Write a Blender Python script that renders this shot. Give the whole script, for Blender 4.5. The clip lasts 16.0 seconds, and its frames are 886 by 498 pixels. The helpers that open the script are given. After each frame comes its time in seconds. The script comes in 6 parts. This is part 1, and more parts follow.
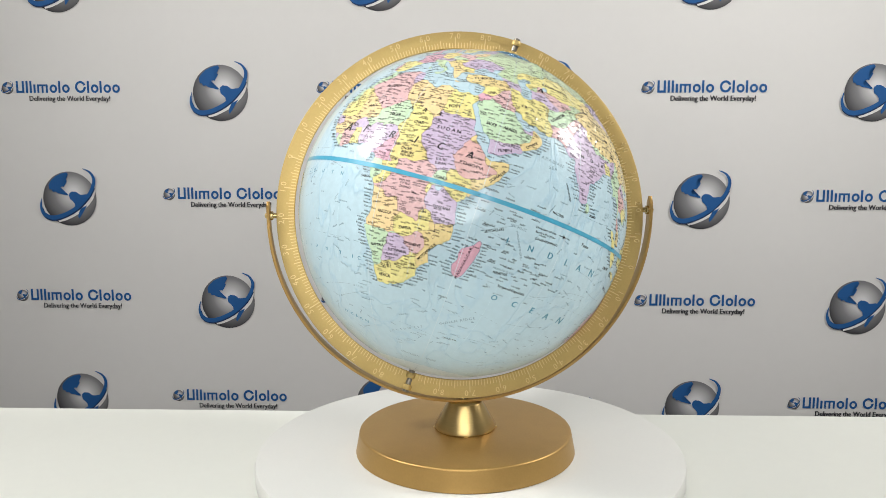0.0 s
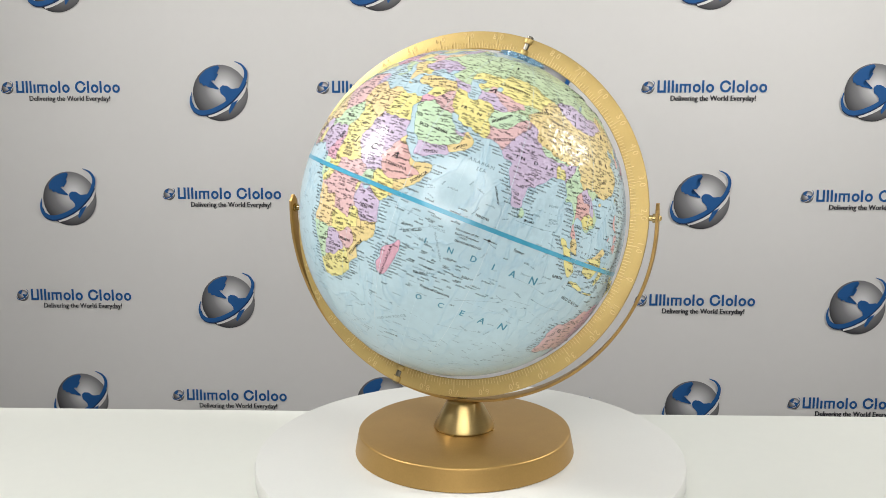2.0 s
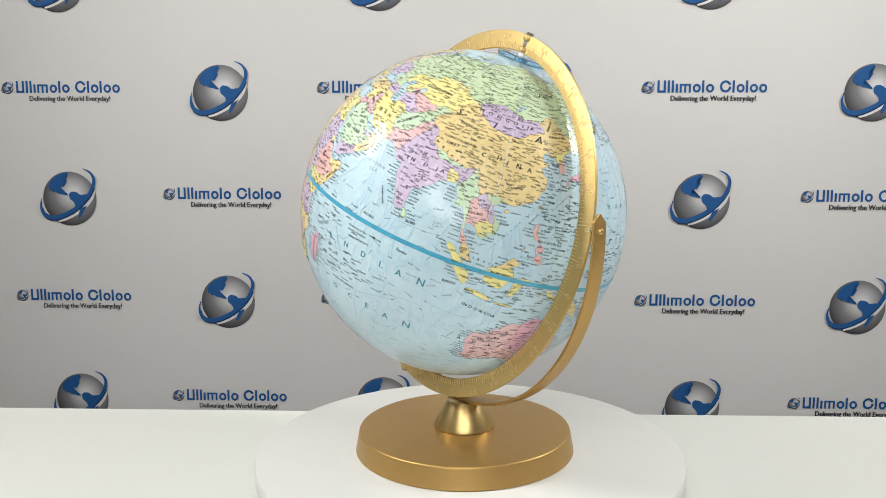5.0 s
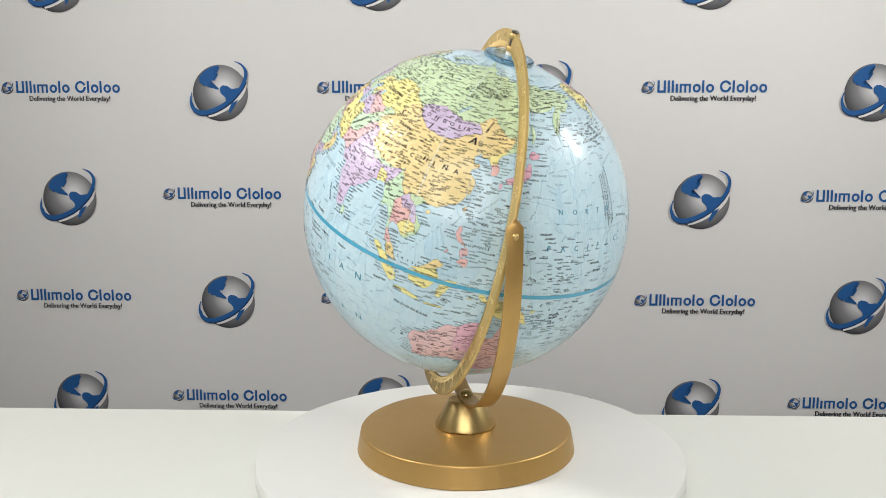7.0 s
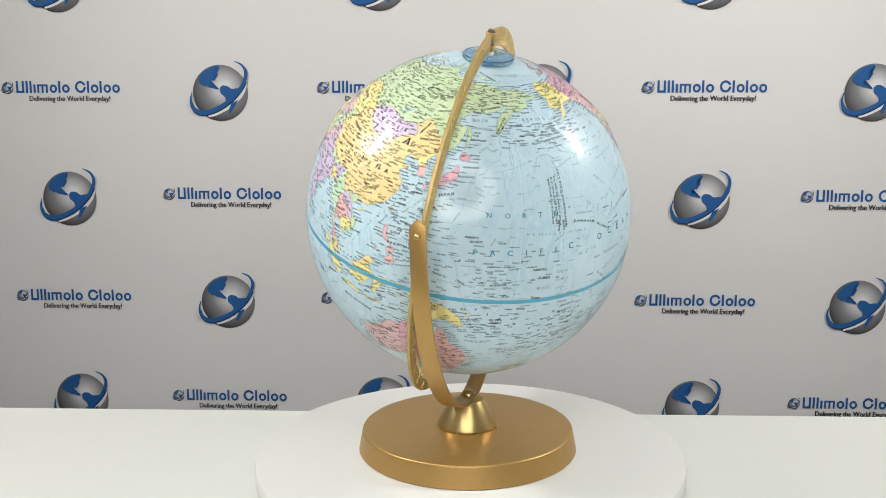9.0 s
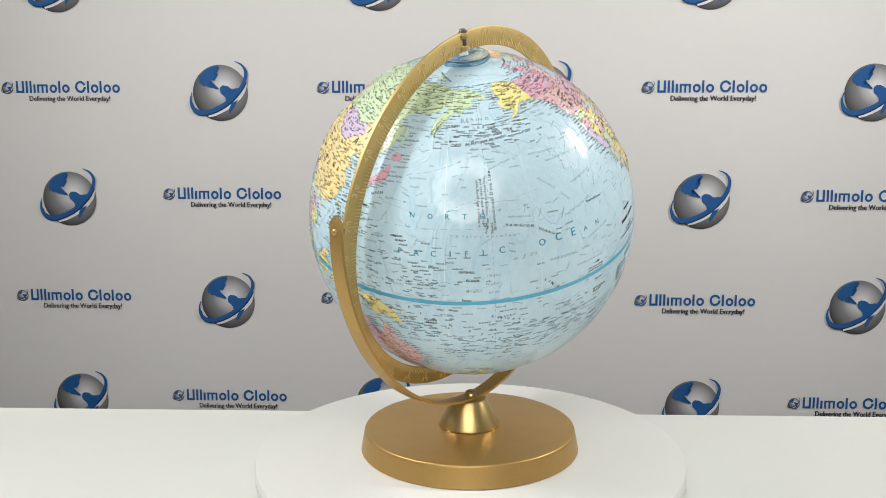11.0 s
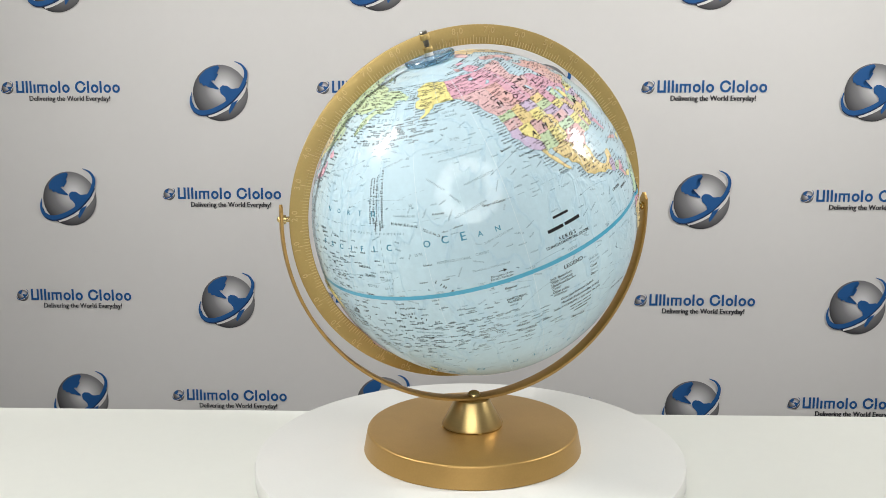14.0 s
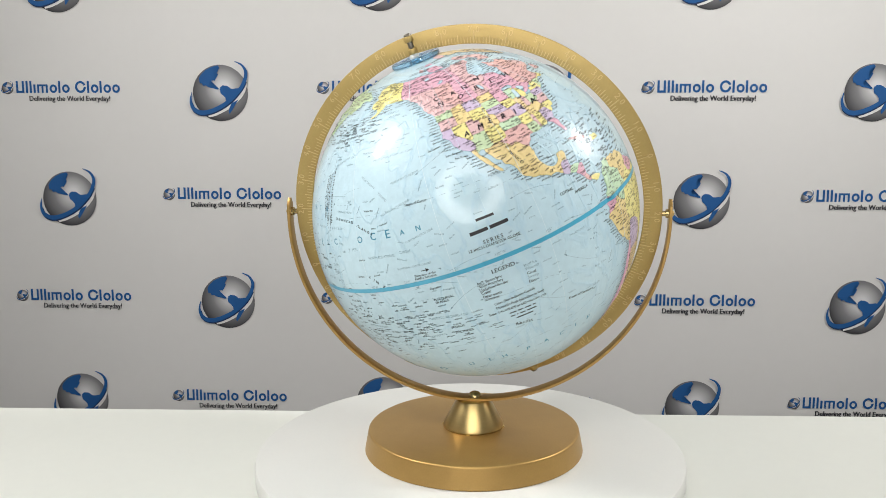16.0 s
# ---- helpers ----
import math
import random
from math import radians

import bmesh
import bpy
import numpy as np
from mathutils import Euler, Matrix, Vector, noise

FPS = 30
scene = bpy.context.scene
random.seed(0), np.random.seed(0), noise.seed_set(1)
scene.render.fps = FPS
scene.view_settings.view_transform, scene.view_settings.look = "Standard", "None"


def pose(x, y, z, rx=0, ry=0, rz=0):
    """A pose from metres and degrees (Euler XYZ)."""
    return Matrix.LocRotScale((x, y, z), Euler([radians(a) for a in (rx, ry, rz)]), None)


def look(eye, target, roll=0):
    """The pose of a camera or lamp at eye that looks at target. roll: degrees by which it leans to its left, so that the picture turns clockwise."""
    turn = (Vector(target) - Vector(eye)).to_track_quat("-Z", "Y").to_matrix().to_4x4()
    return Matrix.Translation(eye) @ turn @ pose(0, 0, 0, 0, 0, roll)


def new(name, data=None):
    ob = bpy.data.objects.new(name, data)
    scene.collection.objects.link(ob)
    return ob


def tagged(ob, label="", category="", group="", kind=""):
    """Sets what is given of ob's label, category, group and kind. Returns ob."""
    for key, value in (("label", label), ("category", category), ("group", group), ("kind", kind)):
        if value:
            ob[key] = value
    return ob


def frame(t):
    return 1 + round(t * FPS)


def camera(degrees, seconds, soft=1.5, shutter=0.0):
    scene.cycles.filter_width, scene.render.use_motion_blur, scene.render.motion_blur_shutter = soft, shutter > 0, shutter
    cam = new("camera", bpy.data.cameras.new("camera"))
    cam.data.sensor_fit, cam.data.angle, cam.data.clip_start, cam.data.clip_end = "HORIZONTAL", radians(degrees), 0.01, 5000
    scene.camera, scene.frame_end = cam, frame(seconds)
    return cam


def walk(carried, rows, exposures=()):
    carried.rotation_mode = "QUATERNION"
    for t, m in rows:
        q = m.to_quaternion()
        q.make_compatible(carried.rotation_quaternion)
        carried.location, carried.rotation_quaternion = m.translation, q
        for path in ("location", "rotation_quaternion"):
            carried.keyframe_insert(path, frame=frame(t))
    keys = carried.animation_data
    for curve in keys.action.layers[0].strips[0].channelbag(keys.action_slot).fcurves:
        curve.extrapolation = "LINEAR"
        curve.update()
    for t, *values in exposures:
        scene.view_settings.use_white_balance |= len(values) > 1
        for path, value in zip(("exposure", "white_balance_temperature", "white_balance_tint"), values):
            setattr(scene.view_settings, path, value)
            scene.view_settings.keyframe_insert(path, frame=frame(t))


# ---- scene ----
import collections

# A desk globe on a slow turntable, on a white table before a printed backdrop. z = 0 is the turntable's top,
# the turntable's axis is x = y = 0, and the camera stands still on a tripod.
EYE = (0.0, -0.818, 0.324)
cam = camera(54.9, 16.0, soft=0.4)
AIM = look(EYE, (EYE[0] - 0.02981, EYE[1] + 0.98842, EYE[2] - 0.14881), -0.442)
walk(cam, [(0.0, AIM), (16.0, AIM)], exposures=[(0.0, 0.0), (16.0, 0.0)])

TURN = -12.0            # degrees a second
BALL_R = 0.1548         # a 12 inch ball
BALL_C = (0.0011, 0.0017, 0.2349)      # above the middle of the base
BASE_AT = (-0.0027, 0.0042)            # the base stands a little off the turntable's axis
# the ball's own axes: 0 E on the equator, 90 E, the north pole
AXES = Matrix(((-0.64384566, -0.74102498, 0.19064298), (0.67080313, -0.66650978, -0.32525047), (0.36808414, -0.08152719, 0.92621131)))

# ---- light ----
world = bpy.data.worlds.new("room_air")
scene.world = world
world.use_nodes = True
world.node_tree.nodes["Background"].inputs["Color"].default_value = (0.9, 0.93, 1.0, 1)
world.node_tree.nodes["Background"].inputs["Strength"].default_value = 0.05


def soft_lamp(name, at, target, sx, sy, watts, colour):
    data = bpy.data.lights.new(name, "AREA")
    data.shape, data.size, data.size_y, data.energy, data.color = "RECTANGLE", sx, sy, watts, colour
    ob = new(name, data)
    ob.matrix_world = look(at, target)
    return ob


soft_lamp("softbox_lamp", (-1.07, -0.21, 1.15), (0.45, -0.1, 0.4), 0.14, 0.40, 18.9, (1.0, 0.98, 0.95))
soft_lamp("softbox_lamp", (1.17, 0.10, 1.01), (0, 0, 0.25), 0.15, 0.30, 14.3, (1.0, 0.98, 0.95))


# ---- materials ----
def material(name, colour, rough=0.5, metal=0.0, vary=0.06, scale=40.0, bump=0.0, bump_scale=300.0, coat=0.0, stretch=(1, 1, 1), coat_rough=0.05, spec=0.5):
    m = bpy.data.materials.new(name)
    m.use_nodes = True
    nt = m.node_tree
    b = nt.nodes["Principled BSDF"]
    tc = nt.nodes.new("ShaderNodeTexCoord")
    mp = nt.nodes.new("ShaderNodeMapping")
    mp.inputs["Scale"].default_value = stretch
    nt.links.new(tc.outputs["Object"], mp.inputs["Vector"])
    n1 = nt.nodes.new("ShaderNodeTexNoise")
    n1.inputs["Scale"].default_value, n1.inputs["Detail"].default_value = scale, 6
    n2 = nt.nodes.new("ShaderNodeTexNoise")
    n2.inputs["Scale"].default_value, n2.inputs["Detail"].default_value = scale * 9, 3
    nt.links.new(mp.outputs["Vector"], n1.inputs["Vector"])
    nt.links.new(mp.outputs["Vector"], n2.inputs["Vector"])
    add = nt.nodes.new("ShaderNodeMath")
    add.operation = "ADD"
    nt.links.new(n1.outputs["Fac"], add.inputs[0])
    nt.links.new(n2.outputs["Fac"], add.inputs[1])
    ramp = nt.nodes.new("ShaderNodeMapRange")
    ramp.inputs["From Min"].default_value, ramp.inputs["From Max"].default_value = 0.6, 1.4
    ramp.inputs["To Min"].default_value, ramp.inputs["To Max"].default_value = 1 - vary, 1 + vary
    nt.links.new(add.outputs[0], ramp.inputs["Value"])
    mul = nt.nodes.new("ShaderNodeVectorMath")
    mul.operation = "SCALE"
    mul.inputs[0].default_value = colour
    nt.links.new(ramp.outputs["Result"], mul.inputs["Scale"])
    nt.links.new(mul.outputs["Vector"], b.inputs["Base Color"])
    b.inputs["Roughness"].default_value, b.inputs["Metallic"].default_value = rough, metal
    b.inputs["Coat Weight"].default_value, b.inputs["Coat Roughness"].default_value = coat, coat_rough
    b.inputs["Specular IOR Level"].default_value = spec
    if bump:
        n3 = nt.nodes.new("ShaderNodeTexNoise")
        n3.inputs["Scale"].default_value, n3.inputs["Detail"].default_value = bump_scale, 4
        nt.links.new(mp.outputs["Vector"], n3.inputs["Vector"])
        bp = nt.nodes.new("ShaderNodeBump")
        bp.inputs["Strength"].default_value, bp.inputs["Distance"].default_value = bump, 0.001
        nt.links.new(n3.outputs["Fac"], bp.inputs["Height"])
        nt.links.new(bp.outputs["Normal"], b.inputs["Normal"])
    return m


def glow(name, colour, strength):
    m = bpy.data.materials.new(name)
    m.use_nodes = True
    b = m.node_tree.nodes["Principled BSDF"]
    b.inputs["Base Color"].default_value = (0.8, 0.8, 0.8, 1)
    b.inputs["Emission Color"].default_value = (*colour, 1)
    b.inputs["Emission Strength"].default_value = strength
    return m


GOLD = material("satin_gold_paint", (0.455, 0.285, 0.095), 0.42, 0.72, 0.05, 60, 0.05, 900)
GOLD_RING = material("stamped_gold_metal", (0.53, 0.385, 0.145), 0.48, 0.62, 0.05, 60, 0.06, 900)
GOLD_SPUN = material("spun_gold_metal", (0.62, 0.46, 0.20), 0.34, 1.0, 0.05, 60, 0.05, 500, stretch=(1, 1, 12))
BRASS = material("bright_brass", (0.52, 0.40, 0.19), 0.26, 1.0, 0.08, 200)
STEEL = material("dull_steel", (0.27, 0.25, 0.21), 0.32, 1.0, 0.08, 200)
WHITE_DISC = material("matt_white_laminate", (0.655, 0.66, 0.635), 0.55, 0, 0.012, 30, 0.02, 700)
WHITE_TABLE = material("white_table_laminate", (0.68, 0.695, 0.65), 0.42, 0, 0.012, 8, 0.03, 500)
WALL = material("fill_wall_paint", (0.62, 0.61, 0.59), 0.9, 0, 0.03, 6, 0.05, 200)
FLOOR = material("room_floor_carpet", (0.20, 0.20, 0.21), 0.95, 0, 0.15, 20, 0.3, 400)
CLOTH = material("white_banner_cloth", (0.695, 0.688, 0.677), 0.8, 0, 0.012, 5, 0.04, 1500)
RIM_BLACK = material("black_plastic", (0.03, 0.03, 0.03), 0.5)
SPECK = material("dark_speck", (0.12, 0.11, 0.10), 0.7)


# ---- mesh helpers ----
def part(name, bm, mat, parent=None, label="", smooth=True, at=None):
    me = bpy.data.meshes.new(name)
    bm.normal_update()
    bm.to_mesh(me)
    bm.free()
    return part_mesh(name, me, mat, parent, label, smooth, at)


def part_mesh(name, me, mat, parent=None, label="", smooth=True, at=None):
    me.materials.append(mat)
    if smooth:
        for f in me.polygons:
            f.use_smooth = True
        me.set_sharp_from_angle(angle=radians(35))
    ob = new(name, me)
    if parent:
        ob.parent = parent
    if at:
        ob.matrix_basis = at
    if label:
        tagged(ob, label)
    return ob


def grid_mesh(name, verts, faces):
    me = bpy.data.meshes.new(name)
    me.from_pydata([tuple(v) for v in verts], [], faces)
    me.validate()
    me.update()
    return me


def lathe(profile, steps=96, closed=False):
    """profile: (r, z) points; a surface of revolution about z."""
    bm = bmesh.new()
    rings = []
    for r, z in profile:
        if r < 1e-6:
            rings.append([bm.verts.new((0, 0, z))])
        else:
            rings.append([bm.verts.new((r * math.cos(2 * math.pi * i / steps), r * math.sin(2 * math.pi * i / steps), z)) for i in range(steps)])
    pairs = list(zip(rings, rings[1:])) + ([(rings[-1], rings[0])] if closed else [])
    for a, b in pairs:
        for i in range(steps):
            j = (i + 1) % steps
            quad = [a[i % len(a)], a[j % len(a)], b[j % len(b)], b[i % len(b)]]
            quad = [v for k, v in enumerate(quad) if v not in quad[:k]]
            if len(quad) > 2:
                bm.faces.new(quad)
    bmesh.ops.recalc_face_normals(bm, faces=bm.faces)
    return bm


def box(bm, x0, y0, z0, x1, y1, z1, bevel=0.0):
    made = bmesh.ops.create_cube(bm, size=1.0)["verts"]
    bmesh.ops.scale(bm, vec=(x1 - x0, y1 - y0, z1 - z0), verts=made)
    bmesh.ops.translate(bm, vec=((x0 + x1) / 2, (y0 + y1) / 2, (z0 + z1) / 2), verts=made)
    if bevel:
        edges = list({e for v in made for e in v.link_edges})
        bmesh.ops.bevel(bm, geom=edges, offset=bevel, segments=2, affect="EDGES")
    return bm


def glyphs():
    """Flat outlines and advance widths of the built-in font's characters, at size 1."""
    cu = bpy.data.curves.new("lettering", "FONT")
    cu.resolution_u = 2
    ob = new("lettering", cu)

    def outline(body):
        cu.body = body
        dg = bpy.context.evaluated_depsgraph_get()
        dg.update()
        me = ob.evaluated_get(dg).to_mesh()
        made = [(v.co.x, v.co.y) for v in me.vertices], [tuple(f.vertices) for f in me.polygons]
        ob.evaluated_get(dg).to_mesh_clear()
        return made

    right = lambda body: max(v[0] for v in outline(body)[0])
    plain = right("HH")
    table = {" ": ([], [], right("H H") - plain)}
    for ch in "ABCDEFGHIJKLMNOPQRSTUVWXYZabcdefghijklmnopqrstuvwxyz0123456789.,:'()-!/\u00b0":
        vs, fs = outline(ch)
        table[ch] = (vs, fs, right("H" + ch + "H") - plain)
    bpy.data.objects.remove(ob)
    bpy.data.curves.remove(cu)
    return table


GLYPHS = glyphs()


def text_flat(words, size, spacing=1.0, lean=0.0):
    """A line of text as flat vertices and faces, centred on its middle."""
    vs, fs, x = [], [], 0.0
    for ch in words:
        gv, gf, step = GLYPHS[ch]
        k = len(vs)
        vs += [(x + a + lean * b, b - 0.35) for a, b in gv]
        fs += [tuple(k + q for q in f) for f in gf]
        x += step * spacing
    mid = (min(v[0] for v in vs) + max(v[0] for v in vs)) / 2
    return [((a - mid) * size, b * size, 0.0) for a, b in vs], fs


# ---- the room: an unseen shell, its pale sides added to bounce fill ----
FLOOR_Z, CEIL_Z = -0.752, 1.95


def slab(name, x0, y0, z0, x1, y1, z1, mat, label, category):
    ob = part(name, box(bmesh.new(), x0, y0, z0, x1, y1, z1), mat, smooth=False)
    return tagged(ob, label, category, kind="structure")


slab("floor", -2.6, -2.8, FLOOR_Z - 0.05, 2.6, 1.9, FLOOR_Z, FLOOR, "dark grey carpet floor of the studio", "floor")
slab("ceiling", -2.6, -2.8, CEIL_Z, 2.6, 1.9, CEIL_Z + 0.05, WALL, "unseen pale ceiling added to bounce fill light", "ceiling")
slab("wall_north", -2.6, 1.8, FLOOR_Z, 2.6, 1.9, CEIL_Z, WALL, "unseen pale wall added behind the banner", "wall")
slab("wall_south", -2.6, -2.8, FLOOR_Z, 2.6, -2.7, CEIL_Z, WALL, "unseen pale wall added behind the camera for fill light", "wall")
slab("wall_east", 2.5, -2.7, FLOOR_Z, 2.6, 1.8, CEIL_Z, WALL, "unseen pale side wall added for fill light", "wall")
slab("wall_west", -2.6, -2.7, FLOOR_Z, -2.5, 1.8, CEIL_Z, WALL, "unseen pale side wall added for fill light", "wall")


# ---- ring light behind the camera ----
def ring_light():
    top = tagged(new("ring_light"), "lit round ring light on a stand facing the globe", "ring light")
    prof = [(0.275 + 0.085 * math.cos(a), 0.012 * math.sin(a)) for a in [2 * math.pi * i / 16 for i in range(16)]]
    tilt = look((-0.05, -0.92, 0.575), (0.0, 0.0, 0.25)) @ pose(0, 0, 0, 180)
    part("tube", lathe(prof, 64, True), RING_GLOW, top, "glowing white ring tube", at=tilt)
    shell = [(0.375, -0.014), (0.38, -0.03), (0.175, -0.03), (0.18, -0.014)]
    part("housing", lathe(shell, 64, True), RIM_BLACK, top, "black plastic housing", at=tilt)
    stand = bmesh.new()
    bmesh.ops.create_cone(stand, cap_ends=True, segments=16, radius1=0.012, radius2=0.012, depth=1.0)
    part("stand", stand, RIM_BLACK, top, "thin black stand", at=pose(-0.05, -0.99, FLOOR_Z + 0.5))
    return top


RING_GLOW = glow("ring_light_glow", (1.0, 0.98, 0.95), 6.0)
ring_light()


# ---- table and turntable ----
def table():
    top = tagged(new("table"), "plain white laminate table in front of the printed banner", "table")
    top.matrix_basis = pose(0.02, 0.164, -0.022, 0, 0, -1.37)
    bm = box(bmesh.new(), -1.1, -0.62, -0.028, 1.1, 0, 0, 0.0015)
    part("tabletop", bm, WHITE_TABLE, top, "white laminate tabletop with a sharp edge", smooth=False)
    for x in (-1.03, 1.03):
        for y in (-0.57, -0.05):
            bm = box(bmesh.new(), x - 0.02, y - 0.02, FLOOR_Z + 0.022, x + 0.02, y + 0.02, -0.028)
            part("leg", bm, WHITE_DISC, top, smooth=False)
    return top


table()


def speck(x, y, s):
    bm = bmesh.new()
    bmesh.ops.create_icosphere(bm, subdivisions=1, radius=s)
    bmesh.ops.scale(bm, vec=(0.7, 1.6, 0.35), verts=bm.verts)
    ob = part("crumb", bm, SPECK)
    ob.matrix_basis = pose(x, y, -0.022 + s * 0.3, 0, 0, 20)
    tagged(ob, "tiny dark crumb lying on the white table", "crumb", "crumbs on the table")


speck(-0.213, 0.086, 0.0012)
speck(-0.206, -0.02, 0.0006)
speck(0.216, 0.046, 0.0007)


def turntable():
    top = tagged(new("turntable"), "round matt white turntable disc lying on the table", "turntable")
    prof = [(0, 0), (0.2085, 0), (0.2097, -0.0006), (0.2103, -0.002), (0.2103, -0.0165), (0.2095, -0.018), (0.0, -0.018)]
    part("disc", lathe(prof, 180), WHITE_DISC, top)
    part("foot_ring", lathe([(0.15, -0.018), (0.15, -0.0218), (0.14, -0.0218), (0.14, -0.018)], 96, True), RIM_BLACK, top, "dark bearing ring underneath")
    return top


TURNTABLE = turntable()


# ---- the printed banner ----
BANNER_BLUE = material("banner_blue_print", (0.006, 0.088, 0.285), 0.75, 0, 0.03, 20)
BANNER_NAVY = material("banner_navy_print", (0.006, 0.03, 0.10), 0.75, 0, 0.03, 20)
BANNER_INK = material("banner_dark_print", (0.035, 0.035, 0.045), 0.75, 0, 0.03, 20)
BANNER_WHITE = material("banner_white_print", (0.76, 0.75, 0.74), 0.8, 0, 0.01, 20)


def emblem_print():
    """Grey emblem artwork, shaded like a ball: pale above, dark towards the rim."""
    m = bpy.data.materials.new("banner_grey_emblem_print")
    m.use_nodes = True
    nt = m.node_tree
    b = nt.nodes["Principled BSDF"]
    tc = nt.nodes.new("ShaderNodeTexCoord")
    off = nt.nodes.new("ShaderNodeVectorMath")
    off.operation = "DISTANCE"
    off.inputs[1].default_value = (0.007, 0.0, 0.011)
    nt.links.new(tc.outputs["Object"], off.inputs[0])
    rg = nt.nodes.new("ShaderNodeMapRange")
    rg.inputs["From Min"].default_value, rg.inputs["From Max"].default_value = 0.010, 0.068
    nt.links.new(off.outputs["Value"], rg.inputs["Value"])
    cr = nt.nodes.new("ShaderNodeValToRGB")
    cr.color_ramp.elements[0].color = (0.68, 0.68, 0.69, 1)
    cr.color_ramp.elements[1].color = (0.035, 0.035, 0.04, 1)
    mid = cr.color_ramp.elements.new(0.5)
    mid.color = (0.22, 0.22, 0.23, 1)
    nt.links.new(rg.outputs["Result"], cr.inputs["Fac"])
    nt.links.new(cr.outputs["Color"], b.inputs["Base Color"])
    b.inputs["Roughness"].default_value = 0.75
    return m


EMBLEM_GREY = emblem_print()


def flat_shape(points, depth=0.0):
    """A flat outline in the banner's plane (x, z), facing the room (-y)."""
    bm = bmesh.new()
    f = bm.faces.new([bm.verts.new((x, -depth, z)) for x, z in points])
    bmesh.ops.triangulate(bm, faces=[f])
    bmesh.ops.recalc_face_normals(bm, faces=bm.faces)
    return bm


def mesh_of(name, bm, mat):
    me = bpy.data.meshes.new(name)
    bm.to_mesh(me)
    bm.free()
    me.materials.append(mat)
    return me


def swoosh(spine, widths, grow=1.0, shift=0.0):
    """A tapered band along a smooth line."""
    pts = []
    n = len(spine)
    for i in range(n - 1):
        p0, p1, p2, p3 = spine[max(i - 1, 0)], spine[i], spine[i + 1], spine[min(i + 2, n - 1)]
        for k in range(6):
            t = k / 6
            q = [0.5 * (2 * p1[c] + (p2[c] - p0[c]) * t + (2 * p0[c] - 5 * p1[c] + 4 * p2[c] - p3[c]) * t * t + (3 * p1[c] - p0[c] - 3 * p2[c] + p3[c]) * t ** 3) for c in (0, 1)]
            pts.append((q[0], q[1], widths[i] + (widths[i + 1] - widths[i]) * t))
    pts.append((*spine[-1], widths[-1]))
    left, right = [], []
    for i, (x, y, w) in enumerate(pts):
        dx, dy = pts[min(i + 1, len(pts) - 1)][0] - pts[max(i - 1, 0)][0], pts[min(i + 1, len(pts) - 1)][1] - pts[max(i - 1, 0)][1]
        ln = math.hypot(dx, dy) or 1
        nx, ny = -dy / ln, dx / ln
        left.append((x + nx * w * (0.5 * grow + shift), y + ny * w * (0.5 * grow + shift)))
        right.append((x - nx * w * (0.5 * grow - shift), y - ny * w * (0.5 * grow - shift)))
    bm = bmesh.new()
    L, Rr = [bm.verts.new((x, 0, y)) for x, y in left], [bm.verts.new((x, 0, y)) for x, y in right]
    for i in range(len(L) - 1):
        bm.faces.new((L[i], L[i + 1], Rr[i + 1], Rr[i]))
    bmesh.ops.recalc_face_normals(bm, faces=bm.faces)
    return bm


def ring_shape(bm, x, z, rx, rz, hole, gap=False, n=20):
    a0, a1 = (0.35, 2 * math.pi) if gap else (0, 2 * math.pi)
    o = [bm.verts.new((x + rx * math.cos(a0 + (a1 - a0) * i / n), 0, z + rz * math.sin(a0 + (a1 - a0) * i / n))) for i in range(n + 1)]
    q = [bm.verts.new((x + (rx - hole) * math.cos(a0 + (a1 - a0) * i / n), 0, z + (rz - hole) * math.sin(a0 + (a1 - a0) * i / n))) for i in range(n + 1)]
    for i in range(n):
        bm.faces.new((o[i], o[i + 1], q[i + 1], q[i]))


def rect(bm, x0, z0, x1, z1):
    bm.faces.new([bm.verts.new(v) for v in ((x0, 0, z0), (x1, 0, z0), (x1, 0, z1), (x0, 0, z1))])


def wordmark():
    """The maker's name as plain bars and rings in its colour and rhythm: (place, shape) pairs."""
    s, cap, low = 0.0042, 0.0230, 0.0165

    def shape(name, draw):
        bm = bmesh.new()
        draw(bm)
        bmesh.ops.recalc_face_normals(bm, faces=bm.faces)
        return mesh_of(name, bm, BANNER_BLUE)

    def cup(bm):
        rect(bm, 0, s, s, cap)
        rect(bm, 0.0118, s, 0.0118 + s, cap)
        rect(bm, 0, 0, 0.0118 + s, s)

    def comb(bm):
        for k in range(3):
            rect(bm, k * 0.0086, 0, k * 0.0086 + s * 0.9, low - 0.0036)
        rect(bm, 0, low - 0.0036, 0.0172 + s * 0.9, low)

    shapes = {"b": (shape("blue_bar", lambda bm: rect(bm, 0, 0, s, cap)), s + 0.0034), "i": (shape("blue_bar", lambda bm: rect(bm, 0, 0, s, low)), s + 0.0034),
              "W": (shape("blue_bracket", cup), 0.0194), "m": (shape("blue_comb", comb), 0.0245),
              "o": (shape("blue_ring", lambda bm: ring_shape(bm, 0.0076, low / 2, 0.0076, low / 2, 0.0041)), 0.0174),
              "O": (shape("blue_ring", lambda bm: ring_shape(bm, 0.0108, cap / 2, 0.0108, cap / 2, 0.0044, True)), 0.0238)}
    row, x = [], -0.0895
    for kind in "Wbbimobo_Obobo" + "o":
        if kind == "_":
            x += 0.0085
            continue
        row.append((x, shapes[kind][0]))
        x += shapes[kind][1]
    return row


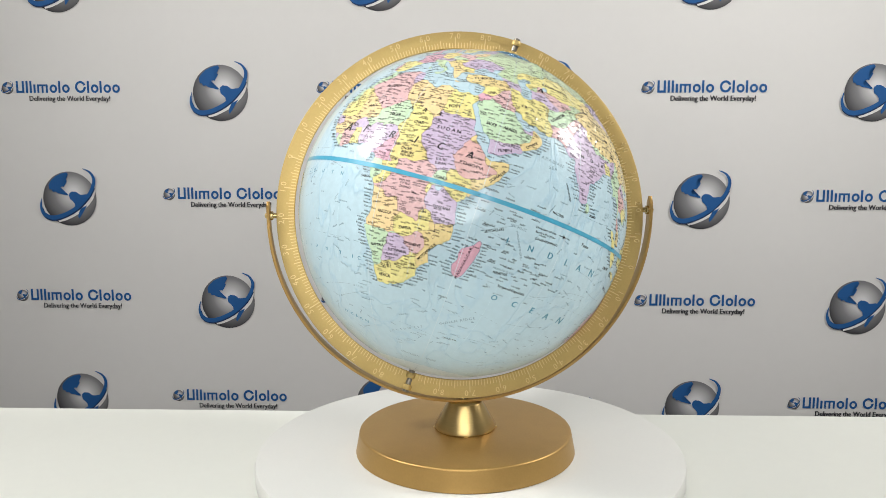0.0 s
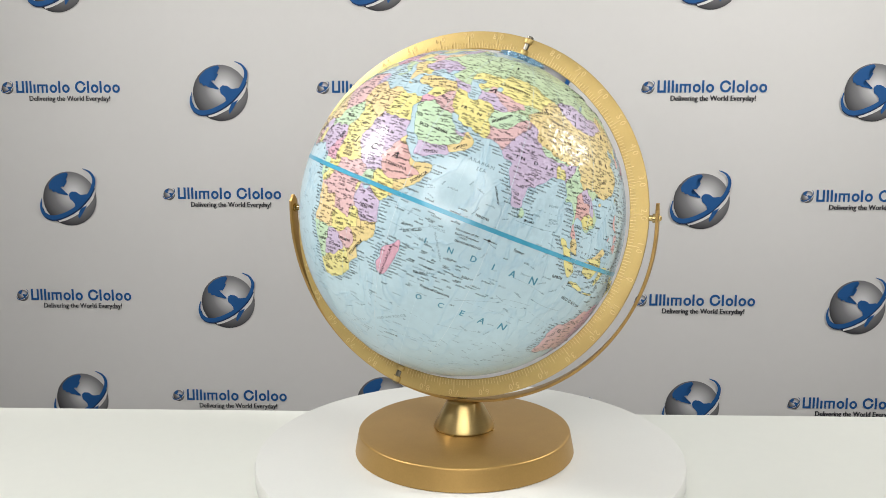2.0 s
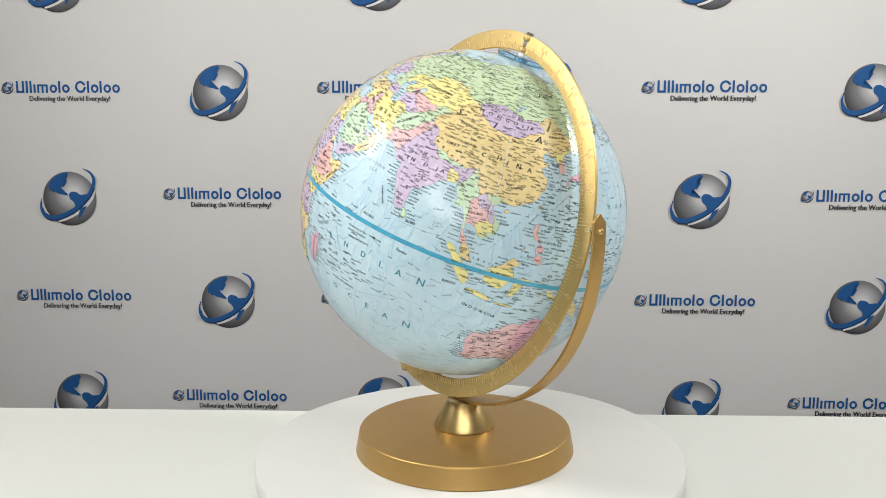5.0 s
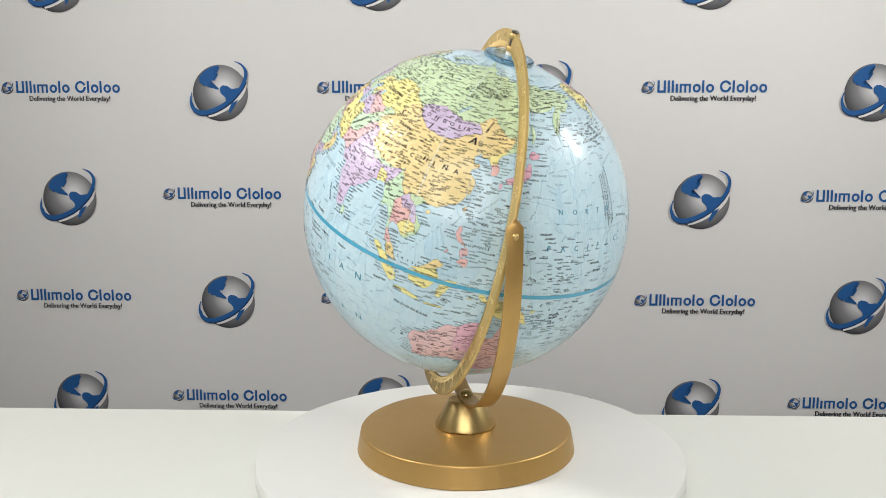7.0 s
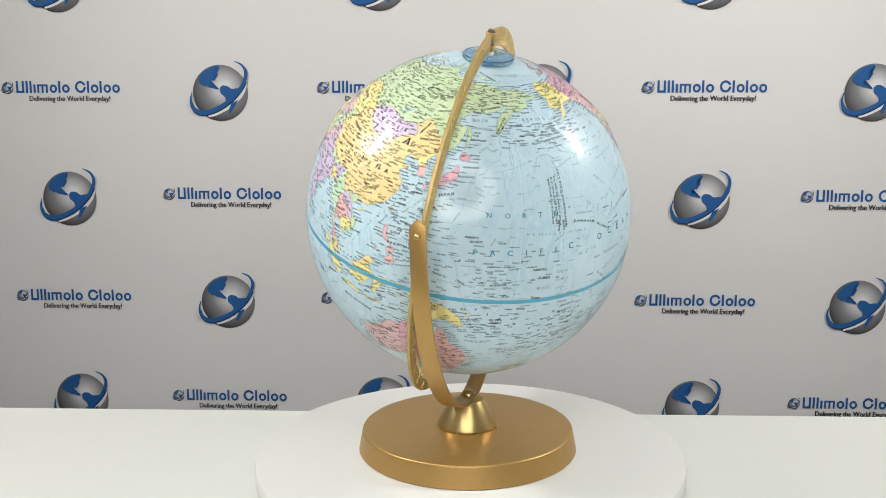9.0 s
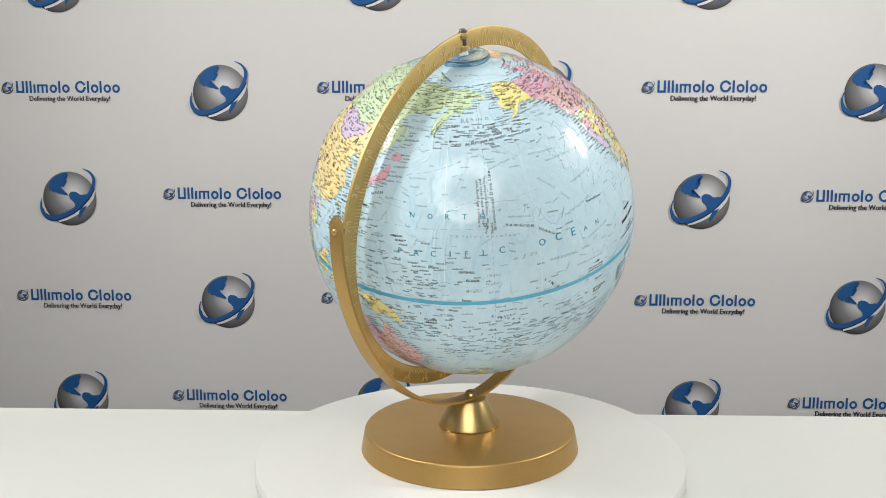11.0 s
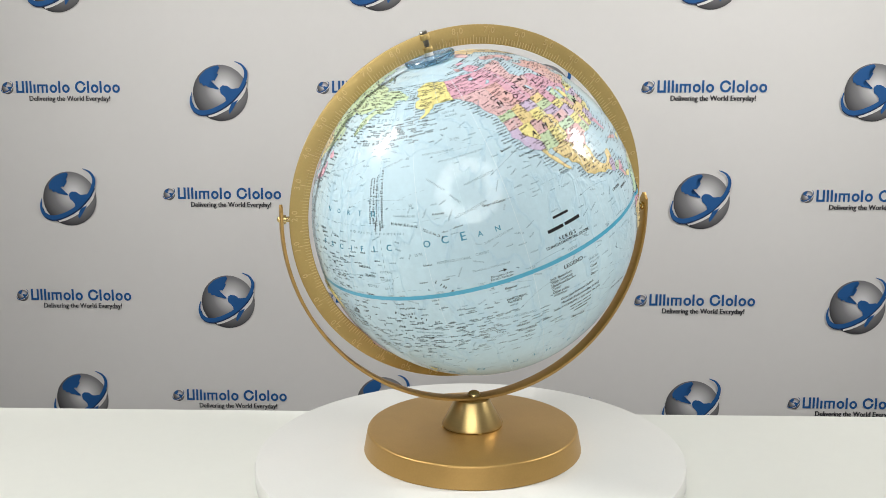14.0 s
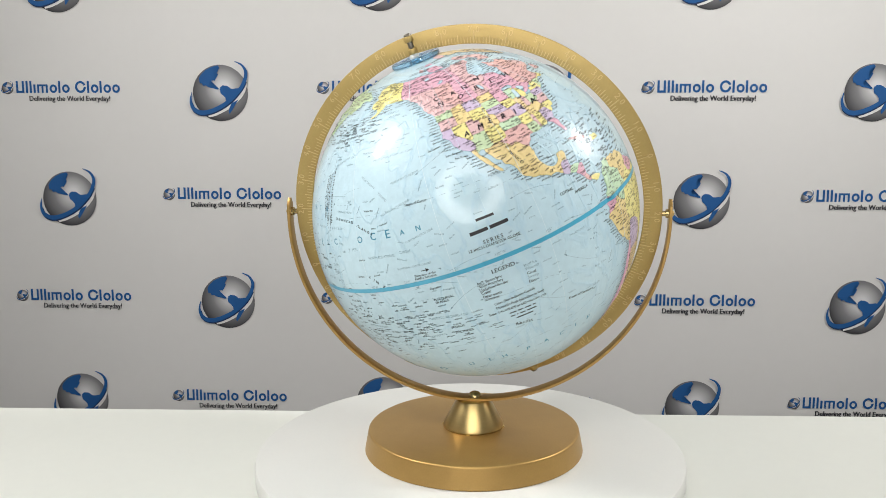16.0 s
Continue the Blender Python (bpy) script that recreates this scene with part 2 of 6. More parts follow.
def banner():
    top = tagged(new("backdrop_banner"), "pale grey cloth banner printed with rows of blue globe emblems", "banner")
    top.matrix_basis = pose(0, 0.95, 0.3824, 0, 0.48, -0.58)
    bm = box(bmesh.new(), -2.1, 0.0, -1.12, 2.1, 0.012, 1.45)
    part("cloth", bm, CLOTH, top, "matt pale grey banner cloth", smooth=False)
    r = 0.0572
    disc = bmesh.new()
    bmesh.ops.create_circle(disc, cap_ends=True, segments=56, radius=r)
    bmesh.ops.rotate(disc, verts=disc.verts, cent=(0, 0, 0), matrix=Matrix.Rotation(radians(90), 3, "X"))
    me_disc = mesh_of("emblem", disc, EMBLEM_GREY)
    spine = [(0.56, 1.11), (0.81, 0.99), (0.95, 0.75), (0.91, 0.46), (0.71, 0.11), (0.29, -0.31), (-0.23, -0.60), (-0.68, -0.70), (-0.97, -0.57), (-1.08, -0.30), (-1.03, 0.03)]
    spine = [(x * r, y * r) for x, y in spine]
    wid = [w * r for w in (0.02, 0.07, 0.11, 0.13, 0.13, 0.14, 0.15, 0.16, 0.14, 0.09, 0.01)]
    me_blue = mesh_of("orbit", swoosh(spine, wid), BANNER_BLUE)
    me_white = mesh_of("orbit_gap", swoosh([(0.97 * r, 0.36 * r), (0.86 * r, 0.06 * r), (0.62 * r, -0.22 * r), (0.20 * r, -0.54 * r), (-0.20 * r, -0.74 * r), (-0.46 * r, -0.84 * r)], [w * r for w in (0.02, 0.11, 0.14, 0.15, 0.14, 0.06)]), BANNER_WHITE)
    me_dark = mesh_of("orbit_edge", swoosh([(x + 0.015 * r, y - 0.045 * r) for x, y in spine[3:10]], [w * 1.05 for w in wid[3:10]]), BANNER_NAVY)
    north = [(-0.73, 0.34), (-0.76, 0.50), (-0.70, 0.62), (-0.52, 0.80), (-0.29, 0.92), (-0.06, 0.975), (0.0, 0.90), (-0.10, 0.86), (-0.20, 0.79), (-0.13, 0.73), (-0.06, 0.66), (-0.12, 0.54), (-0.17, 0.47),
             (-0.19, 0.42), (-0.22, 0.45), (-0.32, 0.43), (-0.39, 0.35), (-0.36, 0.25), (-0.29, 0.26), (-0.23, 0.29), (-0.22, 0.22), (-0.15, 0.20), (-0.05, 0.16), (-0.06, 0.12), (-0.14, 0.13), (-0.27, 0.17),
             (-0.42, 0.20), (-0.52, 0.27), (-0.60, 0.25), (-0.66, 0.34)]
    south = [(-0.02, 0.12), (0.01, 0.21), (0.10, 0.27), (0.17, 0.26), (0.24, 0.26), (0.33, 0.21), (0.40, 0.15), (0.50, 0.15), (0.62, 0.17), (0.75, 0.13), (0.68, 0.02), (0.60, -0.06), (0.48, -0.20), (0.36, -0.28),
             (0.27, -0.35), (0.20, -0.32), (0.18, -0.18), (0.10, -0.08), (0.02, -0.02)]
    tail = [(0.64, -0.24), (0.56, -0.38), (0.46, -0.50), (0.40, -0.64), (0.31, -0.74), (0.28, -0.66), (0.32, -0.52), (0.40, -0.36)]
    me_n, me_s, me_t = (mesh_of(nm, flat_shape([(x * r, y * r) for x, y in pts]), BANNER_BLUE) for nm, pts in (("north_shape", north), ("south_shape", south), ("tail_shape", tail)))
    word = wordmark()
    vs, fs = text_flat("Delivering the World Everyday!", 0.0155, 1.0)
    x0, x1 = min(v[0] for v in vs), max(v[0] for v in vs)
    k = 0.170 / (x1 - x0)
    bold = [((v[0] - x0) * k + d, -0.0003 * n, v[1]) for n, d in enumerate((0.0, 0.00045, 0.0009)) for v in vs]
    me_tag = grid_mesh("tagline", bold, [tuple(q + n * len(vs) for q in f) for n in range(3) for f in fs])
    me_tag.materials.append(BANNER_INK)

    def put(name, me, parent, x, y, z, s=1.0):
        ob = new(name, me)
        ob.parent = parent
        ob.matrix_basis = Matrix.Translation((x, y, z)) @ Matrix.Scale(s, 4)
        return ob

    def emblem(x, z, s, name):
        e = put(name, me_disc, top, x, -0.0012, z, s)
        put("orbit_gap", me_white, e, 0, -0.0010, 0)
        put("orbit_edge", me_dark, e, 0, -0.0018, 0)
        put("orbit", me_blue, e, 0, -0.0026, 0)
        put("north_shape", me_n, e, 0, -0.0014, 0)
        put("south_shape", me_s, e, 0, -0.0014, 0)
        put("tail_shape", me_t, e, 0, -0.0014, 0)

    for j in range(-2, 4):
        for i in range(-1, 7):
            x, z = -0.844 + 0.3303 * i, -0.2197 * j
            if (i + j) % 2:
                emblem(x + 0.0038, z - 0.0028, 1.0, "emblem")
            else:
                emblem(x - 0.1130, z + 0.0075, 0.215, "small_emblem")
                for off, me in word:
                    put(me.name.split(".")[0], me, top, x + off * 1.06, -0.0012, z - 0.0025, 1.06)
                put("tagline", me_tag, top, x - 0.068, -0.0012, z - 0.0135)
    return top


banner()

# ---- the globe's stand ----
RING_C = (BALL_C[0], BALL_C[1], BALL_C[2] + 0.0015)     # the ball hangs a little low in its ring
GLOBE = tagged(new("desk_globe"), "political desk globe in gold ring and yoke on gold base", "globe")


def build_stand():
    prof = [(0, 0.0), (0.1070, 0.0), (0.1081, 0.0004), (0.1085, 0.0010), (0.1083, 0.0020), (0.1051, 0.0190), (0.1048, 0.0204), (0.1044, 0.0211), (0.1037, 0.0215), (0.1020, 0.0217), (0.060, 0.0220), (0.0, 0.0224)]
    part("base_plate", lathe(prof, 180), GOLD, GLOBE, "round satin gold base with bevelled rim")
    cone = [(0.0, 0.0225), (0.0294, 0.0225), (0.0301, 0.0233), (0.0298, 0.0252), (0.0176, 0.0480), (0.0168, 0.0492), (0.0150, 0.0497), (0.0, 0.0497)]
    part("cone", lathe(cone, 96), GOLD_SPUN, GLOBE, "spun gold metal cone")
    for turn in (-4, 86, 176, 266):
        lug = box(bmesh.new(), 0.0285, -0.0022, 0.0218, 0.0316, 0.0022, 0.0232, 0.0005)
        part("foot_lug", lug, GOLD_SPUN, GLOBE, at=pose(0, 0, 0, 0, 0, turn))
    # yoke: a flat strip bent to a half circle in the y-z plane
    rad, th, drop = 0.1838, 0.0024, 0.0016
    path = []
    for i in range(97):
        a = math.pi + math.pi * i / 96
        path.append((rad * math.cos(a), rad * math.sin(a) - drop, math.cos(a), math.sin(a)))
    up = [0.0035, 0.007, 0.0095, 0.012, 0.0135]
    left = [(-rad, h, -1, 0) for h in reversed(up)]
    right = [(rad, h, 1, 0) for h in up]
    path = left + path + right
    bm = bmesh.new()
    rows = []
    n = len(path)
    for k, (y, z, ny, nz) in enumerate(path):
        low = max(0.0, -z / rad)
        w = 0.0064 + 0.0016 * low
        h = z if z > 0 and abs(abs(y) - rad) < 1e-6 else 0
        if h > 0.0075:
            w *= max(0.16, 1 - (h - 0.0075) / 0.0066)
        row = []
        for sx, sn in ((-1, -0.5), (-1, 0.5), (-0.86, 0.62), (0.86, 0.62), (1, 0.5), (1, -0.5), (0.86, -0.62), (-0.86, -0.62)):
            row.append(bm.verts.new((sx * w, y + ny * sn * th, z + nz * sn * th)))
        rows.append(row)
    for a, b in zip(rows, rows[1:]):
        for i in range(8):
            j = (i + 1) % 8
            bm.faces.new((a[i], a[j], b[j], b[i]))
    bm.faces.new(rows[0])
    bm.faces.new(rows[-1])
    bmesh.ops.recalc_face_normals(bm, faces=bm.faces)
    centre = Matrix.Translation(RING_C)
    yoke = part("yoke", bm, GOLD, GLOBE, "gold half-circle yoke strip with pointed ends", at=centre)
    for s in (-1, 1):
        head = [(0, 0.0022), (0.0012, 0.0022), (0.0022, 0.0016), (0.0027, 0.0006), (0.0027, 0.0), (0.0, 0.0)]
        part("pivot_screw", lathe(head, 24), GOLD_SPUN, yoke, "small round pivot rivet", at=pose(0, s * (rad + th * 0.62), 0, -90 * s))
        part("pivot_spacer", lathe([(0, 0), (0.0026, 0), (0.0026, 0.0030), (0.0042, 0.0034), (0.0042, 0.0062), (0.0030, 0.0066), (0.0030, 0.0075), (0, 0.0075)], 20), BRASS, yoke, "round brass spacer", at=pose(0, s * 0.1763, 0, -90 * s))
    dome = [(0, 0.0052), (0.003, 0.0048), (0.0052, 0.0036), (0.0064, 0.0020), (0.0067, 0.0), (0, 0.0)]
    part("cap_nut", lathe(dome, 32), BRASS, yoke, "shiny brass dome nut", at=pose(0, 0, -rad - drop + th * 0.62))
    part("collar", lathe([(0, -0.0030), (0.012, -0.0030), (0.012, 0), (0, 0)], 32), GOLD, yoke, at=pose(0, 0, -rad - drop - th * 0.6))
    return yoke


build_stand()

# the meridian ring leans about the pivots; its own x axis runs to the north pole, its z axis stands on its face
POLE = Vector((AXES[0][2], AXES[1][2], AXES[2][2])).normalized()
PIVOT = Vector((0, 1, 0))
FACE = POLE.cross(PIVOT).normalized()
SIDE = FACE.cross(POLE).normalized()
RING_POSE = Matrix.Translation(RING_C) @ Matrix((POLE, SIDE, FACE)).transposed().to_4x4()
R_IN, R_OUT, PLATE = 0.1594, 0.1767, 0.0015


def build_ring():
    prof = [(R_IN, -PLATE + 0.0004), (R_IN + 0.0004, -PLATE), (R_OUT - 0.0008, -PLATE), (R_OUT - 0.0002, -PLATE * 0.8), (R_OUT, 0),
            (R_OUT - 0.0002, PLATE * 0.8), (R_OUT - 0.0008, PLATE), (R_IN + 0.0004, PLATE), (R_IN, PLATE - 0.0004)]
    ring = part("meridian_ring", lathe(prof, 240, True), GOLD_RING, GLOBE, "flat gold metal meridian ring with raised degree scale", at=RING_POSE)
    for s in (-1, 1):
        vs, fs = [], []
        for d in range(360):
            near = min(d % 180, 180 - d % 180)
            if near < 3:
                continue
            if d % 10 == 0:
                r0, r1, w = R_IN + 0.0008, R_IN + 0.0118, 0.00050
            elif d % 5 == 0:
                r0, r1, w = R_IN + 0.0008, R_IN + 0.0080, 0.00044
            else:
                r0, r1, w = R_IN + 0.0008, R_IN + 0.0058, 0.00038
            a = radians(d)
            c, si = math.cos(a), math.sin(a)
            k = len(vs)
            for z, g in ((PLATE - 0.0001, 1.0), (PLATE + 0.00045, 0.7)):
                for r, t in ((r0, -w), (r1, -w), (r1, w), (r0, w)):
                    vs.append((r * c - t * g * si, r * si + t * g * c, s * z))
            quads = [(4, 5, 6, 7), (0, 1, 5, 4), (1, 2, 6, 5), (2, 3, 7, 6), (3, 0, 4, 7)]
            fs += [tuple(k + q for q in (f if s > 0 else f[::-1])) for f in quads]
        me = grid_mesh("degree_scale", vs, fs)
        tagged(part_mesh("degree_scale", me, GOLD_LIT, ring, "raised gold degree ticks with painted-in highlight", smooth=False), kind="stuff")
        for d in range(0, 360, 10):
            lat = abs(90 - (d if d <= 180 else 360 - d))
            if lat == 90:
                continue
            vs, fs = [], []
            digits = str(lat)
            a = radians(d)
            for n, ch in enumerate(digits):
                fv, ff = text_flat(ch, 0.0078)
                k = len(vs)
                off = 0.0 if len(digits) == 1 else (-0.0034 if n == 0 else 0.0034)
                # letters stand with their heads outwards, and read from either face
                for z in (PLATE + 0.0003, PLATE - 0.0002):
                    for x, y, _ in fv:
                        r, t = R_OUT - 0.0046 + y, -(x + off) * s
                        vs.append((r * math.cos(a) - t * math.sin(a), r * math.sin(a) + t * math.cos(a), s * z))
                fs += [tuple(k + q for q in f) for f in ff]
                rim = collections.Counter(tuple(sorted(e)) for f in ff for e in zip(f, f[1:] + f[:1]))
                fs += [(k + p, k + q, k + q + len(fv), k + p + len(fv)) for f in ff for p, q in zip(f, f[1:] + f[:1]) if rim[tuple(sorted((p, q)))] == 1]
            part_mesh("degree_number", grid_mesh("degree_number", vs, fs), GOLD_LIT, ring, smooth=False)
    for s in (-1, 1):
        for r0, r1 in ((R_IN + 0.0004, R_IN + 0.0056), (R_OUT - 0.0056, R_OUT - 0.0002)):
            band = [(0.0036, 0), (0.0044, 0.0003), (0.0047, 0.0009), (0.0047, r1 - r0 - 0.0009), (0.0044, r1 - r0 - 0.0003), (0.0036, r1 - r0)]
            part("pin_knuckle", lathe(band, 28, True), GOLD_RING, ring, "rolled gold knuckle round the axis pin", at=pose(s * (r0 if s > 0 else r1), 0, 0, 0, 90))
        pin = [(0, 0), (0.0028, 0), (0.0030, 0.0004), (0.0030, 0.0065), (0.0024, 0.0069), (0.0024, 0.0080), (0.0030, 0.0084), (0.0030, 0.0190), (0.0034, 0.0192), (0.0034, 0.0204), (0.0026, 0.0212), (0, 0.0214)]
        part("axis_pin", lathe(pin, 20), STEEL, ring, "short dull steel axis pin", at=pose(s * (R_IN - 0.0018), 0, 0, 0, 90 * s))
    return ring


# ring gold made lighter: the highlight on raised ticks and digits is painted in
GOLD_LIT = material("ring_gold_lit_copy", (0.70, 0.545, 0.26), 0.46, 0.62, 0.06, 80)
build_ring()

# ---- the ball and its printed map ----
def sea_material():
    """Pale blue print over an embossed sea floor: long ridges, and paler and deeper patches."""
    m = material("pale_blue_printed_sea", (0.50, 0.67, 0.75), 0.34, 0, 0.05, 18, 0.5, 150, coat=0.55, coat_rough=0.04, spec=0.22)
    nt = m.node_tree
    b = nt.nodes["Principled BSDF"]
    tc = nt.nodes.new("ShaderNodeTexCoord")
    mp = nt.nodes.new("ShaderNodeMapping")
    mp.inputs["Scale"].default_value = (1.0, 1.0, 0.42)
    nt.links.new(tc.outputs["Object"], mp.inputs["Vector"])

    def noise(scale, detail, distort):
        n = nt.nodes.new("ShaderNodeTexNoise")
        n.inputs["Scale"].default_value, n.inputs["Detail"].default_value, n.inputs["Distortion"].default_value = scale, detail, distort
        nt.links.new(mp.outputs["Vector"], n.inputs["Vector"])
        return n.outputs["Fac"]

    def calc(op, x, y):
        n = nt.nodes.new("ShaderNodeMath")
        n.operation = op
        for k, v in enumerate((x, y)):
            if isinstance(v, (int, float)):
                n.inputs[k].default_value = v
            else:
                nt.links.new(v, n.inputs[k])
        return n.outputs[0]

    # ridges run where a slow noise crosses its middle
    slow = calc("ABSOLUTE", calc("SUBTRACT", noise(30, 5, 0.6), 0.5), 0)
    crest = nt.nodes.new("ShaderNodeMapRange")
    crest.inputs["From Min"].default_value, crest.inputs["From Max"].default_value = 0.0, 0.035
    crest.inputs["To Min"].default_value, crest.inputs["To Max"].default_value = 1.0, 0.0
    nt.links.new(slow, crest.inputs["Value"])
    rough = calc("MULTIPLY", crest.outputs["Result"], noise(240, 4, 0.8))
    bump = nt.nodes.new("ShaderNodeBump")
    bump.inputs["Strength"].default_value, bump.inputs["Distance"].default_value = 0.45, 0.0012
    nt.links.new(rough, bump.inputs["Height"])
    nt.links.new(b.inputs["Normal"].links[0].from_socket, bump.inputs["Normal"])
    nt.links.new(bump.outputs["Normal"], b.inputs["Normal"])
    # deeper print along the ridges
    mix = nt.nodes.new("ShaderNodeMix")
    mix.data_type = "RGBA"
    mix.inputs[7].default_value = (0.33, 0.56, 0.72, 1)
    nt.links.new(b.inputs["Base Color"].links[0].from_socket, mix.inputs[6])
    nt.links.new(calc("MULTIPLY", rough, calc("MULTIPLY", noise(9, 2, 0), 1.1)), mix.inputs[0])
    nt.links.new(mix.outputs[2], b.inputs["Base Color"])
    return m


OCEAN = sea_material()
PRINT = {
    "pink": (0.74, 0.50, 0.51), "rose": (0.72, 0.42, 0.52), "lilac": (0.60, 0.50, 0.67), "yellow": (0.82, 0.745, 0.31), "orange": (0.80, 0.645, 0.315),
    "peach": (0.84, 0.66, 0.36), "green": (0.56, 0.70, 0.45), "mint": (0.56, 0.74, 0.52), "brick": (0.75, 0.47, 0.45), "ice": (0.58, 0.68, 0.72),
    "gold": (0.80, 0.68, 0.28)}
PRINT = {k: material("map_print_" + k, c, 0.36, 0, 0.06, 60, 0.9, 210, coat=0.5, coat_rough=0.07, spec=0.22) for k, c in PRINT.items()}
INK = material("black_map_ink", (0.012, 0.012, 0.016), 0.4)
GREY_INK = material("grey_map_ink", (0.20, 0.30, 0.36), 0.4)
BLUE_INK = material("teal_map_ink", (0.05, 0.24, 0.36), 0.4)
BORDER_INK = material("border_map_ink", (0.30, 0.20, 0.16), 0.4)
EQUATOR_INK = material("equator_blue_ink", (0.07, 0.38, 0.56), 0.3, coat=0.4)
SEAM = material("pale_gore_seam", (0.66, 0.78, 0.83), 0.25, coat=0.5)
LINE_INK = material("graticule_pale_ink", (0.55, 0.72, 0.78), 0.35)


def on_ball(lon, lat, h=0.0):
    a, b, r = radians(lon), radians(lat), BALL_R + h
    return (r * math.cos(b) * math.cos(a), r * math.cos(b) * math.sin(a), r * math.sin(b))


BALL = part("ball", lathe([(0, -BALL_R)] + [(BALL_R * math.sin(math.pi * j / 120), -BALL_R * math.cos(math.pi * j / 120)) for j in range(1, 120)] + [(0, BALL_R)], 240),
            OCEAN, GLOBE, "glossy pale blue globe ball with printed political map", at=Matrix.Translation(BALL_C) @ AXES.to_4x4())

# Coarse geography: longitude, latitude. Land is the union of these shapes.
STEP = 0.5
NX, NY = int(360 / STEP), int(180 / STEP)
GX, GY = np.meshgrid((np.arange(NX) + 0.5) * STEP - 30.0, (np.arange(NY) + 0.5) * STEP - 90.0)   # 30 W round to 330 E
WOB = 0.35 * np.sin(GX * 1.9 + 1.3 * np.sin(GY * 1.1)) + 0.25 * np.sin(GX * 4.1 + GY * 2.3)
WOB2 = 0.35 * np.sin(GY * 2.1 + 1.2 * np.sin(GX * 1.3)) + 0.22 * np.sin(GY * 4.7 - GX * 2.9)
LAND = np.zeros((NY, NX), bool)
OWNER = np.full((NY, NX), -1)
NATIONS = []


def inside(points, wobble=1.0):
    pts = list(points)
    px, py = GX + WOB * wobble, GY + WOB2 * wobble
    low, high = min(p[0] for p in pts), max(p[0] for p in pts)
    if high < -25:
        px = px - 360
    elif low < -30:
        px = np.where(px > 180, px - 360, px)
    hit = np.zeros(px.shape, bool)
    for (x0, y0), (x1, y1) in zip(pts, pts[1:] + pts[:1]):
        if y0 != y1:
            cross = (y0 > py) != (y1 > py)
            hit ^= cross & (px < (x1 - x0) * (py - y0) / (y1 - y0) + x0)
    return hit


def land(points, wobble=0.8):
    LAND[inside(points, wobble)] = True


def sea(points):
    LAND[inside(points, 0.5)] = False


def nation(name, colour, points, label="", wobble=0.8):
    hit = inside(points, wobble) & (OWNER < 0)
    OWNER[hit] = len(NATIONS)
    NATIONS.append((name, colour))


def isle(name, colour, points):
    land(points, 0.5)
    nation(name, colour, [(x + (0.6 if x > sum(p[0] for p in points) / len(points) else -0.6), y + (0.6 if y > sum(p[1] for p in points) / len(points) else -0.6)) for x, y in points])


# Africa
land([(-6, 35.8), (-2, 35.1), (3, 36.9), (10, 37.3), (11, 33.9), (15, 32.3), (19, 30.3), (20, 32.5), (23, 32.6), (25, 31.6), (29, 30.9), (31, 31.5), (32.5, 31.2),
      (32.6, 29.9), (34, 26.5), (35.5, 24), (37.2, 21), (37.4, 18.8), (39.2, 15.5), (42, 12.8), (43.2, 11.5), (45, 10.5), (48, 11.2), (51.2, 11.8), (50.8, 9.5), (48, 4.5),
      (9.6, 3.8), (6, 4.3), (4.3, 6.3), (1, 5.9), (-3, 5.1), (-7.6, 4.4), (-11.5, 6.9), (-13.3, 9), (-15, 11), (-17.3, 14.7), (-16.4, 19), (-17, 21), (-14.5, 26),
      (-11.5, 28.2), (-9.7, 30), (-9.5, 32), (-6.8, 34)])
land([(48.5, 5.5), (44, 1), (41.5, -1.8), (39.3, -4.7), (39.5, -7), (40.6, -10.7), (40.6, -15), (36.9, -17.9), (34.8, -19.8), (35.5, -23.8), (32.8, -25.9), (32.5, -28.5),
      (30, -31.2), (27, -33.6), (20, -34.8), (18.3, -34), (17, -29), (14.5, -23), (11.8, -17.5), (13.7, -12), (12.2, -5.9), (9.3, -1.5), (9.6, 4.5)])
# Arabia and the Levant
land([(32.5, 31.2), (34.5, 31.5), (36, 36.8), (40, 37.5), (46, 34), (48, 30), (48.3, 28.5), (50.2, 26.5), (51.2, 25.8), (51.5, 24.3), (54.3, 24.2), (56.3, 26.3),
      (56.6, 24.5), (59.8, 22.5), (57.7, 19), (55.2, 17.5), (52.2, 15.6), (48.7, 14), (45, 12.8), (43.4, 12.7), (42.6, 16.5), (39.2, 20.5), (37, 24.5), (35.2, 28),
      (34.9, 29.4), (34.2, 27.8), (32.7, 29.9)])
# southern Asia
land([(26.2, 40), (26.5, 38), (28, 36.8), (30.5, 36.5), (36, 36), (38, 35), (48, 30.3), (50.5, 29.5), (51.5, 27.8), (54.7, 26.6), (57, 27), (57.3, 25.7), (61.6, 25.2),
      (66.6, 25.3), (67.5, 23.8), (70.2, 20.9), (72.7, 21.5), (72.8, 19), (74.5, 14), (76.4, 9.5), (77.5, 8.1), (79.8, 10.3), (80.2, 13.5), (80.3, 15.7), (82.3, 16.7),
      (86.5, 20), (88, 21.7), (91.8, 22.4), (94.3, 18.5), (105, 25), (120, 45), (80, 55), (40, 55), (41.5, 42), (38, 41), (35, 42), (31.5, 41.2), (29, 41.1)])
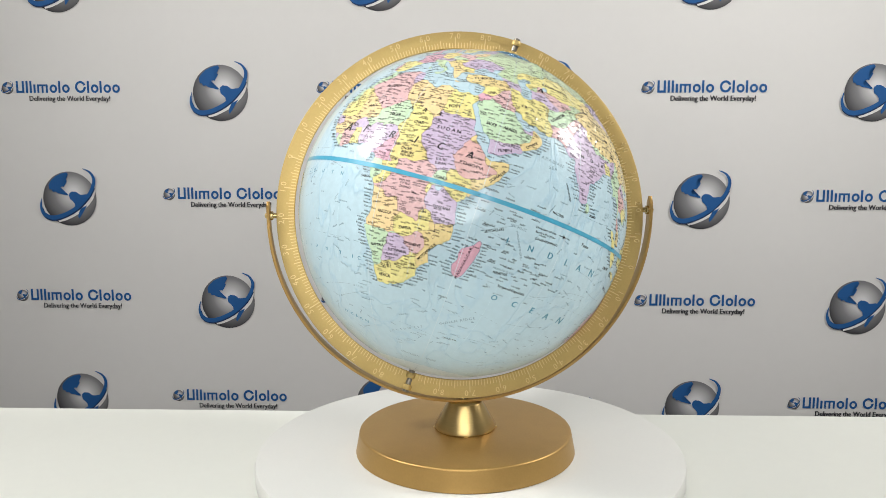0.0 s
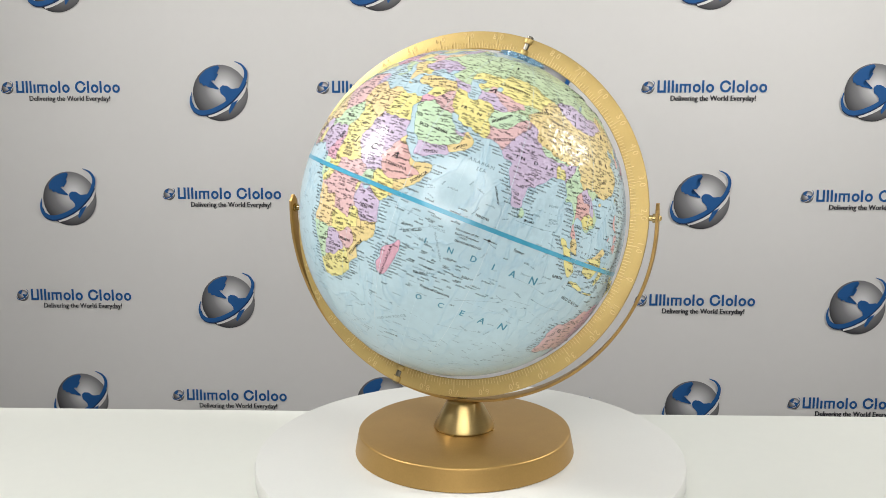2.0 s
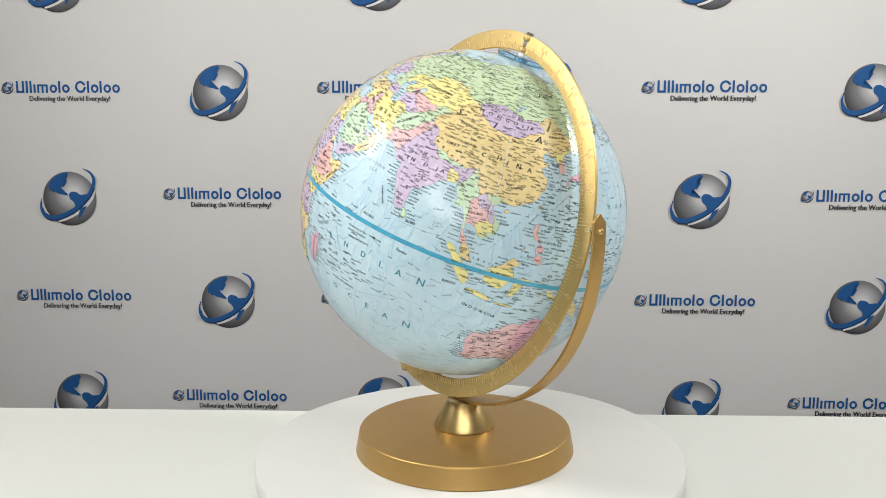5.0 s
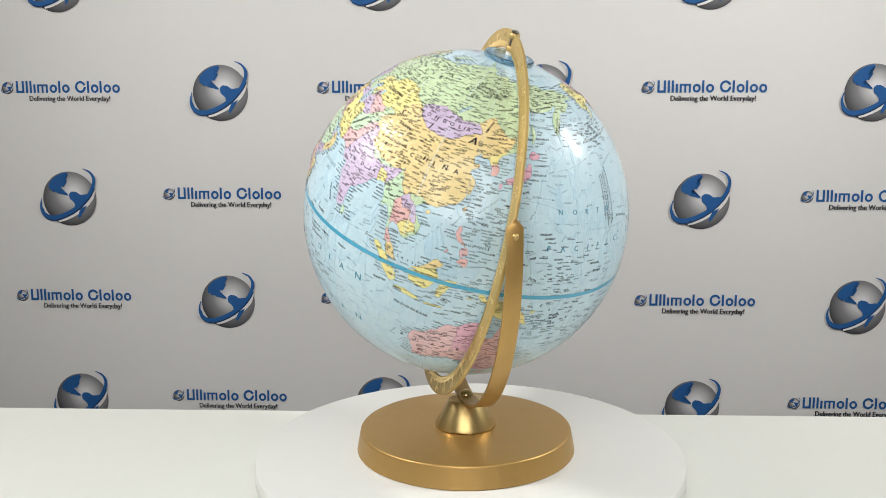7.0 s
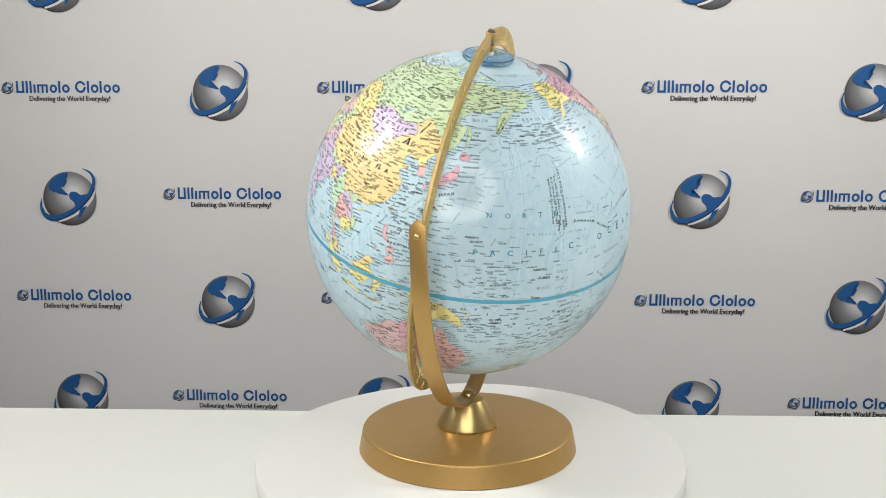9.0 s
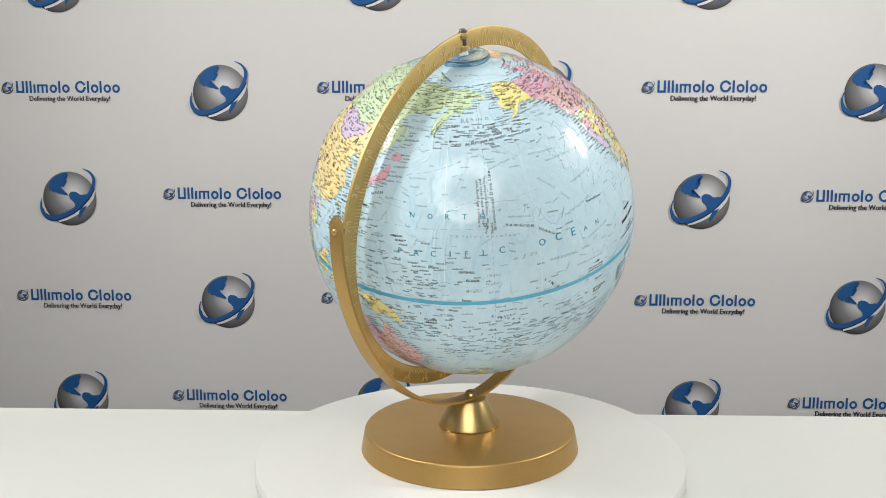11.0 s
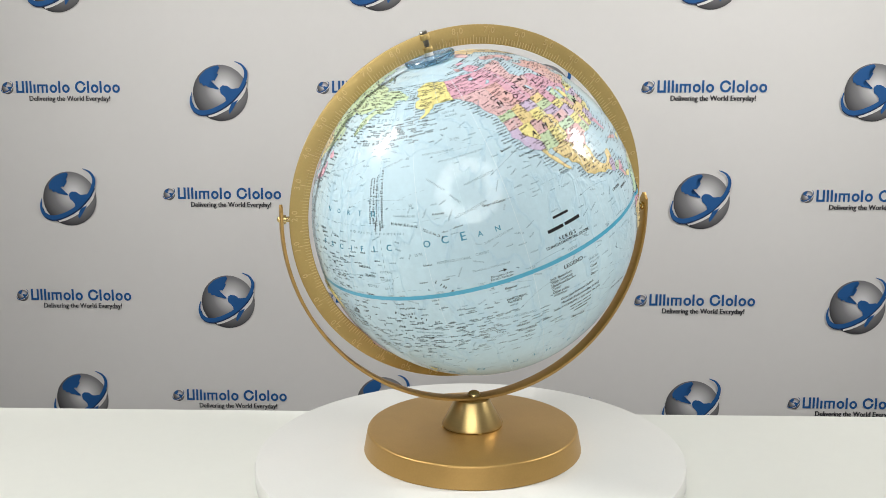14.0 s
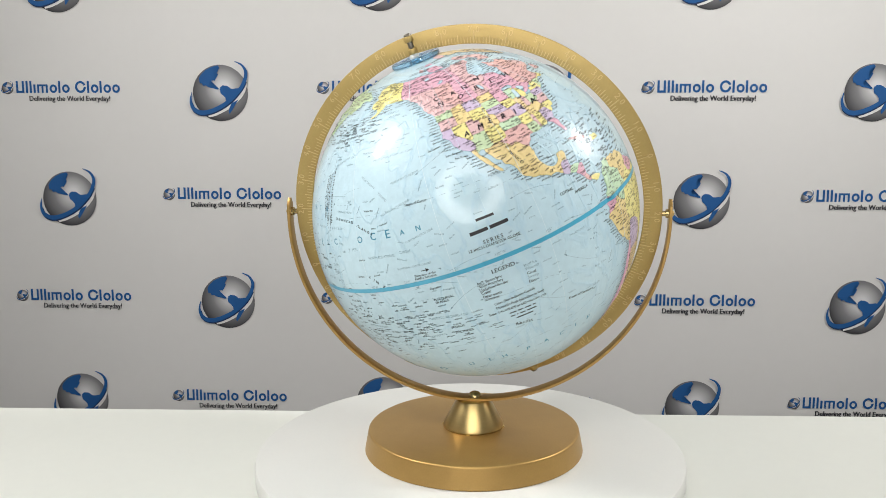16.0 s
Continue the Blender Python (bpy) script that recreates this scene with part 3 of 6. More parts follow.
land([(93.5, 20.5), (94.3, 16), (96.8, 17), (98, 14), (98.6, 9), (100.3, 6), (101.3, 3), (103.4, 1.4), (104.2, 1.5), (103.4, 4), (102, 6.3), (100.3, 8.3), (99.3, 10.5),
      (100, 13.4), (101, 12.6), (102.8, 11.5), (104.9, 8.7), (106.8, 10.4), (109.3, 11.8), (108.9, 15), (106, 18.5), (105.8, 19.5), (108, 21.6), (110, 20.4), (110.3, 21.3),
      (113.7, 22.3), (117, 23.6), (119.6, 25.6), (121.9, 29.5), (121.8, 31.5), (119.2, 34.8), (122.4, 37), (118.2, 38.2), (119, 39.2), (115, 45), (95, 45), (92, 24)])
# eastern Asia and Siberia
land([(117, 39), (119, 39.2), (121.5, 40.8), (121.3, 39), (124.5, 39.9), (125, 37.8), (126.5, 37), (126.4, 34.5), (129.2, 35.3), (129.4, 37), (127.6, 39.6), (130.6, 42.3),
      (133, 42.8), (135.5, 44.2), (140.4, 48.4), (141.3, 52.8), (137.5, 54), (135.2, 54.8), (140, 57.7), (143, 59.3), (151, 59.4), (155, 59.5), (157, 61.7), (160.5, 61.8),
      (150, 68), (90, 68), (85, 50), (105, 40)])
land([(163.5, 62.2), (160, 60.2), (156.8, 57.5), (155.6, 55), (156.7, 51), (158.3, 53), (160, 54.8), (162, 56.2), (163.3, 58.2), (164.8, 59.8), (170.3, 60), (172, 61),
      (179, 62.4), (177.3, 64.7), (182, 65), (187, 64.3), (190.2, 66.1), (185, 67), (180, 68.9), (176, 69.8), (170.5, 69.9), (161, 69.5), (159.7, 70.6), (151, 71.5),
      (140, 72.5), (137, 71.4), (132, 71.4), (129, 71), (127, 73.4), (119, 73), (113, 73.6), (110, 74.2), (113.5, 75.8), (104.3, 77.7), (98, 76.2), (87, 75), (85, 60), (150, 58.9)])
land([(90, 75.5), (80.5, 73.6), (80.5, 72.2), (74.5, 73), (73, 71), (72.8, 69), (68.5, 70.9), (66.7, 71.5), (66, 69), (60.5, 69.8), (54, 68.5), (46, 68), (43.8, 66.2), (40, 66),
      (38, 64.6), (35, 64.3), (33, 66.5), (41, 67), (36, 69.1), (30, 69.8), (25, 66), (28, 60.4), (29.5, 59.9), (23.5, 59.2), (24.2, 57.5), (21.3, 57), (21, 55.3), (30, 45.8),
      (33, 46.1), (33.5, 44.6), (36.4, 45.2), (35, 46.3), (39, 47.2), (37.5, 44.7), (41.5, 42), (60, 44), (95, 48), (95, 70)])
# Europe
land([(30, 69.8), (25.7, 71), (19, 69.8), (14, 67.5), (12, 64.8), (8.5, 63.4), (5.1, 61.5), (5.5, 59), (7, 58), (10.6, 59.2), (11.5, 58), (12.8, 55.8), (14.3, 55.5),
      (16.5, 56.5), (18.6, 59.3), (17.2, 61), (18, 62.8), (21.5, 64.5), (22.5, 65.8), (25.3, 65), (22, 62.5), (21.4, 61), (23, 59.9), (28, 60.4), (32, 63)])
land([(22, 55.3), (19, 54.4), (14, 54), (10.8, 54.2), (10.5, 57.5), (8.2, 57), (8.7, 54), (4.8, 53), (3, 51.3), (1.6, 50.5), (-1.5, 49.7), (-4.7, 48.5), (-2, 47.2),
      (-1.2, 45.5), (-1.7, 43.4), (3.2, 42.5), (4.5, 43.4), (7.5, 43.8), (9, 44.3), (10.5, 42.8), (12.3, 41.7), (15.5, 40.1), (15.8, 38), (17.1, 39), (16.6, 40.4), (18.4, 40.2),
      (15.9, 41.9), (13.6, 43.6), (12.4, 45), (13.7, 45.5), (15.2, 44), (18.5, 42.2), (19.4, 41), (21.2, 38.3), (21.7, 36.8), (23, 36.5), (23.8, 38), (23, 40.3), (26, 40.8),
      (29, 41.2), (28, 42.7), (28.7, 44), (31, 46)])
land([(3.2, 43), (-1.7, 43.6), (-8, 43.7), (-9.2, 43), (-8.8, 41), (-9.4, 38.7), (-8.9, 37), (-6.3, 36.7), (-5.5, 36), (-2, 36.8), (-0.3, 38.5), (-0.3, 39.5), (3.2, 42)])
sea([(47, 45), (50, 46.9), (53, 46.7), (53, 45), (51, 44.5), (50.3, 44), (52.5, 42), (53.8, 40.5), (53.8, 37), (51, 36.8), (49, 37.6), (49.2, 40.2), (47.6, 43)])
for lake in (((31.8, -2.3), (31.8, 0.3), (34, 0.2), (33.5, -2.3)), ((104, 51.5), (109.3, 55.8), (110, 55), (106, 51.5)), ((58.5, 44), (59.5, 46.3), (61.5, 46.3), (61, 44))):
    sea(list(lake))
# the Americas
land([(-141, 69.7), (-156.5, 71.3), (-163, 69.8), (-166.5, 68.4), (-162, 66.6), (-168, 65.6), (-161, 64.5), (-165.5, 62.5), (-165, 60.7), (-162, 59.5), (-157.5, 58.7),
      (-162, 55.8), (-164.5, 54.7), (-160, 55.5), (-154, 58.5), (-151.8, 60.8), (-149, 60), (-145, 60.3), (-139.5, 59.6), (-134, 57.5), (-130.3, 55), (-127.5, 51), (-123, 49),
      (-100, 49), (-95, 68.3), (-95, 71.5), (-97, 68), (-108, 68), (-115, 68.2), (-125, 69.8), (-134, 69.3)])
land([(-123, 50), (-124.7, 48.3), (-124, 44), (-124.3, 40.4), (-122.4, 37.3), (-120.6, 34.6), (-117.2, 32.7), (-113, 31.2), (-109.5, 26.5), (-105.7, 22.5), (-97.7, 22.5),
      (-97.2, 27.5), (-94.7, 29.4), (-90, 29.2), (-88, 30.3), (-84, 30), (-82.7, 28), (-81.8, 26), (-80.4, 25.3), (-80.1, 26.8), (-81.4, 30.8), (-78.5, 33.8), (-75.6, 35.3),
      (-76, 37), (-74, 40.5), (-70, 41.8), (-70.5, 43.2), (-67, 44.6), (-64.5, 45), (-65.8, 43.6), (-61, 45.4), (-64.8, 47), (-65, 49.2), (-75, 52), (-85, 52)])
land([(-117.2, 32.7), (-115.8, 30), (-114, 27.5), (-112.2, 25), (-110, 22.9), (-109.5, 23.5), (-111.3, 26), (-114.6, 30.5), (-114.6, 32)], 0.3)
land([(-106, 23.5), (-105.5, 20.2), (-101.8, 17.8), (-96, 15.8), (-94, 16.2), (-91.5, 14), (-87.7, 13), (-85.8, 11), (-83.5, 8.5), (-80.2, 7.4), (-78, 8), (-77.3, 8.6),
      (-79.5, 9.5), (-82.5, 9.3), (-83.6, 11), (-83.3, 15), (-88, 15.8), (-88.2, 18), (-86.9, 21.4), (-90.3, 21.2), (-91.5, 18.6), (-94.5, 18.2), (-96.3, 19.5), (-97.7, 23)], 0.5)
land([(-65, 49.2), (-60, 50.2), (-55.8, 52.5), (-57.5, 54.7), (-62, 57.5), (-65, 60), (-69.5, 61), (-70, 59), (-77.5, 62.5), (-78.5, 58.8), (-76.7, 56.5), (-79, 54.5),
      (-79.5, 51.5), (-82.3, 53), (-82.5, 55.2), (-88, 56.8), (-92.8, 57.5), (-94.7, 59.5), (-93, 62), (-87, 64.8), (-82, 66.8), (-81.5, 69), (-86, 68), (-96, 68.5), (-105, 60),
      (-100, 48), (-75, 48)])
isle("baffin_island", "pink", [(-80, 73.5), (-88, 72), (-84, 70), (-73, 67.5), (-72, 65), (-78, 64.5), (-65.5, 62.2), (-62, 66.5), (-68, 70)])
isle("victoria_island", "rose", [(-105, 73), (-117, 73), (-117, 70), (-112, 68.7), (-102, 69)])
isle("banks_island", "pink", [(-124, 74.3), (-118, 73), (-122, 71.5), (-125.5, 72)])
isle("ellesmere_island", "pink", [(-62, 82.5), (-90, 81), (-88, 77), (-78, 76.5)])
isle("melville_island", "rose", [(-116, 76.5), (-106, 76.5), (-106, 75), (-115, 75)])
isle("greenland", "peach", [(-72, 78), (-68, 76), (-58, 75.5), (-54, 70.5), (-52, 65), (-45, 60), (-40, 65), (-26, 69), (-26, 80), (-35, 83.5), (-60, 82)])
isle("newfoundland", "pink", [(-59, 47.7), (-53, 46.7), (-53, 49), (-56, 51.4)])
isle("cuba", "brick", [(-84.8, 21.9), (-82, 23.1), (-77.5, 21.8), (-74.3, 20.2), (-77.5, 19.9), (-78.5, 21), (-82, 22.3)])
isle("hispaniola", "yellow", [(-74.3, 18.4), (-72.8, 19.9), (-69.5, 19.7), (-68.4, 18.5), (-71.5, 17.8)])
isle("jamaica", "mint", [(-78.4, 18.5), (-76.2, 18.2), (-77.2, 17.7)])
isle("puerto_rico", "pink", [(-67.2, 18.4), (-65.6, 18.4), (-65.7, 17.9), (-67.2, 17.9)])
isle("vancouver_island", "pink", [(-128.2, 50.8), (-125, 50), (-123.4, 48.4), (-125, 48.9)])
land([(-77.3, 8.6), (-75, 10.8), (-71.5, 12.3), (-71.5, 10.8), (-68, 11), (-62, 10.6), (-57, 6), (-51.5, 4.3), (-50, 0), (-44, -2.5), (-38.5, -3.7), (-35, -7), (-39, -13),
      (-40, -20), (-42, -23), (-48.5, -26), (-53, -33), (-58, -35), (-57, -38), (-62, -39), (-65, -45), (-68, -51), (-72, -53), (-75, -48), (-73.5, -38), (-71.5, -30),
      (-70.3, -18.3), (-76, -14), (-81.2, -5), (-80, -2.5), (-80, 0.5), (-77.5, 3.5), (-77.5, 7)])
for lake in (((-92, 46.7), (-89.5, 48.2), (-85, 48), (-84.7, 46.6), (-88, 46.9)), ((-88, 41.9), (-87.4, 45.5), (-85.3, 45.9), (-86.2, 41.9)), ((-84, 46.1), (-81.5, 46.1), (-80, 44.8), (-82.4, 43.1), (-83.3, 45)),
             ((-83.3, 41.5), (-82.5, 42.5), (-79, 43), (-80, 42)), ((-79.7, 43.2), (-76.4, 44.3), (-76.4, 43.4)), ((-124, 65.5), (-121, 66.8), (-118, 66), (-121, 65)),
             ((-116.5, 61.2), (-113, 62.5), (-110, 62.7), (-113, 61)), ((-98.8, 53.5), (-97.3, 53.5), (-96.5, 50.7), (-97.4, 50.7))):
    sea(list(lake))
# Australia, Antarctica
land([(114, -22), (113.5, -26), (115.7, -32), (115, -34.3), (118, -35), (123.5, -34), (129, -31.6), (134, -32.7), (136, -35), (137.8, -33), (138, -35.6), (140, -38),
      (144, -38.5), (146.5, -39), (150, -37.3), (151.3, -33.5), (153.5, -28.5), (152.9, -25.3), (149, -20.5), (146, -18.8), (145.3, -15), (142.5, -10.7), (141.6, -13),
      (140.8, -17.5), (139, -17.5), (135.5, -15), (136.8, -12.2), (132.5, -11.3), (130, -13.5), (129, -15), (126, -14), (122.2, -17.5), (118.5, -20.3)])
isle("antarctica", "ice", [(-29, -76), (0, -71.5), (40, -70), (90, -68.5), (140, -68.5), (170, -73), (200, -78), (240, -74), (285, -74), (300, -66), (300, -76), (329, -79), (329, -89), (-29, -89)])
isle("tasmania", "pink", [(144.8, -40.8), (148.3, -40.9), (147.5, -43.5), (146, -43.4)])
isle("new_guinea_west", "yellow", [(131, -1), (134, -1), (135, -3.3), (138, -1.7), (141, -2.7), (141, -9), (138, -8), (137.8, -5.2), (134, -4)])
isle("papua_new_guinea", "gold", [(141, -2.7), (145.5, -4.5), (147.8, -6), (150.5, -10.5), (147, -9.5), (144, -7.8), (141, -9)])
isle("new_britain", "yellow", [(148.5, -5.8), (152.2, -4.2), (151, -6)])
isle("borneo_south", "yellow", [(109.2, 1), (112.5, 1.3), (115.5, 3), (117.6, 3.6), (118.8, 1), (116.4, -3.8), (114.5, -4), (110.2, -2.8)])
isle("borneo_north", "orange", [(109.6, 1.8), (112.5, 1.3), (115.5, 3), (117.8, 3.8), (119.2, 5.2), (117, 7), (113.2, 3.3), (111.3, 2.6)])
isle("sumatra", "yellow", [(95.3, 5.6), (97.5, 5.2), (100.4, 2.8), (103.5, 0), (106, -3), (105.8, -5.8), (104, -5.2), (100.5, -1.5), (98.7, 1.6)])
isle("java", "yellow", [(105.3, -6.8), (106.8, -6), (110.5, -6.5), (114.4, -7.6), (114.4, -8.6), (109, -7.7)])
isle("lesser_sunda", "gold", [(115.2, -8.3), (122.8, -8.2), (122.6, -8.9), (115.5, -8.9)])
isle("timor", "gold", [(123.5, -10.3), (127, -8.4), (125, -9.6)])
isle("sulawesi", "yellow", [(119.3, -5.5), (119, -3), (120, 0.8), (125, 1.5), (124.5, 0.5), (120.8, 0.4), (121.2, -1), (123.3, -0.9), (121.8, -2), (122.7, -4.8), (121.2, -3), (120.4, -5.5)])
isle("halmahera", "yellow", [(127.5, 1.8), (128.7, 1.4), (128, -0.7)])
isle("seram", "yellow", [(128, -3), (130.8, -3.2), (130, -3.7), (128, -3.5)])
isle("luzon", "brick", [(120.3, 16), (120.6, 18.5), (122.2, 18.4), (121.6, 15.8), (124, 13), (123.5, 12.8), (121, 13.7)])
isle("mindanao", "brick", [(122, 7), (123.5, 8.6), (125.5, 9.7), (126.4, 7.3), (125.3, 5.8), (124, 7.3)])
isle("visayan_isle", "pink", [(122, 11.7), (124.8, 12.4), (125.4, 10.3), (123.3, 9.3), (122.5, 10.5)])
isle("palawan", "brick", [(117.3, 8.4), (119.3, 11.2), (119.5, 10.4), (117.8, 8.6)])
isle("taiwan", "orange", [(120.1, 23.3), (121.5, 25.2), (121.9, 24.9), (120.9, 22)])
isle("hainan", "orange", [(108.7, 19), (109.6, 20), (111, 19.8), (109.8, 18.3)])
isle("sri_lanka", "mint", [(79.8, 8.5), (80.2, 9.7), (81.8, 7.5), (80.7, 6), (79.9, 6.8)])
isle("madagascar", "rose", [(44, -25), (43.3, -22), (44.4, -19.8), (44.3, -16.3), (47, -15.3), (49.2, -12), (50.4, -15.7), (49.5, -18), (47.2, -25), (45.4, -25.6)])
isle("honshu", "rose", [(131, 34), (135, 35.6), (137, 37.3), (139.6, 38.8), (140.3, 41.2), (141.8, 39.6), (140.8, 36), (138.7, 34.8), (135.8, 33.6), (132.5, 34)])
isle("kyushu", "rose", [(129.8, 33.2), (131.6, 33.5), (131.2, 31.4), (130.2, 31.3)])
isle("shikoku", "lilac", [(132.3, 33.5), (134.5, 34.2), (134.2, 33.4), (132.9, 32.8)])
isle("hokkaido", "rose", [(140, 41.8), (141.6, 45.3), (144.5, 43.9), (145.3, 43.3), (143.2, 42), (141, 42.5)])
isle("sakhalin", "green", [(142, 46), (142, 53), (143, 54.2), (144.4, 49), (143, 49), (143, 47)])
isle("new_zealand_north", "yellow", [(173, -34.6), (176, -37.5), (178.4, -37.7), (175.3, -41.5), (174, -39.4), (174.6, -37)])
isle("new_zealand_south", "yellow", [(172.7, -40.6), (174.2, -41.7), (171, -45), (168.7, -46.6), (166.6, -45.8), (170.5, -43)])
isle("new_caledonia", "green", [(164.2, -20.2), (167, -22.3), (166, -22.2)])
isle("great_britain", "rose", [(-5.5, 50.1), (1.4, 51.2), (1.6, 52.7), (-1.5, 55), (-2, 57.6), (-5, 58.5), (-5.5, 56), (-3.2, 54.8), (-4.5, 53), (-5, 51.8), (-3, 51.4)])
isle("ireland", "green", [(-10, 52), (-6.3, 52.2), (-5.6, 54.6), (-8.3, 55.2), (-9.8, 53.8)])
isle("iceland", "lilac", [(-24, 65.5), (-18, 66.3), (-13.7, 65), (-18.5, 63.5), (-22.5, 64)])
isle("svalbard", "lilac", [(11, 79), (20, 80.2), (25, 79.5), (17, 76.8)])
isle("novaya_zemlya", "green", [(51.5, 71.5), (56, 74.5), (66, 77), (68, 76.3), (58, 73), (57, 70.7)])
isle("severnaya_zemlya", "green", [(96, 79), (97, 81), (104, 79.2), (100, 78)])
isle("new_siberian_archipelago", "green", [(137, 75.5), (141, 76), (150, 75.2), (143, 73.4)])
isle("wrangel_island", "green", [(178.8, 71.1), (182.3, 71.2), (181, 70.8)])
isle("sicily", "green", [(12.5, 38), (15.5, 38.2), (15, 36.7)])
isle("sardinia", "green", [(8.3, 41), (9.6, 41), (9.5, 39.2), (8.5, 39)])
isle("crete", "peach", [(23.5, 35.6), (26.3, 35.3), (26, 34.9), (23.6, 35.1)])
isle("cyprus", "mint", [(32.4, 35), (34.4, 35.6), (33, 34.6)])
isle("kodiak_island", "yellow", [(-154.5, 57.3), (-152.4, 58.3), (-152.5, 57.3)])
isle("hawaii", "pink", [(-156, 20.2), (-154.9, 19.5), (-155.7, 19)])

# Africa's states
nation("morocco", "mint", [(-17.5, 21), (-12, 21), (-12, 26), (-8.7, 27.3), (-8.7, 28.8), (-3.5, 31), (-1.3, 32.3), (-1.8, 36.5), (-10, 36.5)])
nation("tunisia", "lilac", [(7.6, 38), (8.2, 36), (7.5, 33.8), (9.2, 30.3), (11.5, 33), (12, 38)])
nation("algeria", "pink", [(-8.7, 27.3), (-8.7, 28.8), (-3.5, 31), (-1.3, 32.3), (-1.8, 36.5), (8.5, 38), (8.2, 36), (7.5, 33.8), (9.5, 30.2), (9.8, 26.5), (11.9, 23.5), (5.8, 19.3), (3.2, 19.1), (1.2, 21.1), (-4.8, 25)])
nation("libya", "peach", [(9.5, 30.2), (11.5, 33.5), (25, 33.5), (25, 20), (24, 19.5), (16, 23.4), (14.2, 22.5), (11.9, 23.5), (9.8, 26.5)])
nation("egypt", "yellow", [(25, 33), (25, 22), (37, 22), (34.2, 27.4), (34.9, 29.5), (34.2, 31.5), (32, 33)])
nation("mauritania", "yellow", [(-17.5, 21), (-12, 21), (-12, 26), (-8.7, 27.3), (-4.8, 25), (-6.5, 25), (-5.5, 15.5), (-12, 14.8), (-17, 16.2)])
nation("senegal", "lilac", [(-18, 16.2), (-12, 14.8), (-11.4, 12.3), (-18, 12.3)])
nation("guinea", "peach", [(-18, 12.3), (-11.4, 12.3), (-8, 11.5), (-7.8, 8.5), (-10.5, 8.3), (-13, 9.2)])
nation("sierra_leone", "lilac", [(-13.5, 9.3), (-10.5, 8.3), (-11.3, 6.5), (-14, 7)])
nation("liberia", "green", [(-10.5, 8.3), (-8.4, 7.6), (-7.4, 4), (-12, 6)])
nation("ivory_coast", "pink", [(-8.4, 10.3), (-2.7, 9.8), (-2.8, 4.5), (-7.6, 4), (-8.4, 7.6)])
nation("ghana", "yellow", [(-2.8, 11), (0, 11.1), (1.2, 5.5), (-3, 4.5)])
nation("togo_and_benin", "lilac", [(0, 11.1), (2, 12.3), (3.7, 11.5), (2.7, 5.5), (1.2, 5.5)])
nation("burkina_faso", "lilac", [(-5.4, 10.5), (-5, 13), (-1, 15), (2.2, 12.3), (0, 11), (-2.8, 11), (-2.8, 9.8)])
nation("mali", "peach", [(-4.8, 25), (1.2, 21.1), (4.2, 19.1), (3.9, 15.7), (-1, 15), (-5, 13), (-5.4, 10.3), (-8, 10.3), (-8, 11.8), (-11.4, 12.3), (-12, 14.8), (-5.5, 15.5), (-6.5, 25)])
nation("niger", "mint", [(4.2, 19.1), (5.8, 19.3), (11.9, 23.5), (14.2, 22.5), (15.5, 21), (15.5, 16.8), (13.5, 14), (4, 13.4), (3.6, 11.6), (2.2, 12.3), (0.5, 15), (3.9, 15.7)])
nation("nigeria", "lilac", [(2.7, 5.5), (3.7, 11.6), (4, 13.4), (13.5, 13.9), (14.2, 11.5), (11, 7), (8.6, 4.4), (5, 3.5)])
nation("cameroon", "rose", [(8.6, 4.4), (11, 7), (14.4, 11.5), (14.8, 12.7), (15.5, 10), (14.4, 6), (16.1, 2.2), (9.7, 2.2)])
nation("chad", "yellow", [(14.2, 22.5), (16, 23.4), (24, 19.5), (24, 15.7), (22, 13), (23, 11), (19, 9), (15.5, 7.5), (14.4, 11.5), (13.5, 14), (15.5, 16.8)])
nation("central_african_republic", "gold", [(14.4, 6), (15.5, 7.5), (19, 9), (23, 11), (27.4, 5.2), (22.5, 4.2), (18.5, 4.2), (16.1, 2.2)])
nation("south_sudan", "lilac", [(24, 8.7), (26, 10.2), (33, 12), (34, 8.5), (35.9, 4.7), (31, 3.6), (27.4, 5.2)])
nation("sudan", "lilac", [(24, 20), (25, 22), (37, 22), (38.6, 18), (36.3, 14.3), (34, 8.5), (33, 12), (26, 10.2), (24, 8.7), (22, 13), (24, 15.7)])
nation("eritrea", "orange", [(36.3, 14.3), (38.6, 18), (43.3, 12.5), (42, 12.4), (40, 14.5)])
nation("ethiopia", "brick", [(36.3, 14.3), (40, 14.5), (42, 12.4), (43, 9.5), (48, 8), (45, 5), (41.8, 4), (39, 3.5), (35.9, 4.7), (33, 8)])
nation("somalia", "orange", [(43, 12), (52, 12.5), (51, 8), (41.5, -2), (41, 3.5), (45, 5), (48, 8), (43, 9.5)])
nation("kenya", "yellow", [(34, 4.2), (35.9, 4.7), (39, 3.5), (41.8, 4), (41, -1), (41.5, -2), (39.2, -4.7), (34, -1)])
nation("uganda", "mint", [(31, 3.6), (34, 4.2), (34, -1), (29.6, -1.2)])
nation("tanzania", "lilac", [(34, -1), (39.2, -4.7), (41, -10.5), (34.7, -11.5), (32.5, -9.2), (29.6, -6.5), (30.6, -2.5), (30.5, -1)])
nation("rwanda_and_burundi", "yellow", [(29, -1.2), (30.6, -1.2), (30.6, -4.3), (29, -4.3)])
nation("gabon", "mint", [(8, 2.3), (13.2, 2.2), (14, -1.5), (11, -4), (8, -1)])
nation("congo", "yellow", [(13.2, 2.2), (16.1, 2.2), (18.5, 4.2), (17.8, 0), (15.8, -4), (11.5, -5), (11, -3.8), (14, -1.5)])
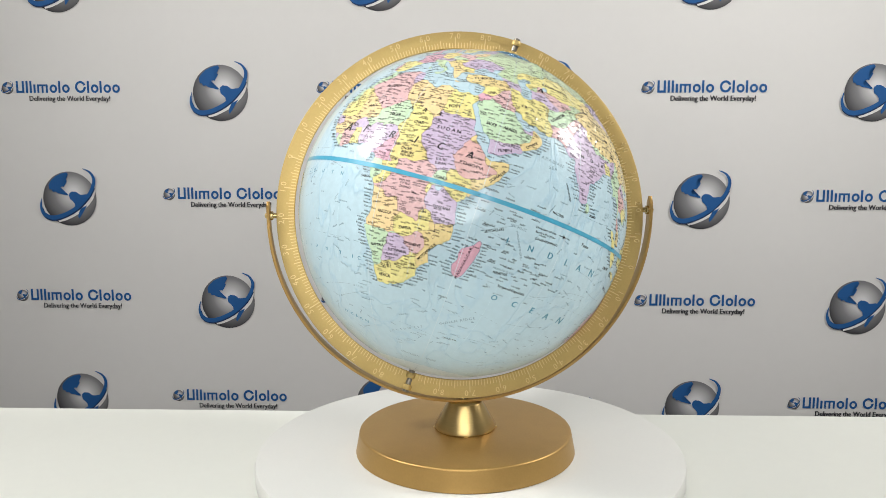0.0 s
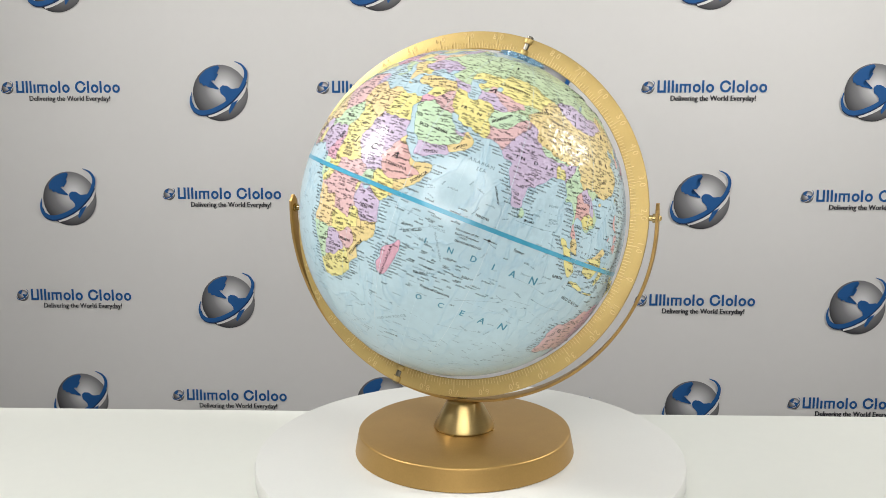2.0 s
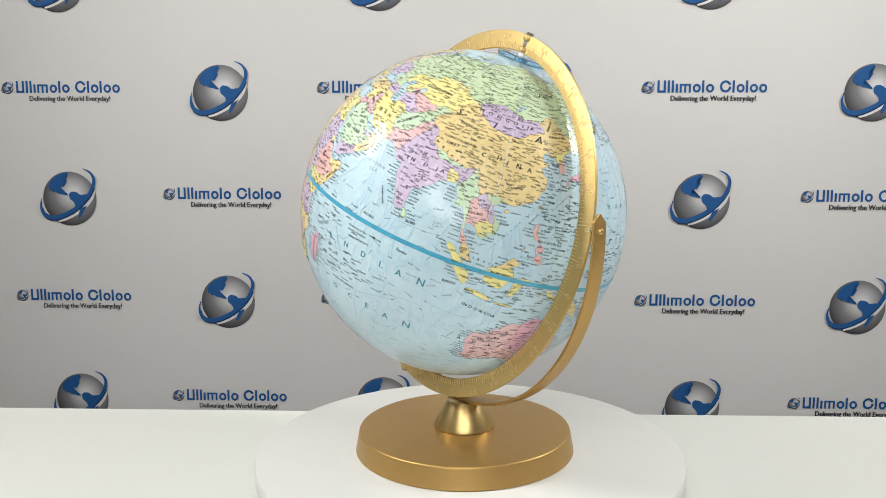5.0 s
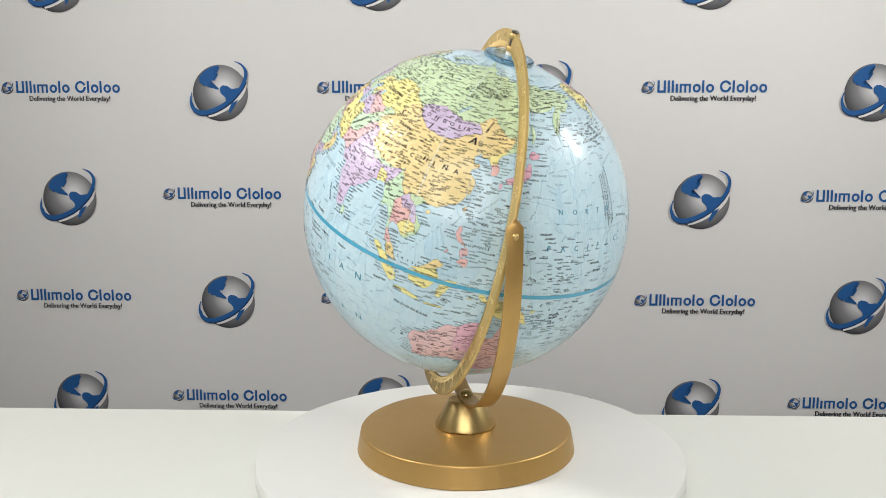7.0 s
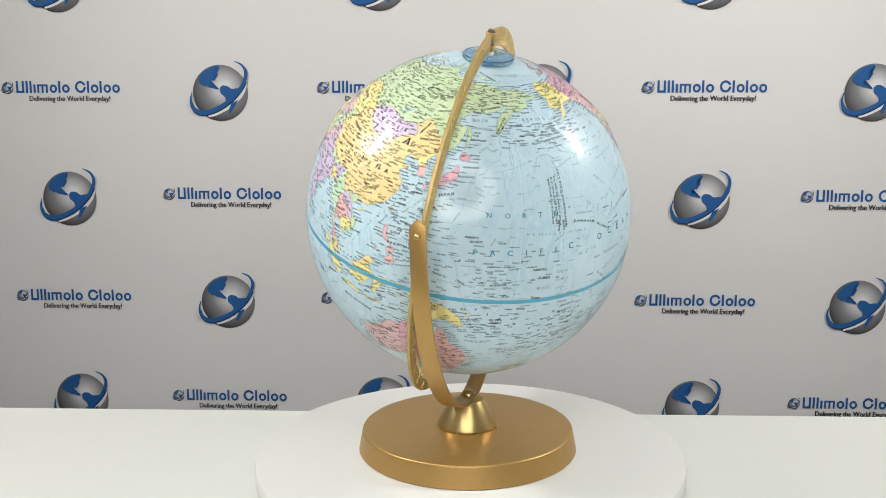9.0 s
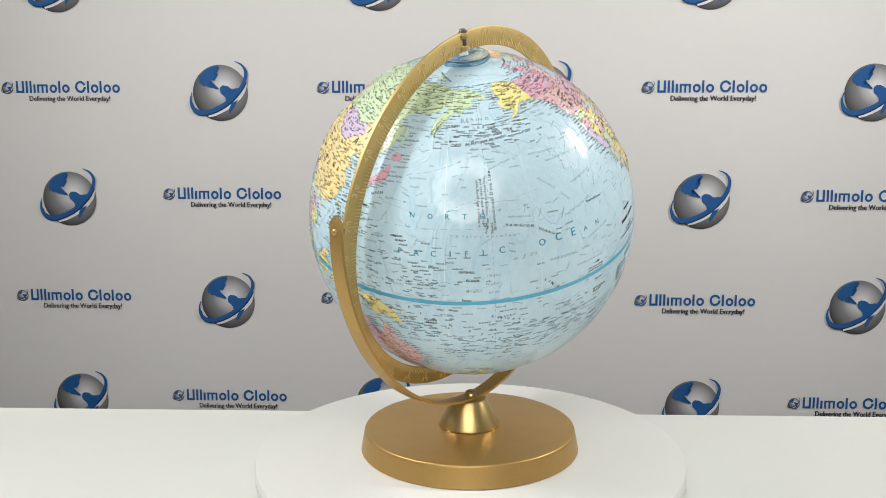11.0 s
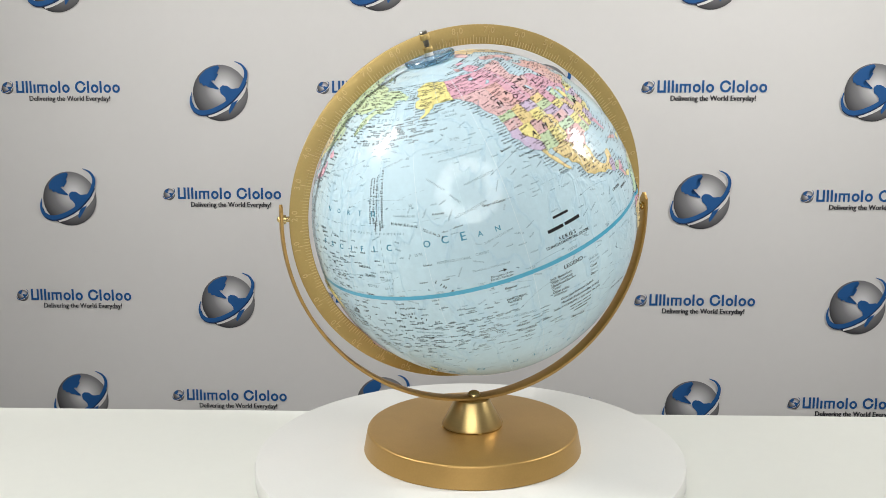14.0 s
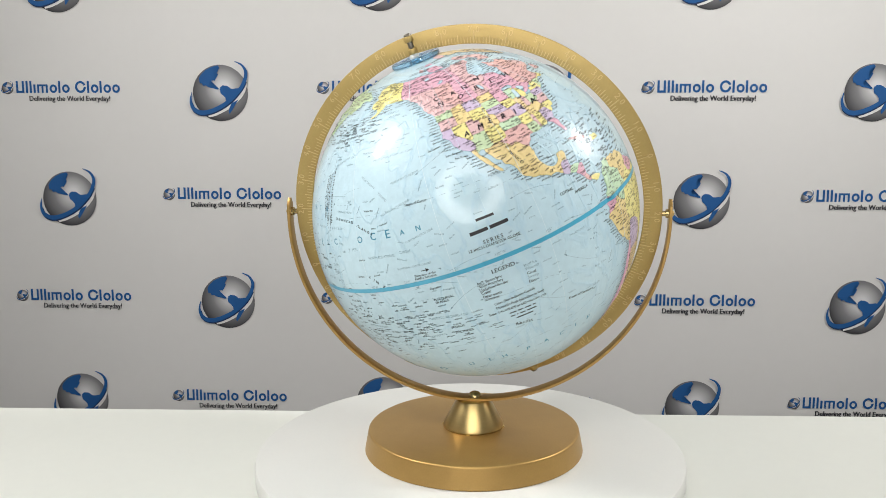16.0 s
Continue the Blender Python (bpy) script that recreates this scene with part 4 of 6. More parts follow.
nation("dr_congo", "pink", [(18.5, 4.2), (22.5, 4.2), (27.4, 5.2), (31, 3.6), (29.6, -1.2), (29.2, -6.5), (30.7, -8.3), (28.5, -9), (29.8, -13.3), (27, -12), (24, -11), (22, -11.1), (21.8, -7.3), (17, -8), (16, -5.9), (12, -6), (12.4, -4.6), (15.8, -4), (17.8, 0)])
nation("angola", "peach", [(12, -6), (16, -5.9), (17, -8), (21.8, -7.3), (22, -11.1), (24, -11), (22, -13), (22, -16.3), (23.4, -17.6), (11, -17.3)])
nation("zambia", "yellow", [(24, -11), (27, -12), (29.8, -13.3), (28.5, -9), (33, -9.4), (33, -14), (30.2, -15), (27, -18), (23.4, -17.6), (22, -16.3), (22, -13)])
nation("malawi", "orange", [(32.8, -9.4), (34.5, -9.5), (35.8, -16), (35, -17), (34.3, -14.5), (32.8, -13.7)])
nation("mozambique", "orange", [(34.5, -11.5), (41.5, -10.4), (41.5, -16), (36, -25), (33, -27), (31.9, -25.8), (31.3, -22.3), (33, -20), (32.8, -16.7), (30.2, -15), (34.3, -14.5), (35.8, -16)])
nation("zimbabwe", "pink", [(25.3, -17.8), (27, -18), (30.2, -15.5), (32.8, -16.7), (33, -20), (31.3, -22.3), (29.4, -22.2)])
nation("namibia", "mint", [(11, -17.3), (23.4, -17.6), (25, -17.8), (21, -18.3), (21, -22), (20, -22), (20, -28.4), (16, -29)])
nation("botswana", "lilac", [(21, -18.3), (25.3, -17.8), (29.4, -22.2), (25.6, -25.7), (20, -26.8), (20, -22), (21, -22)])
nation("south_africa", "yellow", [(15, -28.5), (20, -28.4), (20, -26.8), (25.6, -25.7), (29.4, -22.2), (31.3, -22.3), (32, -26.8), (34, -27), (28, -36), (17, -36)])
# the Near East and Asia
nation("israel_and_jordan", "rose", [(34.2, 31.3), (35.8, 33.2), (39, 32), (36, 29.2), (34.9, 29.3)])
nation("syria", "yellow", [(35.5, 37), (42.3, 37.2), (41, 34.4), (38.8, 33.3), (35.8, 32.5), (35, 34)])
nation("iraq", "pink", [(42.3, 37.2), (45, 37), (46, 33), (48, 31), (48, 29.5), (44.7, 29.2), (39.2, 32), (41, 34.4)])
nation("turkey", "orange", [(25.5, 42), (36, 43), (41.5, 41.5), (44.5, 39.5), (44.5, 37.2), (35.5, 36.8), (30, 35.5), (25.5, 36.5)])
nation("caucasus", "lilac", [(40, 43.4), (47, 42), (50.5, 40), (48.8, 38.4), (44.5, 39.5), (41.5, 41.5)])
nation("yemen", "lilac", [(42, 16.5), (44, 17.4), (47, 17), (52, 19), (53.2, 16.5), (47, 12), (42, 12)])
nation("oman", "orange", [(52, 19), (55, 20), (55.6, 22.2), (56, 24.7), (57, 27), (60.5, 22.5), (57, 17), (53.2, 16.3)])
nation("emirate_coast", "lilac", [(51.5, 24.4), (54.5, 25.5), (56.5, 26.5), (56, 24.5), (55, 22.7), (52.5, 22.9)])
nation("saudi_arabia", "mint", [(34.5, 29.3), (36, 29.2), (39.2, 32), (44.7, 29.2), (48.5, 28.5), (51.6, 24.4), (52.5, 22.9), (55.2, 22.6), (55, 20), (52, 19), (47, 17), (44, 17.4), (42, 16)])
nation("iran", "yellow", [(44.5, 39.5), (48.8, 38.4), (54, 37.2), (57, 38.2), (61, 36.6), (60.8, 31.5), (63.2, 27.2), (61.6, 24.5), (55, 26), (48.5, 30), (46, 33)])
nation("afghanistan", "mint", [(61, 35.5), (64.5, 36.5), (67, 37.3), (71.5, 38), (74.5, 37.2), (71, 34.3), (69.5, 32), (66.4, 29.8), (61, 29.8)])
nation("pakistan", "pink", [(61, 29.8), (66.4, 29.8), (69.5, 32), (71, 34.3), (74, 36.8), (76.5, 35.7), (74.3, 32), (70.5, 28), (70, 25.5), (68.5, 23.3), (61.6, 24)])
nation("nepal_and_bhutan", "mint", [(80.2, 29.8), (82, 30.2), (88.2, 27.9), (92, 28), (92, 26.8), (88.2, 26.5), (84, 27.2)])
nation("bangladesh", "yellow", [(88.2, 26), (92.3, 25), (92.3, 21), (89, 21.3)])
nation("india", "lilac", [(68, 23.6), (70, 25.5), (70.5, 28), (74.3, 32), (76, 35.5), (79, 35), (78.8, 31.5), (81, 30), (84, 27.2), (88.2, 26.5), (92, 26.8), (97, 28.3), (95, 25), (93, 22), (92.3, 21), (82, 14), (80.5, 7), (76, 7), (72, 18)])
nation("turkmenistan", "lilac", [(52.5, 42), (56, 41.3), (58.5, 42.7), (62, 40), (66.6, 37.4), (61.2, 35.3), (57, 38.2), (53.5, 37.2)])
nation("uzbekistan", "pink", [(56, 45), (58.6, 45.6), (62, 43.5), (66, 42.8), (70.5, 42), (73, 40.7), (68, 38), (66.6, 37.4), (62, 40), (58.5, 42.7), (56, 41.3)])
nation("kyrgyzstan_and_tajikistan", "green", [(70.5, 42), (75, 43), (80.2, 42.2), (74, 39.2), (75, 37.2), (68, 37), (68, 38.5), (73, 40.7)])
nation("kazakhstan", "yellow", [(46.5, 48.5), (49, 50.5), (55, 50.8), (60, 50.8), (62, 53.8), (71, 54.3), (77, 53.5), (80, 50.8), (87.3, 49.1), (83, 47.2), (80.3, 45), (80.2, 42.2), (75, 43), (70.5, 42), (66, 42.8), (62, 43.5), (58.6, 45.6), (52, 42), (47, 45)])
nation("mongolia", "lilac", [(87.8, 49.1), (92.3, 50.8), (98, 51.8), (102, 50.6), (108, 49.4), (116.7, 49.8), (119.8, 46.8), (112, 45), (111, 43.3), (105, 41.6), (97, 42.7), (91, 45.2)])
nation("north_korea", "yellow", [(124, 40), (127, 41.8), (130.6, 43), (130.8, 42), (128, 38.4), (124.5, 37.6)])
nation("south_korea", "brick", [(124.5, 37.8), (128.4, 38.5), (130.5, 35), (126, 33.5)])
nation("myanmar", "mint", [(92.3, 21), (95, 25), (97.3, 28.4), (98.7, 24), (101, 21.5), (97.8, 18.5), (98.9, 15), (99.3, 11), (98.3, 9.8), (95, 14), (92, 18)])
nation("laos", "lilac", [(100.2, 20.3), (102, 22.4), (104.8, 20), (107.5, 15.5), (106.2, 14.2), (105, 16), (104, 18.2), (101, 17.8)])
nation("cambodia", "yellow", [(102.4, 13.8), (107.5, 14.5), (107.3, 12.2), (105, 10.3), (102, 11)])
nation("vietnam", "green", [(102, 22.4), (106.7, 23), (108.5, 21.5), (106, 18), (110, 14), (109.8, 11), (104.5, 8), (104.3, 10.4), (107.3, 12.2), (107.5, 15.5), (104.8, 20)])
nation("thailand", "brick", [(97.8, 18.5), (100.2, 20.5), (101, 17.8), (104, 18.2), (105.6, 15), (102.4, 13.8), (103, 11.5), (100.6, 12), (101, 6), (100, 6), (98, 8), (99.3, 11.5), (98.6, 15.5)])
nation("malaysia", "orange", [(99, 7), (102, 7), (105, 1), (102, 0.6)])
nation("china", "orange", [(74, 39.2), (80.2, 42.2), (80.3, 45), (83, 47.2), (87.3, 49.1), (91, 45.2), (97, 42.7), (105, 41.6), (111, 43.3), (112, 45), (119.8, 46.8), (116.7, 49.8), (120, 52.5), (123, 53.5), (127, 50.2), (131, 47.7), (135, 48.4), (133, 45), (131, 43), (127, 41.6), (124, 39.7), (124, 30), (118, 21), (108.3, 21.4), (106.7, 23), (102, 22.4), (100.2, 21.4), (98.7, 24), (97.3, 28.4), (92, 27.8), (84, 28.5), (78.8, 31.5), (79, 35), (74.5, 37.2)])
# Europe
nation("spain", "yellow", [(-10, 44.5), (-1.8, 43.5), (3.4, 42.4), (3.4, 36), (-7.4, 35.5), (-7, 42), (-9.5, 41.9)])
nation("portugal", "rose", [(-10, 42), (-6.5, 42), (-7.4, 36.5), (-10, 36.5)])
nation("france", "rose", [(-5.5, 49.8), (2.5, 51.3), (8.2, 49), (7, 46), (7.5, 43.6), (3.2, 42.4), (-1.8, 43.3)])
nation("germany", "gold", [(6, 51.5), (7, 54), (10, 55), (14.3, 54.5), (15, 51), (12.3, 50.2), (13.8, 48.7), (12.5, 47.5), (7.5, 47.6), (8.2, 49)])
nation("lowland_region", "lilac", [(2.5, 51.3), (5, 54), (7, 53.5), (6, 49.5)])
nation("alpine_region", "lilac", [(6.2, 46.2), (7.5, 47.6), (13, 48.7), (17, 48), (16, 46.6), (10, 46)])
nation("italy", "green", [(6.8, 44), (7, 46), (13.8, 46.5), (13, 44), (19, 40), (16, 37), (9, 43)])
nation("denmark", "rose", [(8, 55), (8, 58), (13, 57), (12.5, 54.8)])
nation("poland", "pink", [(14.3, 54.5), (19, 55), (23, 54.2), (24, 50.5), (22, 49), (15, 51)])
nation("czechia_and_slovakia", "green", [(12.3, 50.2), (15, 51), (22, 49), (17, 47.9), (13.8, 48.7)])
nation("balkan_region", "orange", [(13.5, 45.6), (16, 46.5), (20, 46), (22.5, 44), (22.8, 41.4), (20, 39.6), (18, 42), (14, 45)])
nation("hungary", "yellow", [(16, 46.5), (17, 48), (22, 48.3), (21, 46.1)])
nation("romania", "lilac", [(21, 46.1), (22.5, 48), (27, 48.2), (28.2, 45.5), (29.8, 45), (28.6, 43.8), (22.7, 44)])
nation("bulgaria", "yellow", [(22.5, 44), (28.6, 43.8), (28, 42), (22.8, 41.4)])
nation("greece", "peach", [(19.5, 39.8), (22.8, 41.4), (26.5, 41.6), (25, 36), (20.5, 36)])
nation("ukraine", "lilac", [(22.2, 48.5), (24, 51.5), (33, 52.3), (38, 49.8), (40, 49.5), (38.2, 47), (35, 44), (30, 45), (28.2, 45.5), (27, 48.2)])
nation("belarus", "green", [(23.5, 51.5), (24, 54), (28, 56), (31, 54), (31, 51.5)])
nation("baltic_coast", "peach", [(20.5, 54.8), (20.5, 59.8), (28, 59.5), (28, 56), (24, 54)])
nation("norway", "peach", [(3, 58), (11.5, 58.9), (12, 61.5), (14, 64.3), (16, 67.6), (20, 69), (26, 68.9), (31, 69.3), (31, 72), (15, 71)])
nation("sweden", "yellow", [(11, 58.9), (12, 61.5), (14, 64.3), (16, 67.6), (20, 69), (24, 65.9), (20, 63), (19.5, 59), (15, 55), (12, 55.5)])
nation("finland", "lilac", [(20, 69), (26, 70), (29, 69), (30, 64), (31.5, 62.8), (28, 60.3), (20.5, 59.5), (20.8, 62), (24, 65.8)])
nation("russia", "green", [(27, 50), (27, 72), (60, 85), (195, 80), (195, 40), (130, 42), (60, 41), (40, 43), (36, 44)])
# America
nation("alaska", "yellow", [(-170, 73), (-141, 71), (-141, 60.2), (-137, 59), (-131, 56), (-130, 54.5), (-150, 54), (-170, 52)])
nation("yukon", "rose", [(-141, 70), (-136, 69), (-130, 64), (-124, 60), (-141, 60)])
nation("british_columbia", "pink", [(-139, 60), (-120, 60), (-120, 54), (-114, 49), (-130, 47)])
nation("alberta", "brick", [(-120, 60), (-110, 60), (-110, 49), (-114, 49), (-120, 54)])
nation("saskatchewan", "rose", [(-110, 60), (-102, 60), (-102, 49), (-110, 49)])
nation("manitoba", "pink", [(-102, 60), (-94.5, 60), (-88.5, 57), (-95.2, 53), (-95.2, 49), (-102, 49)])
nation("northwest_territory", "rose", [(-136, 71), (-102, 71), (-102, 60), (-124, 60), (-130, 64)])
nation("nunavut", "pink", [(-102, 75), (-75, 75), (-80, 65), (-94.5, 60), (-102, 60)])
nation("ontario", "rose", [(-95.2, 53), (-88.5, 57.5), (-82, 56), (-79.5, 51), (-79.5, 46.5), (-74.5, 45.2), (-79, 43), (-83, 41.8), (-82.5, 45), (-89, 48), (-95.2, 49)])
nation("quebec", "brick", [(-79.5, 51), (-79, 63), (-64, 61), (-64, 53), (-57, 51.5), (-65, 46), (-71, 45), (-74.5, 45.2), (-79.5, 46.5)])
nation("maritime_region", "yellow", [(-69, 47.5), (-60, 47.5), (-60, 43), (-67.5, 44.5)])
nation("labrador", "pink", [(-64, 61), (-55, 55), (-55, 51.5), (-64, 53)])


def state(name, colour, west, east, south, north):
    nation(name, colour, [(west, south), (east, south), (east, north), (west, north)], wobble=0.15)


state("washington", "green", -125, -117, 45.7, 49)
state("oregon", "pink", -125, -117, 42, 45.7)
nation("california", "lilac", [(-126, 42), (-120, 42), (-120, 39), (-114.6, 34.8), (-114.6, 32.6), (-125, 32)], wobble=0.2)
nation("nevada", "yellow", [(-120, 42), (-114, 42), (-114, 35.3), (-120, 39)], wobble=0.2)
state("idaho", "orange", -117, -111.5, 42, 49)
state("montana", "lilac", -111.5, -104, 45, 49)
state("wyoming", "yellow", -111, -104, 41, 45)
state("utah", "pink", -114, -109, 37, 42)
state("colorado", "orange", -109, -102, 37, 41)
state("arizona", "green", -114.8, -109, 31.3, 37)
state("new_mexico", "yellow", -109, -103, 31.8, 37)
state("north_dakota", "orange", -104, -96.7, 46, 49)
state("south_dakota", "green", -104, -96.5, 43, 46)
state("nebraska", "lilac", -104, -95.8, 40, 43)
state("kansas", "pink", -102, -94.6, 37, 40)
state("oklahoma", "mint", -103, -94.5, 34, 37)
nation("texas", "brick", [(-103, 36), (-100, 36), (-100, 34), (-94, 33.5), (-93.8, 29), (-97, 25.5), (-101, 29.5), (-103, 29), (-106.6, 31.8), (-103, 32)], wobble=0.3)
state("minnesota", "rose", -96.7, -91, 43.5, 49)
state("iowa", "yellow", -96.5, -90.5, 40.5, 43.5)
state("missouri", "lilac", -95, -89.5, 36.5, 40.5)
state("arkansas", "yellow", -94.6, -90, 33, 36.5)
state("louisiana", "green", -94, -89.6, 28.8, 33)
state("wisconsin", "mint", -92, -87, 42.5, 47)
state("illinois", "peach", -91, -87.5, 37, 42.5)
state("michigan", "yellow", -90, -82.4, 41.7, 47.4)
state("indiana", "pink", -88, -84.8, 38, 41.8)
state("ohio", "green", -84.8, -80.5, 38.5, 42)
state("kentucky_and_tennessee", "orange", -89.5, -82, 35, 38.5)
state("mississippi", "pink", -91.5, -88.3, 30, 35)
state("alabama", "yellow", -88.3, -85.3, 30, 35)
state("georgia", "lilac", -85.5, -80.8, 30.6, 35)
state("florida", "rose", -88, -79, 24.5, 30.8)
state("carolinas", "yellow", -84, -75, 33.5, 36.5)
state("virginia", "pink", -83, -75, 36.5, 39.5)
state("pennsylvania", "lilac", -80.5, -74.5, 39.5, 42)
state("new_york", "yellow", -79.8, -73.3, 40.5, 45)
state("new_england", "green", -73.5, -66.5, 41, 47.4)
nation("mexico", "orange", [(-118, 32.6), (-114.6, 32.6), (-109, 31.3), (-106.6, 31.8), (-103, 29), (-101, 29.5), (-97, 25.5), (-95, 19), (-86, 22), (-88.3, 18), (-91, 17.6), (-92.2, 14.5), (-97, 14), (-112, 22)])
nation("guatemala", "lilac", [(-92.4, 14), (-91, 17.9), (-88.2, 18.5), (-88.2, 15.5), (-90, 13)])
nation("honduras_and_salvador", "mint", [(-90, 13), (-88.2, 16.5), (-83, 16), (-83.5, 14.8), (-87.5, 12.9)])
nation("nicaragua", "rose", [(-87.7, 13), (-83, 15), (-83, 10.8), (-86, 10.8)])
nation("costa_rica", "brick", [(-86, 11), (-83, 11), (-82.8, 8), (-86, 9)])
nation("panama", "yellow", [(-83, 9.7), (-77, 9.7), (-77.5, 7), (-83, 7)])
nation("colombia", "mint", [(-79, 8.5), (-75, 12), (-71.3, 12.5), (-72.5, 8.5), (-67.5, 6.2), (-67, 1.2), (-70, -4.2), (-75, 0), (-79.5, 1.2)])
nation("venezuela", "orange", [(-72.8, 11.5), (-60, 11), (-60, 5.2), (-64, 4), (-67, 1.2), (-67.5, 6.2), (-72.5, 8.5)])
nation("guyana_coast", "rose", [(-60, 8.5), (-51, 5), (-53, 2.2), (-60, 1.5), (-60.7, 5.2)])
nation("ecuador", "rose", [(-82, 1.5), (-77.5, 0.6), (-75.3, -1), (-78, -4), (-80.5, -4.4), (-82, -2)])
nation("peru", "orange", [(-82, -4), (-78, -4), (-75.3, -1), (-70, -4.2), (-73, -8), (-69, -11), (-70, -18.4), (-77, -16)])
nation("bolivia", "lilac", [(-69, -11), (-60, -14), (-58, -18), (-62.5, -22), (-68, -22.5), (-69.5, -17.5)])
nation("chile", "rose", [(-69.5, -17.5), (-67.5, -23), (-71, -36), (-72, -48), (-69, -56), (-77, -54), (-73, -30), (-71.5, -18)])
nation("argentina", "peach", [(-68, -22.5), (-55, -25), (-58, -34), (-56, -40), (-65, -56), (-72, -50), (-70.5, -36)])
nation("brazil", "yellow", [(-70, -4.2), (-67, 1.2), (-60, 5), (-52, 4.5), (-33, -4), (-38, -18), (-53, -34), (-58, -20), (-60, -14), (-69, -11)])
# Australia
nation("western_australia", "pink", [(112, -12), (129, -12), (129, -36), (112, -37)])
nation("northern_territory", "rose", [(129, -9), (138, -9), (138, -26), (129, -26)])
nation("south_australia", "pink", [(129, -26), (141, -26), (141, -39), (129, -36)])
nation("queensland", "brick", [(138, -9), (155, -9), (155, -28.5), (141, -29), (141, -26), (138, -26)])
nation("new_south_wales", "pink", [(141, -29), (155, -28.5), (150, -37.5), (141, -34)])
nation("victoria", "rose", [(141, -34), (150, -37.5), (149, -40), (140, -40)])

# unclaimed land joins a neighbour
for _ in range(60):
    gap = LAND & (OWNER < 0)
    if not gap.any():
        break
    for sy, sx in ((0, 1), (0, -1), (1, 0), (-1, 0)):
        near = np.roll(np.roll(OWNER, sy, 0), sx, 1)
        OWNER[gap & (OWNER < 0) & (near >= 0)] = near[gap & (OWNER < 0) & (near >= 0)]
OWNER[~LAND] = -1

# corners of the cells, eased along borders and coasts
VX, VY = np.meshgrid(np.arange(NX) * STEP - 30.0, np.arange(NY + 1) * STEP - 90.0)
pad = np.vstack([OWNER[:1], OWNER, OWNER[-1:]])
NE, SE = pad[1:], pad[:-1]
NW, SW = np.roll(NE, 1, 1), np.roll(SE, 1, 1)
EDGE = (NE != NW) | (NE != SE) | (SE != SW) | (NW != SW)
COAST = (NE < 0) | (SE < 0) | (NW < 0) | (SW < 0)
link = [(np.where(NE != NW, 1.0, 0.0), 1, 0), (np.where(SE != SW, 1.0, 0.0), -1, 0), (np.where(NE != SE, 1.0, 0.0), 0, 1), (np.where(NW != SW, 1.0, 0.0), 0, -1)]
DX, DY = np.zeros_like(VX), np.zeros_like(VY)
for _ in range(4):
    total = sum(w for w, _, _ in link)
    tx = sum(w * (np.roll(np.roll(DX, -sy, 0), -sx, 1) + sx * STEP) for w, sy, sx in link)
    ty = sum(w * (np.roll(np.roll(DY, -sy, 0), -sx, 1) + sy * STEP) for w, sy, sx in link)
    ok = EDGE & (total > 0)
    DX = np.where(ok, 0.45 * DX + 0.55 * tx / np.maximum(total, 1), DX)
    DY = np.where(ok, 0.45 * DY + 0.55 * ty / np.maximum(total, 1), DY)
LON, LATI = VX + DX, VY + DY


def ridge(lon, lat, x0, y0, x1, y1, width):
    """Height of a mountain chain from one place to another."""
    ux, uy = x1 - x0, y1 - y0
    t = np.clip(((lon - x0) * ux + (lat - y0) * uy) / (ux * ux + uy * uy), 0, 1)
    d = np.hypot((lon - x0 - t * ux) * np.cos(np.radians(lat)), lat - y0 - t * uy)
    return np.exp(-(d / width) ** 2)


RELIEF = np.zeros_like(LON)
OLD_WORLD = ((72, 36, 95, 28, 3), (75, 40, 95, 36, 4), (85, 47, 100, 51, 3), (98, 26, 102, 34, 4), (36, 8, 40, 12, 3), (46, 36, 54, 29, 3), (30, -30, 29, -26, 2), (60, 52, 62, 66, 2),
             (120, 62, 142, 66, 3), (130, 52, 140, 58, 3), (160, 55, 158, 52, 2), (105, 60, 115, 66, 4), (38, 38, 45, 40, 2), (-4, 32, 6, 35, 2))
NEW_WORLD = ((209, 62, 222, 60, 3), (232, 58, 250, 42, 3.5), (250, 42, 255, 32, 3), (255, 26, 262, 18, 3), (276, 35, 286, 43, 2), (282, 5, 287, -14, 2.5), (287, -14, 290, -40, 2),
             (148, -33, 150, -28, 2), (137, -4, 145, -6, 1.5))
for chain in OLD_WORLD + NEW_WORLD:
    RELIEF = np.maximum(RELIEF, ridge(LON, LATI, *chain))
HILL = np.abs(np.sin(LON * 2.3 + 1.7 * np.sin(LATI * 1.9)) * np.sin(LATI * 2.7 + 1.9 * np.sin(LON * 1.3)) + 0.5 * np.sin(LON * 5.1 - LATI * 3.3) * np.sin(LATI * 5.7 + LON * 2.2))
HIGH = 0.00022 + np.where(COAST, 0, 0.00012 + 0.00018 * HILL + 0.0014 * RELIEF * (0.25 + 0.75 * HILL))
LR, BR = np.radians(LON), np.radians(LATI)
RR = BALL_R + HIGH
POS = np.stack([RR * np.cos(BR) * np.cos(LR), RR * np.cos(BR) * np.sin(LR), RR * np.sin(BR)], -1)


def lay_nations():
    for k, (name, colour) in enumerate(NATIONS):
        js, xs = np.nonzero(OWNER == k)
        if len(js) == 0:
            continue
        x2 = (xs + 1) % NX
        corner = np.stack([js * NX + xs, js * NX + x2, (js + 1) * NX + x2, (js + 1) * NX + xs], 1)
        used, back = np.unique(corner.ravel(), return_inverse=True)
        verts = POS.reshape(-1, 3)[used]
        me = grid_mesh(name, verts, [tuple(q) for q in back.reshape(-1, 4).tolist()])
        part_mesh(name, me, PRINT[colour], BALL, smooth=False)
        for f in me.polygons:
            f.use_smooth = True


lay_nations()


